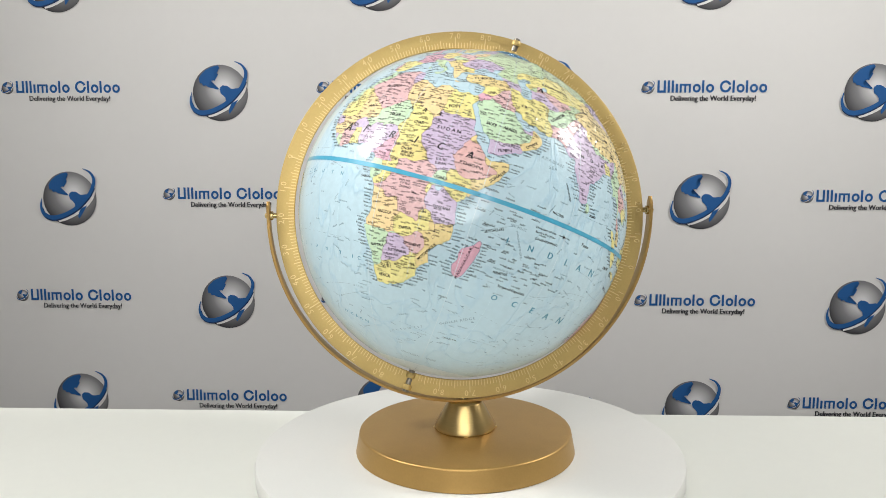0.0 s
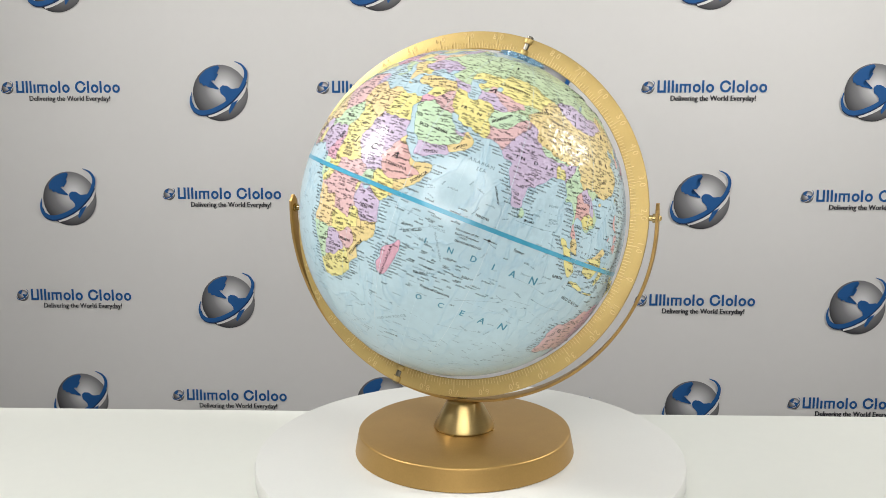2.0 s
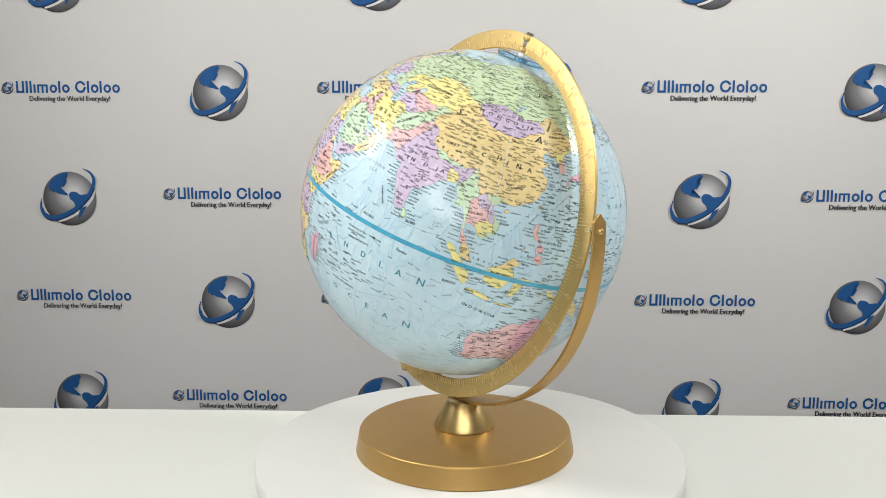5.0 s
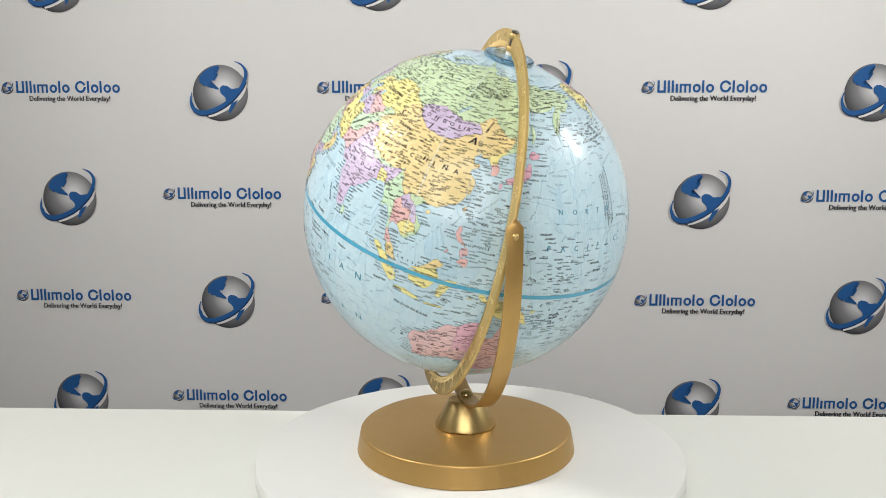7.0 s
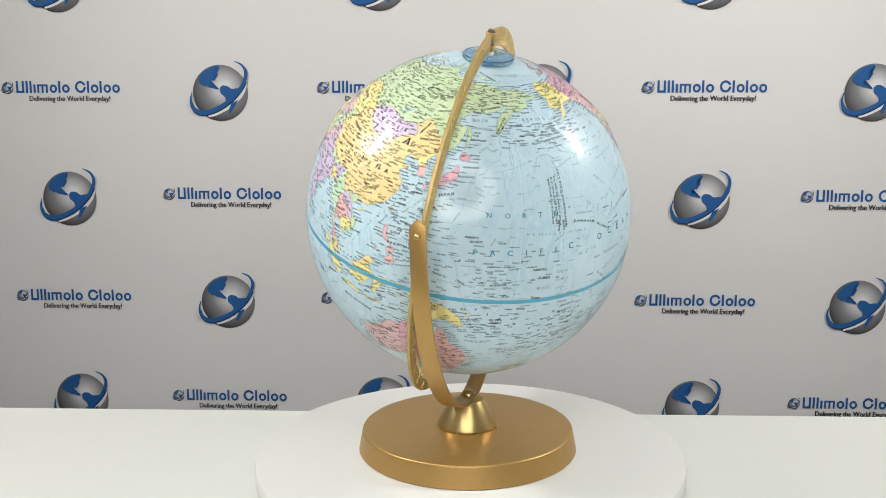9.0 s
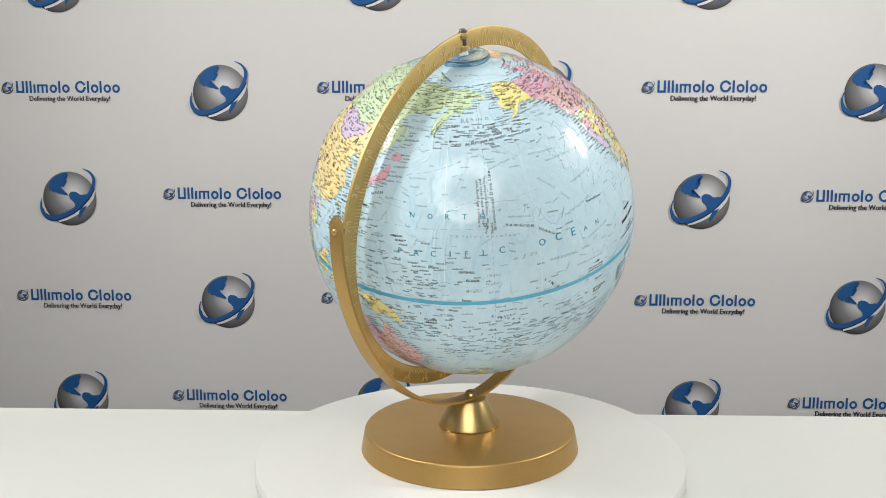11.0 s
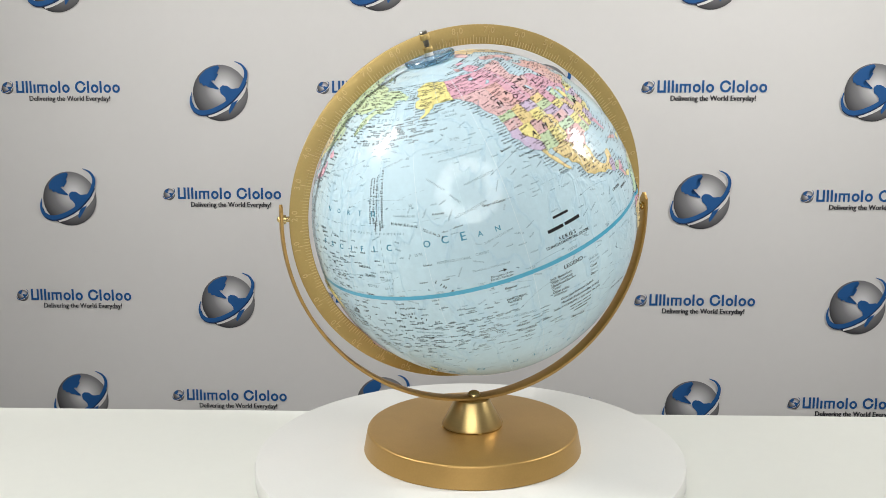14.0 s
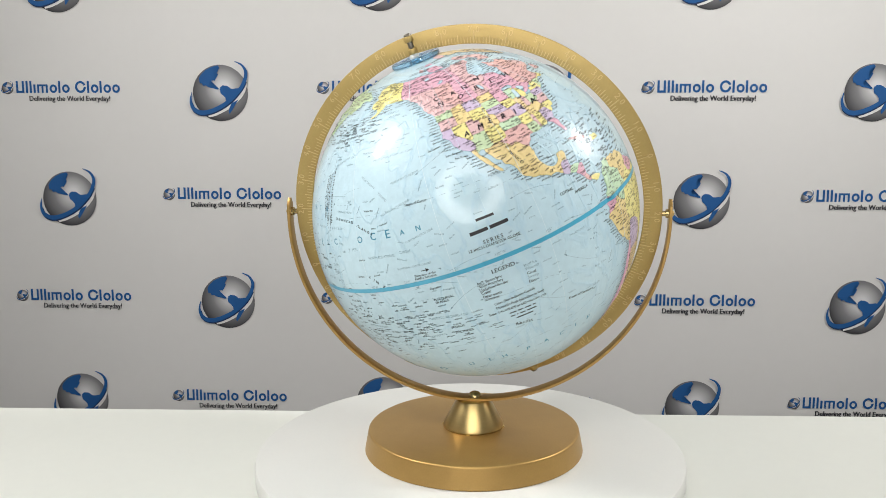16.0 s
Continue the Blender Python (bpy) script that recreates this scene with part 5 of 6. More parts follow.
def border_lines():
    """Thin printed lines on borders and round coasts."""
    out = {"border": ([], []), "coast": ([], [])}
    flat = POS

    def strip(a, b, kind, w):
        vs, fs = out[kind]
        up = (a + b) / 2
        up = up / np.linalg.norm(up)
        d = b - a
        n = np.linalg.norm(d)
        if n < 1e-7:
            return
        d = d / n
        s = np.cross(up, d) * w
        lift = up * 0.00006
        k = len(vs)
        for p in (a - d * w - s, b + d * w - s, b + d * w + s, a - d * w + s):
            vs.append(tuple(p + lift))
        fs.append((k, k + 1, k + 2, k + 3))

    vert = OWNER != np.roll(OWNER, 1, 1)
    for j, x in zip(*np.nonzero(vert)):
        kind = "coast" if OWNER[j, x] < 0 or OWNER[j, x - 1] < 0 else "border"
        strip(flat[j, x], flat[j + 1, x], kind, 0.00009 if kind == "coast" else 0.00011)
    hori = OWNER[1:] != OWNER[:-1]
    for j, x in zip(*np.nonzero(hori)):
        kind = "coast" if OWNER[j, x] < 0 or OWNER[j + 1, x] < 0 else "border"
        strip(flat[j + 1, x], flat[j + 1, (x + 1) % NX], kind, 0.00009 if kind == "coast" else 0.00011)
    for kind, mat, name, label in (("border", BORDER_INK, "border_print", "thin brown printed borders"), ("coast", BLUE_INK, "coast_print", "thin blue printed coastlines")):
        me = grid_mesh(name, *out[kind])
        tagged(part_mesh(name, me, mat, BALL, label, smooth=False), kind="stuff")


border_lines()

# ---- lettering and lines printed on the ball ----
TOP = HIGH.copy()
for sy in (-1, 0, 1):
    for sx in (-1, 0, 1):
        TOP = np.maximum(TOP, np.roll(np.roll(HIGH, sy, 0), sx, 1))
DRY = ~((NE < 0) & (SE < 0) & (NW < 0) & (SW < 0))
for sy, sx in ((0, 1), (0, -1), (1, 0), (-1, 0)):
    DRY = DRY | np.roll(np.roll(DRY, sy, 0), sx, 1)
TOP = np.where(DRY, TOP, 0.0)


def printed(lon, lat, h=0.00010):
    x = int(round(((lon + 30) % 360) / STEP)) % NX
    y = min(NY, max(0, int(round((lat + 90) / STEP))))
    return on_ball(lon, lat, TOP[y, x] + h)


def bend(lat, lon, heading, x, y):
    """A place x, y degrees along and across a line of print that starts from lat, lon."""
    c, s = math.cos(radians(heading)), math.sin(radians(heading))
    e, n = x * c - y * s, x * s + y * c
    la = max(-88, min(88, lat + n))
    return lon + e / math.cos(radians(max(-80, min(80, lat + n * 0.5)))), la


TAKEN = np.zeros((NY, NX), bool)


def claim(lat, lon, heading, start, length, height, test=False):
    """Marks the ground under a line of print; with test, tells whether it is still free."""
    n = max(2, int(length / 0.35))
    cells = []
    for i in range(n + 1):
        for y in ((-0.5, 0, 0.5) if not test else (0,)):
            lo, la = bend(lat, lon, heading, start + length * i / n, y * height)
            cells.append((min(NY - 1, max(0, int((la + 90) / STEP))), int(((lo + 30) % 360) / STEP) % NX))
    if test and any(TAKEN[c] for c in cells):
        return False
    for c in cells:
        TAKEN[c] = True
    return True


def print_label(words, lat, lon, heading, length, height, ink, lean=0.0):
    size = height / 0.70
    spacing = 1.0
    vs, fs = text_flat(words, 1.0, 1.0, lean)
    x0, x1 = min(v[0] for v in vs), max(v[0] for v in vs)
    if length > 0 and len(words) > 1:
        natural = (x1 - x0) * size
        if length > natural * 1.12:
            spacing = 1 + (length - natural) / (natural * (1 - 0.5 / len(words)))
            vs, fs = text_flat(words, 1.0, spacing, lean)
            x0, x1 = min(v[0] for v in vs), max(v[0] for v in vs)
        kx = length / (x1 - x0)
    else:
        kx = size
    mid = (x0 + x1) / 2
    claim(lat, lon, heading, -(x1 - x0) * kx / 2 - 0.3, (x1 - x0) * kx + 0.6, height * 1.3)
    pts = [printed(*bend(lat, lon, heading, (x - mid) * kx, y * size), 0.00012) for x, y, _ in vs]
    if ink is not GREY_INK:
        # heavier strokes: the same letters once more, a hair to the side
        pts += [printed(*bend(lat, lon, heading, (x - mid) * kx + size * 0.04, y * size), 0.00015) for x, y, _ in vs]
        fs = fs + [tuple(q + len(vs) for q in f) for f in fs]
    me = grid_mesh("map_label", pts, fs)
    tagged(part_mesh("map_label", me, ink, BALL, smooth=False), kind="stuff")


def word_bar(vs, fs, lat, lon, heading, start, length, height, rng):
    """One unreadable printed word: a row of short dark strokes."""
    x = start
    while x < start + length:
        w = height * rng.uniform(0.17, 0.28)
        tall = height * (0.88 if rng.random() > 0.3 else 1.25)
        k = len(vs)
        for px, py in ((x, -height / 2), (x + w, -height / 2), (x + w, tall - height / 2), (x, tall - height / 2)):
            vs.append(printed(*bend(lat, lon, heading, px, py), 0.00011))
        fs.append((k, k + 1, k + 2, k + 3))
        x += w + height * 0.26


def small_print():
    rng = random.Random(7)
    vs, fs = [], []
    # towns inland
    for _ in range(22000):
        lat, lon = math.degrees(math.asin(rng.uniform(-0.62, 0.96))), rng.uniform(-18, 320)
        y, x = int((lat + 90) / STEP), int(((lon + 30) % 360) / STEP) % NX
        if OWNER[y, x] < 0:
            continue
        length, height = rng.uniform(1.1, 2.8), rng.uniform(0.35, 0.48)
        cosl = math.cos(radians(lat))
        x2 = int(((lon + length / cosl + 30) % 360) / STEP) % NX
        way = rng.choice((0, 0, 0, 3, -3, 12))
        if OWNER[y, x2] < 0 or not claim(lat, lon, way, 0, length, height, True):
            continue
        word_bar(vs, fs, lat, lon, way, 0, length, height, rng)
    # harbour names standing out to sea
    shore = []
    for y in range(70, NY - 24):
        for x in range(NX):
            if OWNER[y, x] >= 0:
                if OWNER[y, (x + 1) % NX] < 0 and OWNER[y, (x + 4) % NX] < 0 and OWNER[y, (x + 8) % NX] < 0:
                    shore.append((y, x, 1))
                if OWNER[y, x - 1] < 0 and OWNER[y, x - 4] < 0 and OWNER[y, x - 8] < 0:
                    shore.append((y, x, -1))
    last = {}
    for y, x, way in shore:
        lat, lon = (y + 0.5) * STEP - 90, (x + 0.5) * STEP - 30
        if any((y2, x // 6 + d, way) in last for y2 in (y - 1, y) for d in (-1, 0, 1)) or rng.random() < 0.12:
            continue
        last[(y, x // 6, way)] = True
        length, height = rng.uniform(1.4, 3.3), rng.uniform(0.36, 0.50)
        start = 0.6 if way > 0 else -0.6 - length
        head = rng.choice((0, 2, 4)) if way > 0 else rng.choice((0, -2))
        if claim(lat, lon, head, start, length, height, True):
            word_bar(vs, fs, lat, lon, head, start, length, height, rng)
    me = grid_mesh("town_print", vs, fs)
    tagged(part_mesh("town_print", me, INK, BALL, "tiny unreadable black printed names", smooth=False), kind="stuff")
    # islands and sea names far from land
    for name, ink, count, lo, hi in (("island_print", INK, 1350, 0.38, 0.50), ("sea_print", GREY_INK, 1200, 0.34, 0.48)):
        vs, fs = [], []
        done = 0
        while done < count:
            if name == "island_print":
                lat, lon = rng.choice(((rng.gauss(8, 5), rng.gauss(152, 14)), (rng.gauss(-13, 7), rng.gauss(172, 14)), (rng.gauss(-17, 4), rng.gauss(214, 9)),
                                       (rng.gauss(-15, 5), rng.gauss(190, 10)), (rng.gauss(17, 4), rng.gauss(292, 6)), (rng.gauss(-12, 8), rng.gauss(58, 9)), (rng.gauss(52, 2), rng.gauss(182, 11)),
                                       (rng.gauss(-3, 4), rng.gauss(125, 7)), (rng.gauss(-8, 3), rng.gauss(156, 5)), (rng.gauss(24, 5), rng.gauss(128, 5))))
            else:
                lat, lon = math.degrees(math.asin(rng.uniform(-0.85, 0.85))), rng.uniform(-20, 330)
            y, x = int((lat + 90) / STEP) % NY, int(((lon + 30) % 360) / STEP) % NX
            done += 1
            way, length = (rng.choice((0, 0, 0, 25, -20, 60)) if name == "sea_print" else 0), rng.uniform(1.3, 3.4)
            if OWNER[y, x] >= 0 or not claim(lat, lon, way, 0, length, 0.5, True):
                continue
            word_bar(vs, fs, lat, lon, way, 0, length, rng.uniform(lo, hi), rng)
        me = grid_mesh(name, vs, fs)
        tagged(part_mesh(name, me, ink, BALL, "tiny unreadable printed names on the sea", smooth=False), kind="stuff")


def ribbon(vs, fs, line, width, lift):
    """A flat printed line through places on the ball."""
    pts = [Vector(printed(lo, la, lift)) for lo, la in line]
    k = len(vs)
    for i, p in enumerate(pts):
        d = (pts[min(i + 1, len(pts) - 1)] - pts[max(i - 1, 0)]).normalized()
        s = p.normalized().cross(d) * width / 2
        vs += [tuple(p - s), tuple(p + s)]
    fs += [(k + 2 * i, k + 2 * i + 2, k + 2 * i + 3, k + 2 * i + 1) for i in range(len(pts) - 1)]


def map_lines():
    vs, fs = [], []
    ribbon(vs, fs, [(lo, 0) for lo in range(-30, 331)], 0.0036, 0.00020)
    part_mesh("equator_band", grid_mesh("equator_band", vs, fs), EQUATOR_INK, BALL, "broad teal blue equator band", smooth=False)
    vs, fs = [], []
    for lo in range(-30, 330, 15):
        ribbon(vs, fs, [(lo, la) for la in range(-75, 79, 1)], 0.00020, 0.00007)
    tagged(part_mesh("meridian_grid", grid_mesh("meridian_grid", vs, fs), LINE_INK, BALL, "pale thin meridian lines", smooth=False), kind="stuff")
    vs, fs = [], []
    for lo in range(15, 375, 30):
        ribbon(vs, fs, [(lo, la) for la in range(-78, 80, 1)], 0.00036, 0.00014)
    tagged(part_mesh("gore_seam", grid_mesh("gore_seam", vs, fs), SEAM, BALL, "pale glossy seams between the map gores", smooth=False), kind="stuff")
    vs, fs = [], []
    for la in (23.5, -23.5, 66.5, -66.5):
        for k in range(0, 360, 4):
            ribbon(vs, fs, [(k + d, la) for d in (0, 1.1, 2.2)], 0.00020, 0.00007)
    rng = random.Random(3)
    # sea currents: dashed and curved thin lines
    for _ in range(170):
        lat, lon = rng.uniform(-55, 50), rng.uniform(-20, 330)
        way, curl = rng.choice((0, 180)) + rng.uniform(-25, 25), rng.uniform(-2.5, 2.5)
        line = []
        for i in range(14):
            line.append((lon, lat))
            lon += math.cos(radians(way)) / math.cos(radians(lat))
            lat += math.sin(radians(way))
            way += curl
        wet = all(OWNER[int((la + 90) / STEP) % NY, int(((lo + 30) % 360) / STEP) % NX] < 0 for lo, la in line)
        if not wet:
            continue
        if rng.random() < 0.5:
            ribbon(vs, fs, line, 0.00018, 0.00007)
        else:
            for i in range(0, 12, 2):
                ribbon(vs, fs, line[i:i + 2], 0.00018, 0.00007)
        (x0, y0), (x1, y1) = line[-2:]
        head = math.degrees(math.atan2(y1 - y0, (x1 - x0) * math.cos(radians(y1))))
        k = len(vs)
        for a, b in ((0.9, 0), (-0.2, 0.3), (-0.2, -0.3)):
            vs.append(printed(*bend(y1, x1, head, a, b), 0.00007))
        fs.append((k, k + 1, k + 2))
    # the date line
    for k in range(-44, 64, 2):
        if not 8 < k < 10:
            ribbon(vs, fs, [(180, k), (180, k + 1.2)], 0.00026, 0.00008)
    tagged(part_mesh("current_print", grid_mesh("current_print", vs, fs), GREY_INK, BALL, "thin grey arrows of sea currents", smooth=False), kind="stuff")
    # the two arrows of the rotation note
    vs, fs = [], []
    for lat, lon in ((-3.2, 74.2), (3.6, -143.2)):
        ribbon(vs, fs, [(lon - 1.6, lat), (lon, lat)], 0.0006, 0.00010)
        k = len(vs)
        for a, b in ((1.1, 0), (-0.1, 0.55), (-0.1, -0.55)):
            vs.append(printed(*bend(lat, lon, 0, a, b), 0.00010))
        fs.append((k, k + 1, k + 2))
    part_mesh("rotation_arrow", grid_mesh("rotation_arrow", vs, fs), INK, BALL, "bold black printed arrows", smooth=False)


def bar_line(name, lat, lon, heading, words, height):
    """A line of print shown as plain bars: the lengths of its words in degrees."""
    vs, fs = [], []
    x = -sum(words) / 2 - 0.3 * (len(words) - 1)
    claim(lat, lon, heading, x, -2 * x, height * 1.4)
    for w in words:
        k, n = len(vs), max(3, int(w / 0.4))
        for i in range(n + 1):
            for y in (-height / 2, height / 2):
                vs.append(printed(*bend(lat, lon, heading, x + w * i / n, y), 0.00012))
        fs += [(k + 2 * i, k + 2 * i + 2, k + 2 * i + 3, k + 2 * i + 1) for i in range(n)]
        x += w + 0.6
    part_mesh(name, grid_mesh(name, vs, fs), INK, BALL, "dark printed bars", smooth=False)


# the cartouche in the eastern Pacific
bar_line("title_bar", 13.0, -121.0, 0, (5.6,), 0.75)
bar_line("title_bar", 9.7, -120.9, 1, (5.6, 5.8), 1.05)
bar_line("credit_bar", -18.9, -119.8, 0, (2.2, 1.6, 2.0, 0.9), 0.4)
bar_line("credit_bar", -20.2, -119.8, 0, (1.4, 0.4, 1.7, 3.0), 0.4)
bar_line("credit_bar", -21.5, -119.8, 0, (5.4,), 0.45)
print_label("ALGERIA", 28.6, 1.6, 6, 5.9, 1.2, INK)
print_label("LIBYA", 26.6, 17.2, 0, 10.4, 1.2, INK)
print_label("MALI", 19.6, -1.2, 15, 3.1, 1.2, INK)
print_label("NIGER", 17.5, 10.5, 1, 3.8, 1.2, INK)
print_label("CHAD", 16.4, 19.7, 3, 3.2, 1.1, INK)
print_label("SUDAN", 16.5, 29.8, 2, 7.2, 1.2, INK)
print_label("EGYPT", 24.9, 28.4, 15, 3.4, 1.2, INK)
print_label("SOUTH", 6.7, 30.8, 7, 3.1, 0.8, INK)
print_label("SUDAN", 5.5, 31.0, 7, 3.2, 0.8, INK)
print_label("CENTRAL", 7.3, 19.4, 6, 3.7, 0.9, INK)
print_label("AFRICAN", 6.2, 20.0, 3, 4.0, 0.8, INK)
print_label("REPUBLIC", 5.3, 20.3, 3, 4.3, 0.8, INK)
print_label("UGANDA", 1.5, 32.5, 4, 3.9, 0.9, INK)
print_label("KENYA", 0.9, 38.2, -1, 3.6, 0.9, INK)
print_label("GABON", -3.5, 8.6, 3, 3.6, 0.8, INK)
print_label("ANGOLA", -12.4, 18.4, 3, 4.6, 0.9, INK)
print_label("TANZANIA", -6.8, 35.2, 3, 5.4, 0.9, INK)
print_label("ZAMBIA", -15.4, 26.0, 8, 3.9, 0.9, INK)
print_label("NAMIBIA", -22.6, 17.8, 8, 4.4, 0.9, INK)
print_label("ZIMBABWE", -19.5, 29.3, 3, 5.5, 0.9, INK)
print_label("DEM. REP.", -2.1, 22.3, 1, 3.6, 0.6, INK)
print_label("OF THE", -2.9, 22.6, 0, 3.0, 0.6, INK)
print_label("CONGO", -3.9, 22.8, 3, 3.7, 0.7, INK)
print_label("A", 11.1, -6.5, 0, 0.0, 3.1, INK, lean=0.25)
print_label("F", 11.2, 2.2, 0, 0.0, 2.7, INK, lean=0.25)
print_label("R", 10.7, 12.8, 0, 0.0, 2.4, INK, lean=0.25)
print_label("I", 10.7, 21.3, 0, 0.0, 2.3, INK, lean=0.25)
print_label("C", 10.6, 29.5, 0, 0.0, 2.2, INK, lean=0.25)
print_label("A", 10.4, 38.4, 0, 0.0, 2.1, INK, lean=0.25)
print_label("SOUTH", -4.2, -12.0, 0, 22.2, 1.2, BLUE_INK)
print_label("ATLANTIC", -28.3, -10.4, -1, 38.3, 1.2, BLUE_INK)
print_label("OCEAN", -51.1, 2.7, -11, 10.2, 1.2, BLUE_INK)
print_label("BOTSWANA", -22.7, 25.0, 5, 5.8, 0.9, INK)
print_label("KALAHARI", -24.3, 23.1, 7, 4.7, 0.7, INK)
print_label("DESERT", -25.5, 22.8, 3, 3.0, 0.7, INK)
print_label("SOUTH", -28.2, 21.7, 1, 3.3, 1.0, INK)
print_label("AFRICA", -31.4, 21.6, 2, 3.7, 1.1, INK)
print_label("MOZAMBIQUE", -20.5, 34.5, 57, 7.2, 0.9, INK)
print_label("MADAGASCAR", -20.5, 46.5, 82, 10.5, 0.9, INK)
print_label("SOUTHERN", -63.0, 36.1, -2, 6.2, 1.2, GREY_INK)
print_label("OCEAN", -62.9, 50.9, 6, 3.6, 1.2, GREY_INK)
print_label("INDIAN RIDGE", -39.7, 52.4, 35, 11.1, 1.0, GREY_INK)
print_label("SAUDI", 22.3, 41.7, -4, 3.1, 1.2, INK)
print_label("ARABIA", 22.5, 48.0, -2, 4.2, 1.2, INK)
print_label("YEMEN", 15.1, 47.9, 17, 4.3, 1.0, INK)
print_label("OMAN", 19.7, 55.9, 43, 4.0, 0.9, INK)
print_label("SOMALIA", 6.8, 48.1, 51, 5.7, 1.0, INK)
print_label("ETHIOPIA", 7.5, 39.9, 0, 7.1, 1.0, INK)
print_label("IRAQ", 33.4, 43.2, -24, 3.8, 1.1, INK)
print_label("SYRIA", 34.2, 38.5, 30, 2.6, 1.1, INK)
print_label("TURKEY", 40.0, 33.7, 22, 6.7, 1.2, INK)
print_label("IRAN", 32.2, 54.0, -3, 6.4, 1.2, INK)
print_label("KAZAKHSTAN", 47.8, 66.1, 2, 9.6, 1.2, INK)
print_label("ARABIAN", 17.4, 64.1, -2, 7.9, 1.1, GREY_INK)
print_label("SEA", 15.4, 64.7, 4, 2.9, 1.1, GREY_INK)
print_label("MALDIVES", 2.5, 70.0, -2, 4.1, 0.8, INK)
print_label("SEYCHELLES", -8.4, 52.0, 25, 5.7, 0.8, INK)
print_label("Mogadishu", 2.6, 47.6, -1, 4.4, 0.7, INK)
print_label("Direction of the", -3.2, 67.7, 1, 7.2, 0.7, INK)
print_label("Earth's Rotation", -4.5, 67.9, 1, 7.2, 0.7, INK)
print_label("MAURITIUS", -19.9, 58.7, 7, 4.4, 0.9, INK)
print_label("Tropic of Capricorn", -23.7, 64.8, 0, 9.4, 0.9, INK)
print_label("MASCARENE ISLANDS", -18.8, 59.4, -0, 7.0, 0.6, GREY_INK)
print_label("I", -9.8, 56.8, 0, 0.0, 1.7, BLUE_INK)
print_label("N", -9.9, 64.8, 0, 0.0, 1.8, BLUE_INK)
print_label("D", -9.8, 72.2, 0, 0.0, 1.9, BLUE_INK)
print_label("I", -9.9, 78.7, 0, 0.0, 2.0, BLUE_INK)
print_label("A", -9.9, 85.3, 0, 0.0, 2.2, BLUE_INK)
print_label("N", -9.8, 92.8, 0, 0.0, 2.5, BLUE_INK)
print_label("O", -27.7, 60.6, 0, 0.0, 1.8, BLUE_INK)
print_label("C", -27.7, 68.6, 0, 0.0, 1.9, BLUE_INK)
print_label("E", -27.7, 76.5, 0, 0.0, 2.1, BLUE_INK)
print_label("A", -28.0, 84.1, 0, 0.0, 2.3, BLUE_INK)
print_label("N", -27.7, 92.4, 0, 0.0, 2.6, BLUE_INK)
print_label("AFGHANISTAN", 33.7, 65.0, 44, 7.1, 1.1, INK)
print_label("PAKISTAN", 27.0, 68.2, 25, 6.4, 1.1, INK)
print_label("SRI LANKA", 6.3, 83.7, 4, 3.2, 0.8, INK)
print_label("RUSSIA", 60.2, 63.4, 10, 19.7, 1.2, INK)
print_label("MONGOLIA", 46.8, 101.2, -0, 17.1, 1.2, INK)
print_label("XINJIANG", 40.1, 88.0, -6, 5.9, 1.0, INK)
print_label("KUNLUN SHAN", 34.5, 87.4, 0, 9.8, 0.8, INK)
print_label("TIBET", 32.6, 85.7, 2, 4.1, 0.9, INK)
print_label("TIAN SHAN", 41.8, 80.3, 24, 7.0, 0.9, INK)
print_label("C", 33.0, 97.1, 0, 0.0, 1.3, INK)
print_label("H", 33.5, 102.6, 0, 0.0, 1.4, INK)
print_label("I", 33.1, 105.9, 0, 0.0, 1.4, INK)
print_label("N", 33.2, 110.1, 0, 0.0, 1.5, INK)
print_label("A", 33.1, 114.3, 0, 0.0, 1.5, INK)
print_label("A", 43.6, 57.5, 0, 0.0, 2.2, INK, lean=0.25)
print_label("S", 43.6, 81.5, 0, 0.0, 2.1, INK, lean=0.25)
print_label("I", 43.7, 97.3, 0, 0.0, 2.2, INK, lean=0.25)
print_label("A", 43.9, 116.3, 0, 0.0, 2.5, INK, lean=0.25)
print_label("INDIA", 23.6, 80.5, 2, 12.4, 1.2, INK)
print_label("THAILAND", 15.9, 100.9, 6, 4.5, 0.8, INK)
print_label("LAOS", 20.0, 101.5, 3, 1.9, 0.7, INK)
print_label("PHILIPPINES", 13.4, 127.0, 1, 8.3, 0.8, INK)
print_label("HIMALAYAS", 29.7, 85.5, -22, 16.3, 0.8, INK)
print_label("VIETNAM", 12.1, 109.8, 3, 4.1, 0.6, INK)
print_label("NICOBAR", 9.2, 91.4, 10, 2.8, 0.7, GREY_INK)
print_label("ISLANDS", 8.4, 91.8, 12, 3.3, 0.7, GREY_INK)
print_label("ANDAMAN", 13.1, 90.2, 11, 3.3, 0.7, GREY_INK)
print_label("Equator", -3.0, 84.3, -4, 3.5, 0.9, INK)
print_label("SUMATRA", -6.3, 100.7, 3, 4.3, 0.9, INK)
print_label("BORNEO", 0.9, 114.2, 1, 5.6, 0.9, INK)
print_label("SINGAPORE", 0.4, 101.6, -4, 4.8, 0.7, INK)
print_label("INDONESIA", -12.6, 112.7, -9, 11.4, 1.1, INK)
print_label("AUSTRALIA", -25.4, 129.8, 0, 34.9, 1.2, INK)
print_label("MALAYSIA", 3.3, 106.6, -6, 11.9, 0.8, INK)
print_label("Jakarta", -6.7, 107.2, 0, 2.9, 0.8, INK)
print_label("TAIWAN", 23.1, 121.7, 0, 3.3, 0.6, INK)
print_label("RYUKYU ISLANDS", 26.1, 128.4, 47, 8.2, 0.6, GREY_INK)
print_label("JAPAN", 31.5, 138.6, 16, 4.5, 0.9, INK)
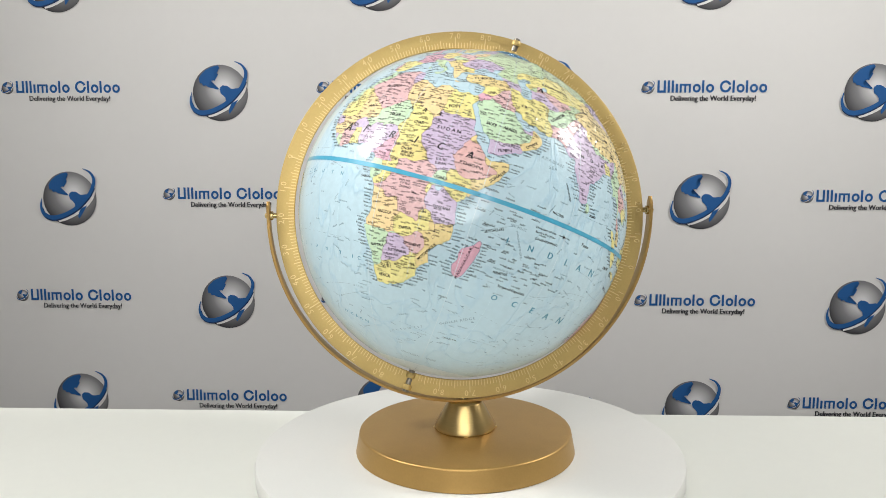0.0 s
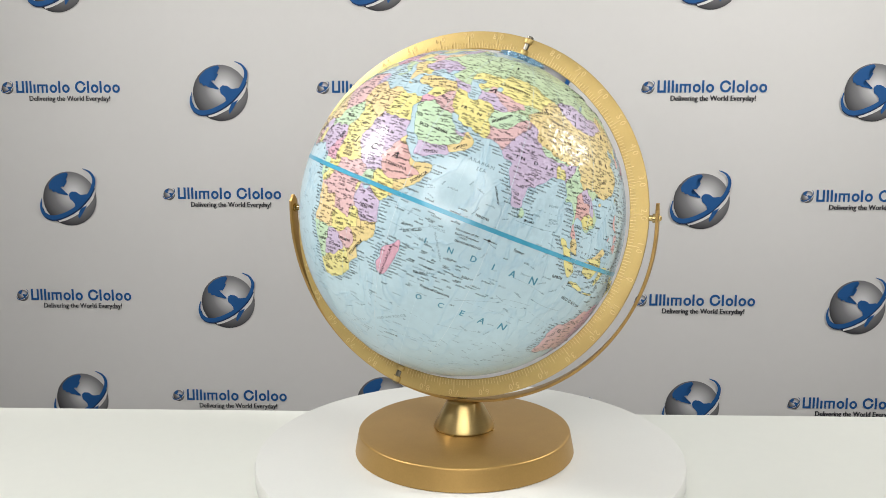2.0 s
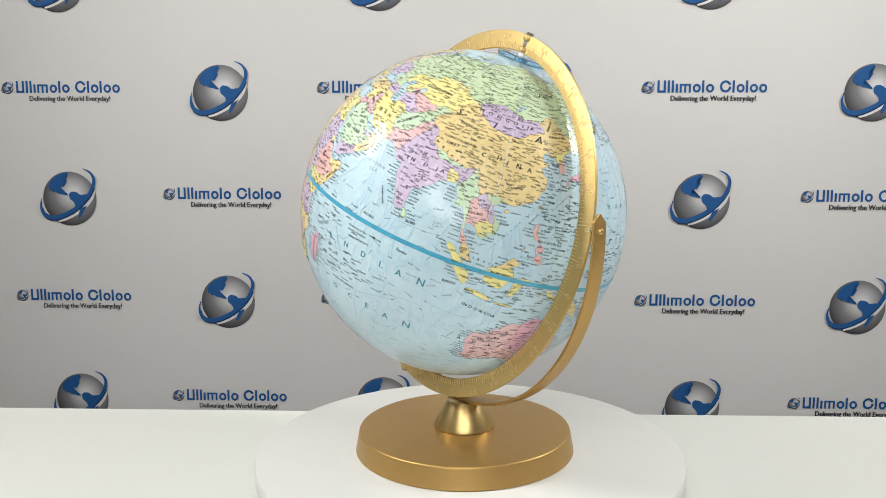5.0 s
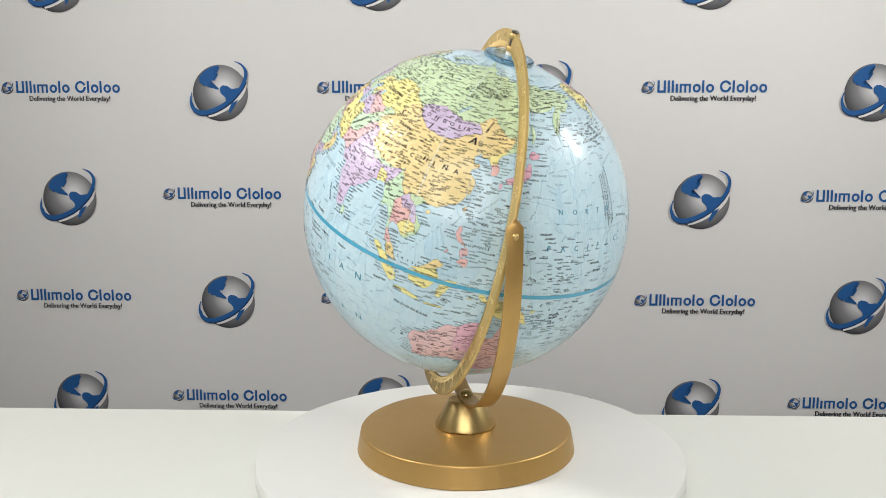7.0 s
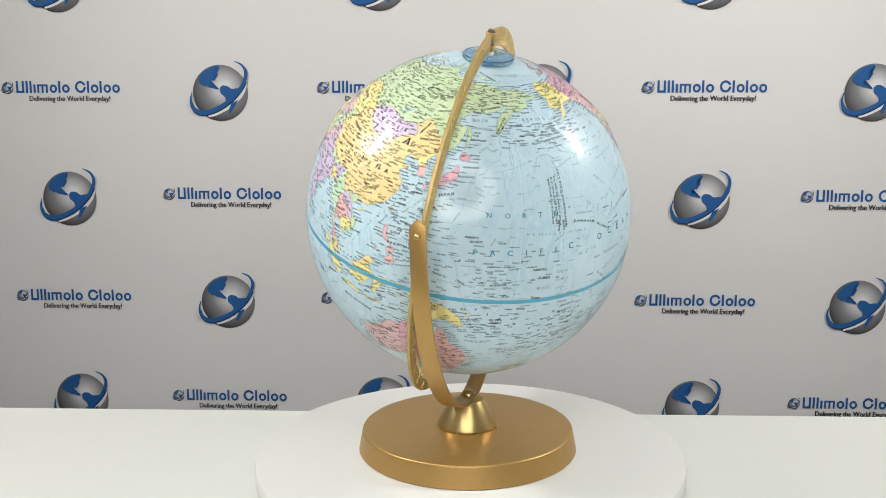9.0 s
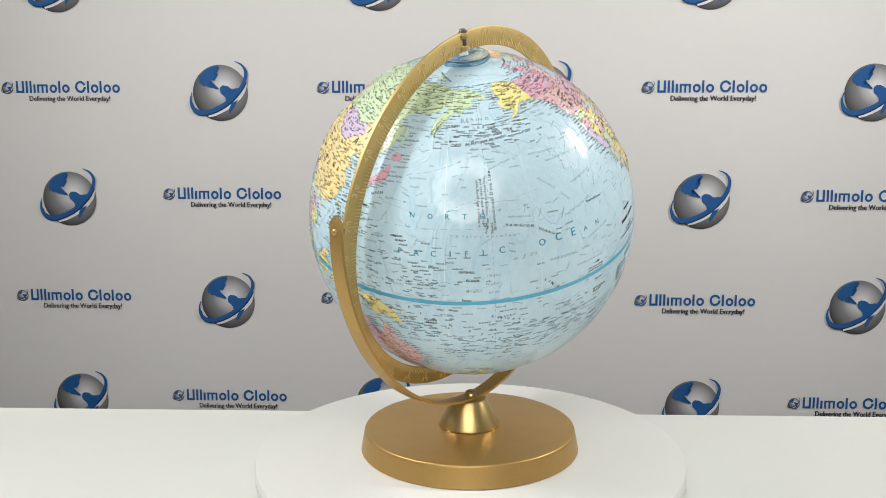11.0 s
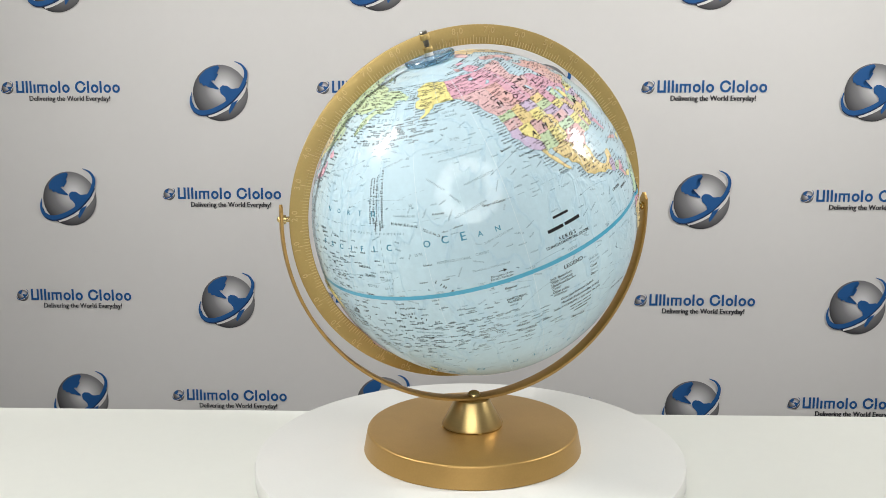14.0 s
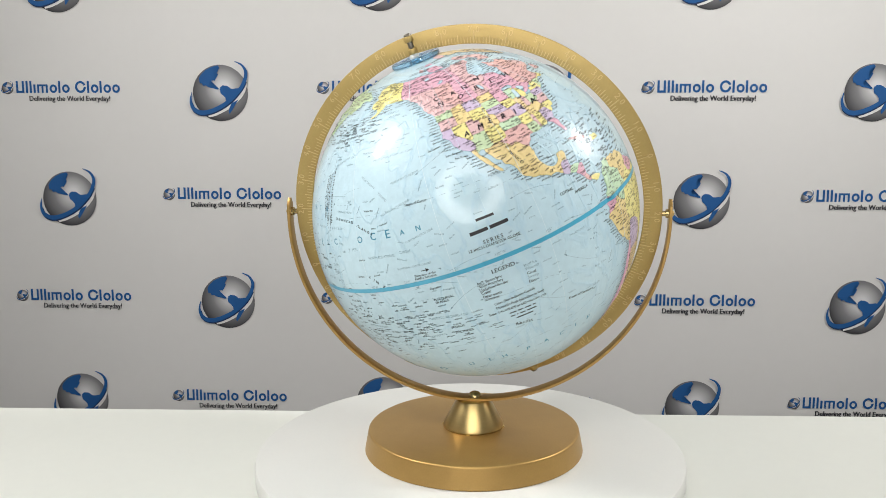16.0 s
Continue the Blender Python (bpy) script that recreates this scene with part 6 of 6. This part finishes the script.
print_label("CELEBES SEA", 2.6, 121.7, -0, 5.0, 0.6, GREY_INK)
print_label("SOUTH CHINA SEA", 13.7, 112.8, 57, 16.4, 0.6, GREY_INK)
print_label("BANDA SEA", -7.1, 128.3, 9, 5.6, 0.7, GREY_INK)
print_label("MINDANAO", 7.4, 129.0, 13, 4.9, 0.5, INK)
print_label("MARIANAS", 16.8, 139.5, 2, 4.6, 0.8, GREY_INK)
print_label("LUZON", 16.7, 124.5, 4, 3.2, 0.7, INK)
print_label("FEDERATED", 7.4, 140.7, -11, 4.6, 0.7, INK)
print_label("STATES", 6.0, 147.1, -19, 2.8, 0.8, INK)
print_label("CAROLINE ISLANDS", 5.3, 145.5, -4, 12.6, 0.8, GREY_INK)
print_label("N", 27.1, 153.9, 0, 0.0, 1.5, BLUE_INK)
print_label("O", 27.2, 160.1, 0, 0.0, 1.5, BLUE_INK)
print_label("R", 27.3, 165.9, 0, 0.0, 1.6, BLUE_INK)
print_label("T", 27.3, 171.6, 0, 0.0, 1.6, BLUE_INK)
print_label("H", 27.1, 177.6, 0, 0.0, 1.7, BLUE_INK)
print_label("P", 16.0, 150.6, 0, 0.0, 1.7, BLUE_INK)
print_label("A", 16.0, 156.0, 0, 0.0, 1.7, BLUE_INK)
print_label("C", 16.1, 161.5, 0, 0.0, 1.7, BLUE_INK)
print_label("I", 16.2, 166.8, 0, 0.0, 1.8, BLUE_INK)
print_label("F", 16.3, 171.9, 0, 0.0, 1.8, BLUE_INK)
print_label("I", 16.3, 177.0, 0, 0.0, 1.9, BLUE_INK)
print_label("C", 16.7, -177.1, 0, 0.0, 2.0, BLUE_INK)
print_label("O", 16.7, -164.0, 0, 0.0, 2.1, BLUE_INK)
print_label("C", 17.0, -158.1, 0, 0.0, 2.3, BLUE_INK)
print_label("E", 16.9, -152.3, 0, 0.0, 2.6, BLUE_INK)
print_label("MID-PACIFIC MOUNTAINS", 21.1, 178.0, -3, 20.7, 0.7, GREY_INK)
print_label("MARSHALL", 10.5, 171.8, -1, 4.8, 0.8, INK)
print_label("ISLANDS", 7.7, 173.5, -3, 3.9, 0.9, INK)
print_label("MICRONESIA", 5.9, 158.9, 3, 4.9, 0.7, INK)
print_label("GILBERT", 4.1, 173.8, -2, 4.8, 0.8, GREY_INK)
print_label("Tarawa", 1.1, 171.3, -4, 3.1, 0.9, INK)
print_label("SOLOMON", -6.9, 159.7, 0, 4.1, 0.9, INK)
print_label("ISLANDS", -8.0, 159.9, 0, 3.3, 0.9, INK)
print_label("CORAL SEA", -16.8, 154.7, 2, 7.1, 1.2, GREY_INK)
print_label("NAURU", -2.6, 167.1, -5, 2.7, 0.8, INK)
print_label("150°", 1.3, 150.0, 7, 2.1, 0.8, GREY_INK)
print_label("165°E", 1.0, 166.6, -4, 3.0, 0.8, GREY_INK)
print_label("MARIANA", 20.2, 149.0, 3, 4.1, 0.7, INK, lean=0.25)
print_label("ISLANDS", 19.0, 150.6, 3, 3.8, 0.7, INK, lean=0.25)
print_label("MELANESIA", -7.8, 164.2, -24, 37.6, 0.9, INK)
print_label("Monday", 23.5, 178.4, 90, 3.4, 0.7, INK)
print_label("Sunday", 23.4, -179.7, 89, 3.2, 0.7, INK)
print_label("International Date Line", 31.5, -178.8, 90, 17.5, 1.0, INK)
print_label("When crossing the date line,", 31.0, 179.0, 90, 15.5, 0.8, INK)
print_label("add a day going west and", 31.0, 177.6, 90, 14.0, 0.8, INK)
print_label("subtract a day going east.", 31.0, 176.2, 90, 14.0, 0.8, INK)
print_label("ALEUTIAN ISLANDS", 49.7, -177.8, 7, 12.7, 0.9, INK)
print_label("BERING", 57.3, 178.3, -1, 8.1, 1.1, GREY_INK)
print_label("SEA", 54.4, 179.8, 1, 3.6, 0.9, GREY_INK)
print_label("SEA OF", 56.2, 146.8, 4, 4.9, 1.0, GREY_INK)
print_label("OKHOTSK", 53.5, 148.5, 1, 6.3, 0.9, GREY_INK)
print_label("SAKHALIN", 49.4, 147.2, 3, 4.4, 0.7, INK)
print_label("KURIL IS", 47.1, 150.8, 44, 4.6, 0.6, GREY_INK)
print_label("HOKKAIDO", 40.6, 145.9, 6, 4.7, 0.6, INK)
print_label("KAMCHATKA", 54.8, 157.9, 65, 6.2, 0.6, INK)
print_label("PENINSULA", 54.5, 159.1, 64, 6.0, 0.6, INK)
print_label("KOLYMA RANGE", 61.0, 152.5, 19, 6.2, 0.8, INK)
print_label("R", 68.4, 146.8, 0, 0.0, 1.0, INK)
print_label("A", 63.5, 156.7, 0, 0.0, 1.2, INK, lean=0.25)
print_label("A", 68.4, 155.2, 0, 0.0, 1.0, INK)
print_label("NORTHWEST", 38.0, 154.1, 2, 5.5, 0.7, GREY_INK)
print_label("PACIFIC", 35.4, 153.5, 0, 3.2, 0.7, GREY_INK)
print_label("ARCTIC", 76.8, 175.8, -3, 7.7, 1.2, GREY_INK)
print_label("NEW SIBERIAN", 75.8, 148.6, -40, 6.7, 0.8, INK)
print_label("KHINGAN RANGE", 49.8, 121.7, 70, 4.5, 0.7, INK)
print_label("MANCHURIA", 46.5, 126.0, 10, 6.3, 0.8, INK)
print_label("S", 61.1, 78.8, 0, 0.0, 1.6, INK)
print_label("I", 61.0, 117.0, 0, 0.0, 1.2, INK)
print_label("S", 61.0, 101.4, 0, 0.0, 1.3, INK)
print_label("KOREA", 38.9, 128.2, 5, 2.8, 0.6, INK)
print_label("STANOVOY RANGE", 57.2, 127.1, 18, 5.1, 0.7, INK)
print_label("TUNDRA", 73.1, 93.4, 26, 5.8, 1.2, GREY_INK)
print_label("HONSHU", 37.6, 144.6, 5, 4.7, 0.7, INK)
print_label("A", 16.3, -147.1, 0, 0.0, 1.6, BLUE_INK)
print_label("N", 16.3, -141.5, 0, 0.0, 1.6, BLUE_INK)
print_label("Tropic of Cancer", 23.7, -140.2, -2, 7.3, 0.8, INK)
print_label("MOLOKAI FRACTURE ZONE", 23.8, -147.8, 14, 10.6, 0.6, GREY_INK)
print_label("CLARION FRACTURE ZONE", 14.0, -141.9, 11, 9.7, 0.6, GREY_INK)
print_label("Direction of the", 2.4, -144.0, -1, 6.9, 0.7, INK)
print_label("Earth's Rotation", 1.5, -144.2, -1, 7.0, 0.7, INK)
print_label("Equator", -2.5, -142.4, 0, 3.8, 0.8, INK)
print_label("EQUATORIAL COUNTER-CURRENT", 5.6, -146.5, -2, 11.3, 0.6, GREY_INK)
print_label("135°", 1.3, -134.3, -0, 2.2, 0.8, GREY_INK)
print_label("150°", 1.2, -150.5, -3, 2.1, 0.8, GREY_INK)
print_label("MARQUESAS", -6.5, -141.5, -1, 6.3, 0.8, INK)
print_label("ISLANDS", -7.5, -142.3, -2, 4.3, 0.8, INK)
print_label("TUAMOTU ARCHIPELAGO", -13.3, -143.0, -6, 12.8, 0.9, GREY_INK)
print_label("FRENCH", -17.8, -141.6, -2, 4.1, 0.9, INK)
print_label("POLYNESIA", -20.2, -140.3, -2, 5.8, 1.0, INK)
print_label("SOCIETY IS.", -19.9, -149.6, 4, 6.1, 0.9, GREY_INK)
print_label("HAWAII", 24.8, -158.4, -5, 3.4, 0.6, INK)
print_label("HAWAI'IAN", 23.1, -170.6, -12, 8.5, 0.8, INK)
print_label("ISLANDS", 19.4, -161.3, -31, 6.5, 0.8, INK)
print_label("SERIES", 6.2, -121.0, -1, 6.2, 1.2, INK)
print_label("12 INCH DIAMETER GLOBE", 4.8, -120.9, -1, 16.1, 0.9, INK)
print_label("120°W", 1.5, -120.4, 1, 3.3, 0.9, GREY_INK)
print_label("LEGEND", -3.1, -121.2, 0, 7.2, 1.3, INK)
print_label("105°", 1.7, -104.2, -0, 2.1, 1.1, GREY_INK)
print_label("Int'l. Boundary", -5.3, -126.3, -0, 7.6, 0.9, INK)
print_label("State Boundary", -6.4, -126.2, -1, 7.6, 0.9, INK)
print_label("Undefined Border", -7.7, -125.7, 0, 8.9, 0.9, INK)
print_label("Crater", -8.8, -128.6, 1, 3.0, 1.0, INK)
print_label("Other points", -10.2, -127.1, -2, 5.8, 1.0, INK)
print_label("of interest", -11.3, -127.6, -3, 4.6, 1.0, INK)
print_label("Shelf Ice", -5.1, -113.2, -1, 4.3, 0.9, GREY_INK)
print_label("Waterfall", -6.4, -113.0, -3, 4.4, 0.9, GREY_INK)
print_label("Canal", -7.9, -113.7, -4, 2.9, 0.9, INK)
print_label("Swamp", -9.2, -113.5, -2, 3.4, 1.0, GREY_INK)
print_label("Dam", -10.7, -114.1, -4, 2.2, 1.0, INK)
print_label("Cities (Star Indicates Capital)", -13.6, -121.0, 2, 13.0, 0.9, INK)
print_label("Mountain Peak (elevation in feet)", -15.4, -119.6, -0, 15.4, 1.0, INK)
print_label("Scale, 1:41,849,600 or 660 miles per inch", -17.1, -120.9, -0, 18.5, 0.9, INK)
print_label("Made in U.S.A.", -24.4, -120.7, -9, 5.4, 1.1, INK)
print_label("S", -43.0, -177.4, 0, 0.0, 5.0, BLUE_INK)
print_label("O", -39.7, -162.5, 0, 0.0, 2.6, BLUE_INK)
print_label("U", -38.3, -147.1, 0, 0.0, 2.0, BLUE_INK)
print_label("T", -38.0, -138.9, 0, 0.0, 1.9, BLUE_INK)
print_label("H", -38.2, -132.5, 0, 0.0, 1.8, BLUE_INK)
print_label("P", -38.3, -122.3, 0, 0.0, 1.8, BLUE_INK)
print_label("A", -38.1, -114.5, 0, 0.0, 1.8, BLUE_INK)
print_label("C", -38.2, -107.4, 0, 0.0, 1.9, BLUE_INK)
print_label("I", -37.8, -100.6, 0, 0.0, 2.0, BLUE_INK)
print_label("F", -37.8, -93.8, 0, 0.0, 2.1, BLUE_INK)
print_label("Tropic of Capricorn", -23.9, -98.4, -9, 9.9, 0.9, INK)
print_label("PERU", -7.8, -89.2, -3, 4.4, 0.7, GREY_INK)
print_label("GALAPAGOS", -2.9, -95.4, -1, 5.6, 0.6, GREY_INK)
print_label("ECUADOR", -2.1, -84.0, -4, 5.5, 0.6, INK)
print_label("BASIN", -17.4, -88.6, -2, 5.2, 0.8, GREY_INK)
print_label("CENTRAL", 9.5, -93.9, -2, 5.1, 0.9, INK)
print_label("AMERICA", 7.9, -88.4, -1, 5.7, 0.9, INK)
print_label("MEXICO", 25.3, -104.2, -70, 5.3, 0.9, INK)
print_label("GULF OF", 27.2, -91.8, -0, 6.1, 0.8, GREY_INK)
print_label("MEXICO", 24.8, -93.7, -6, 7.2, 0.8, GREY_INK)
print_label("CARIBBEAN", 17.1, -77.1, -5, 11.1, 0.7, GREY_INK)
print_label("N", 56.0, -95.3, 0, 0.0, 1.9, INK, lean=0.25)
print_label("R", 52.5, -99.8, 0, 0.0, 1.9, INK, lean=0.25)
print_label("T", 52.4, -90.4, 0, 0.0, 2.0, INK, lean=0.25)
print_label("H", 52.2, -80.1, 0, 0.0, 2.2, INK, lean=0.25)
print_label("A", 38.2, -115.8, 0, 0.0, 1.7, INK, lean=0.25)
print_label("M", 38.4, -109.7, 0, 0.0, 1.7, INK, lean=0.25)
print_label("E", 39.0, -105.0, 0, 0.0, 1.8, INK, lean=0.25)
print_label("R", 38.7, -99.5, 0, 0.0, 1.8, INK, lean=0.25)
print_label("I", 38.4, -94.0, 0, 0.0, 1.9, INK, lean=0.25)
print_label("C", 38.6, -89.4, 0, 0.0, 2.0, INK, lean=0.25)
print_label("A", 38.8, -83.9, 0, 0.0, 2.1, INK, lean=0.25)
print_label("MANITOBA", 56.0, -97.9, -4, 4.6, 0.9, INK)
print_label("ONTARIO", 50.3, -89.5, -7, 5.5, 0.9, INK)
print_label("TEXAS", 31.8, -101.4, -0, 2.6, 0.7, INK)
print_label("COLOMBIA", 4.7, -71.8, -8, 8.2, 0.6, INK)
print_label("C", 54.2, -121.2, 0, 0.0, 1.7, INK)
print_label("A", 54.3, -111.8, 0, 0.0, 1.7, INK)
print_label("N", 54.6, -104.6, 0, 0.0, 1.7, INK)
print_label("N", 51.6, -119.9, 0, 0.0, 1.6, INK)
print_label("O", 51.7, -109.5, 0, 0.0, 1.8, INK, lean=0.25)
print_label("ALBERTA", 56.7, -116.8, 11, 5.0, 0.8, INK)
print_label("ROCKY MTS.", 54.7, -122.3, -63, 7.7, 0.6, INK)
print_label("NEVADA", 41.1, -117.8, 12, 3.0, 0.6, INK)
print_label("NORTHWEST", 64.7, -116.8, 1, 5.1, 1.0, INK)
print_label("GULF OF", 55.8, -145.8, -4, 3.9, 0.8, GREY_INK)
print_label("ALASKA", 54.3, -144.8, -4, 3.8, 0.8, GREY_INK)
print_label("MENDOCINO FRACTURE ZONE", 40.0, -146.0, 0, 13.7, 0.6, GREY_INK)
print_label("MURRAY FRACTURE ZONE", 32.0, -142.2, 9, 9.6, 0.7, GREY_INK)
print_label("NORTHEAST", 33.4, -157.6, -43, 6.5, 0.7, GREY_INK)
print_label("PACIFIC", 28.0, -151.9, -50, 3.8, 0.7, GREY_INK)
print_label("San Francisco", 37.5, -128.9, 6, 3.9, 0.7, INK)
print_label("Los Angeles", 33.8, -122.6, -2, 5.1, 0.7, INK)
print_label("San Diego", 32.0, -120.7, -6, 3.9, 0.6, INK)
print_label("Sacramento", 39.3, -126.3, 1, 4.0, 0.6, INK)
print_label("CALIFORNIA", 35.5, -123.6, -6, 6.6, 0.5, INK)

print_label("S", 21.1, -4.2, 0, 0.0, 1.4, INK, lean=0.25)
print_label("A", 21.0, 1.9, 0, 0.0, 1.4, INK, lean=0.25)
print_label("H", 21.0, 9.2, 0, 0.0, 1.4, INK, lean=0.25)
print_label("A", 20.9, 14.6, 0, 0.0, 1.4, INK, lean=0.25)
print_label("R", 21.0, 19.6, 0, 0.0, 1.4, INK, lean=0.25)
print_label("A", 20.9, 24.8, 0, 0.0, 1.4, INK, lean=0.25)
print_label("CAPE", -33.8, 9.9, 6, 2.9, 0.7, GREY_INK)
print_label("BASIN", -38.4, 9.5, 0, 3.8, 0.7, GREY_INK)
print_label("SOUTHWEST", -49.7, 32.0, 34, 12.5, 0.8, GREY_INK)
print_label("CROZET IS.", -48.0, 53.3, 5, 4.7, 0.7, INK)
print_label("NORTH PACIFIC CURRENT", 43.0, -154.5, -3, 9.5, 0.6, GREY_INK)
print_label("CHINOOK TROUGH", 41.9, -174.2, 19, 7.2, 0.6, GREY_INK)
print_label("TUFTS", 45.9, -146.7, -2, 2.9, 0.7, GREY_INK)
print_label("45\u00b0", 43.0, -167.4, 7, 1.6, 0.8, GREY_INK)
print_label("ALASKA", 63.0, -157.1, -5, 3.8, 0.8, INK)
print_label("15\u00b0N", 13.8, -167.3, 2, 2.3, 0.9, GREY_INK)
print_label("165\u00b0W", 1.0, -163.6, -1, 2.8, 0.9, GREY_INK)
print_label("30\u00b0", 28.6, -167.3, 0, 1.6, 0.8, GREY_INK)
print_label("PHOENIX", -3.7, -176.0, 3, 5.2, 0.7, INK)
print_label("ISLANDS", -5.9, -176.6, 6, 5.2, 0.7, INK)
print_label("KIRIBATI", -6.9, -176.1, -17, 10.6, 0.9, INK)
print_label("TUVALU", -7.8, 176.5, 6, 3.7, 0.7, INK)
print_label("SAMOAN ISLANDS", -13.8, -171.9, -6, 8.9, 0.8, GREY_INK)
print_label("HAWAIIAN RIDGE", 25.7, -170.2, -7, 6.9, 0.6, GREY_INK)
print_label("CENTRAL", 9.0, 180.0, -1, 4.2, 0.8, GREY_INK)
print_label("PACIFIC", 6.3, 179.3, -0, 3.7, 0.7, GREY_INK)
print_label("BASIN", 3.5, 179.8, 3, 3.1, 0.7, GREY_INK)
print_label("NORTH EQUATORIAL", 10.4, -156.8, -2, 10.2, 0.8, GREY_INK)
print_label("CURRENT", 10.5, -148.0, -3, 4.0, 0.8, GREY_INK)
print_label("LINE", 2.7, -161.7, -42, 6.2, 1.0, INK)
print_label("180\u00b0", 0.9, 179.8, 5, 1.9, 0.8, GREY_INK)
print_label("LAKSHADWEEP", 10.1, 71.8, -62, 5.5, 0.6, INK)
print_label("90\u00b0E", 0.7, 89.5, 2, 1.9, 0.9, GREY_INK)
print_label("45\u00b0", 1.0, 46.4, 2, 1.0, 0.8, GREY_INK)
print_label("SEYCHELLES", -5.3, 58.8, -1, 5.1, 0.8, GREY_INK)
print_label("MASCARENE PLATEAU", -10.3, 61.0, -59, 8.9, 0.6, GREY_INK)
print_label("CHAGOS ARCHIPELAGO", -6.4, 69.0, 2, 8.2, 0.7, INK)
print_label("PALAU", 7.6, 133.3, -3, 2.9, 0.8, INK)
print_label("GUAM", 12.6, 145.6, 15, 2.0, 0.7, INK)
print_label("SULU SEA", 7.6, 120.2, -1, 3.4, 0.6, GREY_INK)
print_label("ARAFURA", -10.8, 132.5, 2, 3.5, 0.6, GREY_INK)
print_label("TIMOR", -12.2, 124.8, 8, 3.1, 0.7, GREY_INK)

small_print()
map_lines()


def legend_signs():
    vs, fs = [], []
    for lat, dashes in ((-6.0, ((0, 2.6),)), (-7.1, ((0, 0.5), (0.7, 1.2), (1.4, 1.9), (2.1, 2.6))), (-8.2, ((0, 0.7), (1.0, 1.7), (2.0, 2.6)))):
        for a, b in dashes:
            ribbon(vs, fs, [(-130.4 + a, lat), (-130.4 + b, lat)], 0.00022, 0.00010)
    part_mesh("legend_sign", grid_mesh("legend_sign", vs, fs), INK, BALL, "thin dark legend lines", smooth=False)


legend_signs()

# ---- the time dial on the north pole ----
def time_dial():
    m = bpy.data.materials.new("clear_blue_plastic")
    m.use_nodes = True
    b = m.node_tree.nodes["Principled BSDF"]
    b.inputs["Base Color"].default_value = (0.42, 0.72, 0.95, 1)
    b.inputs["Roughness"].default_value = 0.12
    b.inputs["Transmission Weight"].default_value = 0.9
    b.inputs["IOR"].default_value = 1.45
    z = BALL_R
    prof = [(0.0045, z + 0.0008), (0.0205, z - 0.0012), (0.0222, z - 0.0010), (0.0230, z + 0.0004), (0.0229, z + 0.0026), (0.0218, z + 0.0036), (0.0180, z + 0.0033), (0.0045, z + 0.0036)]
    dial = part("time_dial", lathe(prof, 72, True), m, BALL, "clear blue plastic hour dial")
    part("dial_hub", lathe([(0, z + 0.0088), (0.0030, z + 0.0088), (0.0036, z + 0.0080), (0.0044, z + 0.003), (0.0044, z - 0.0005), (0, z - 0.0005)], 32), WHITE_DISC, BALL, "white plastic hub")
    vs, fs = [], []
    for h in range(24):
        a = 2 * math.pi * h / 24
        for n, ch in enumerate(str(h % 12 or 12)):
            fv, ff = text_flat(ch, 0.0042)
            k = len(vs)
            off = (n - 0.5 * (len(str(h % 12 or 12)) - 1)) * 0.0024
            for x, y, _ in fv:
                r, t = 0.0160 + y, x + off
                vs.append((r * math.sin(a) + t * math.cos(a), r * math.cos(a) - t * math.sin(a), z + 0.0040))
            fs += [tuple(k + q for q in f) for f in ff]
    part_mesh("dial_numbers", grid_mesh("dial_numbers", vs, fs), LINE_INK, BALL, "pale printed hour numbers", smooth=False)


time_dial()


def motions():
    rows, disc = [], []
    for k in range(33):
        t = k * 0.5
        turn = TURN * (t - 8.0)
        m = pose(0, 0, 0, 0, 0, turn)
        rows.append((t, m @ pose(BASE_AT[0], BASE_AT[1], 0)))
        disc.append((t, m))
    walk(GLOBE, rows)
    walk(TURNTABLE, disc)


motions()
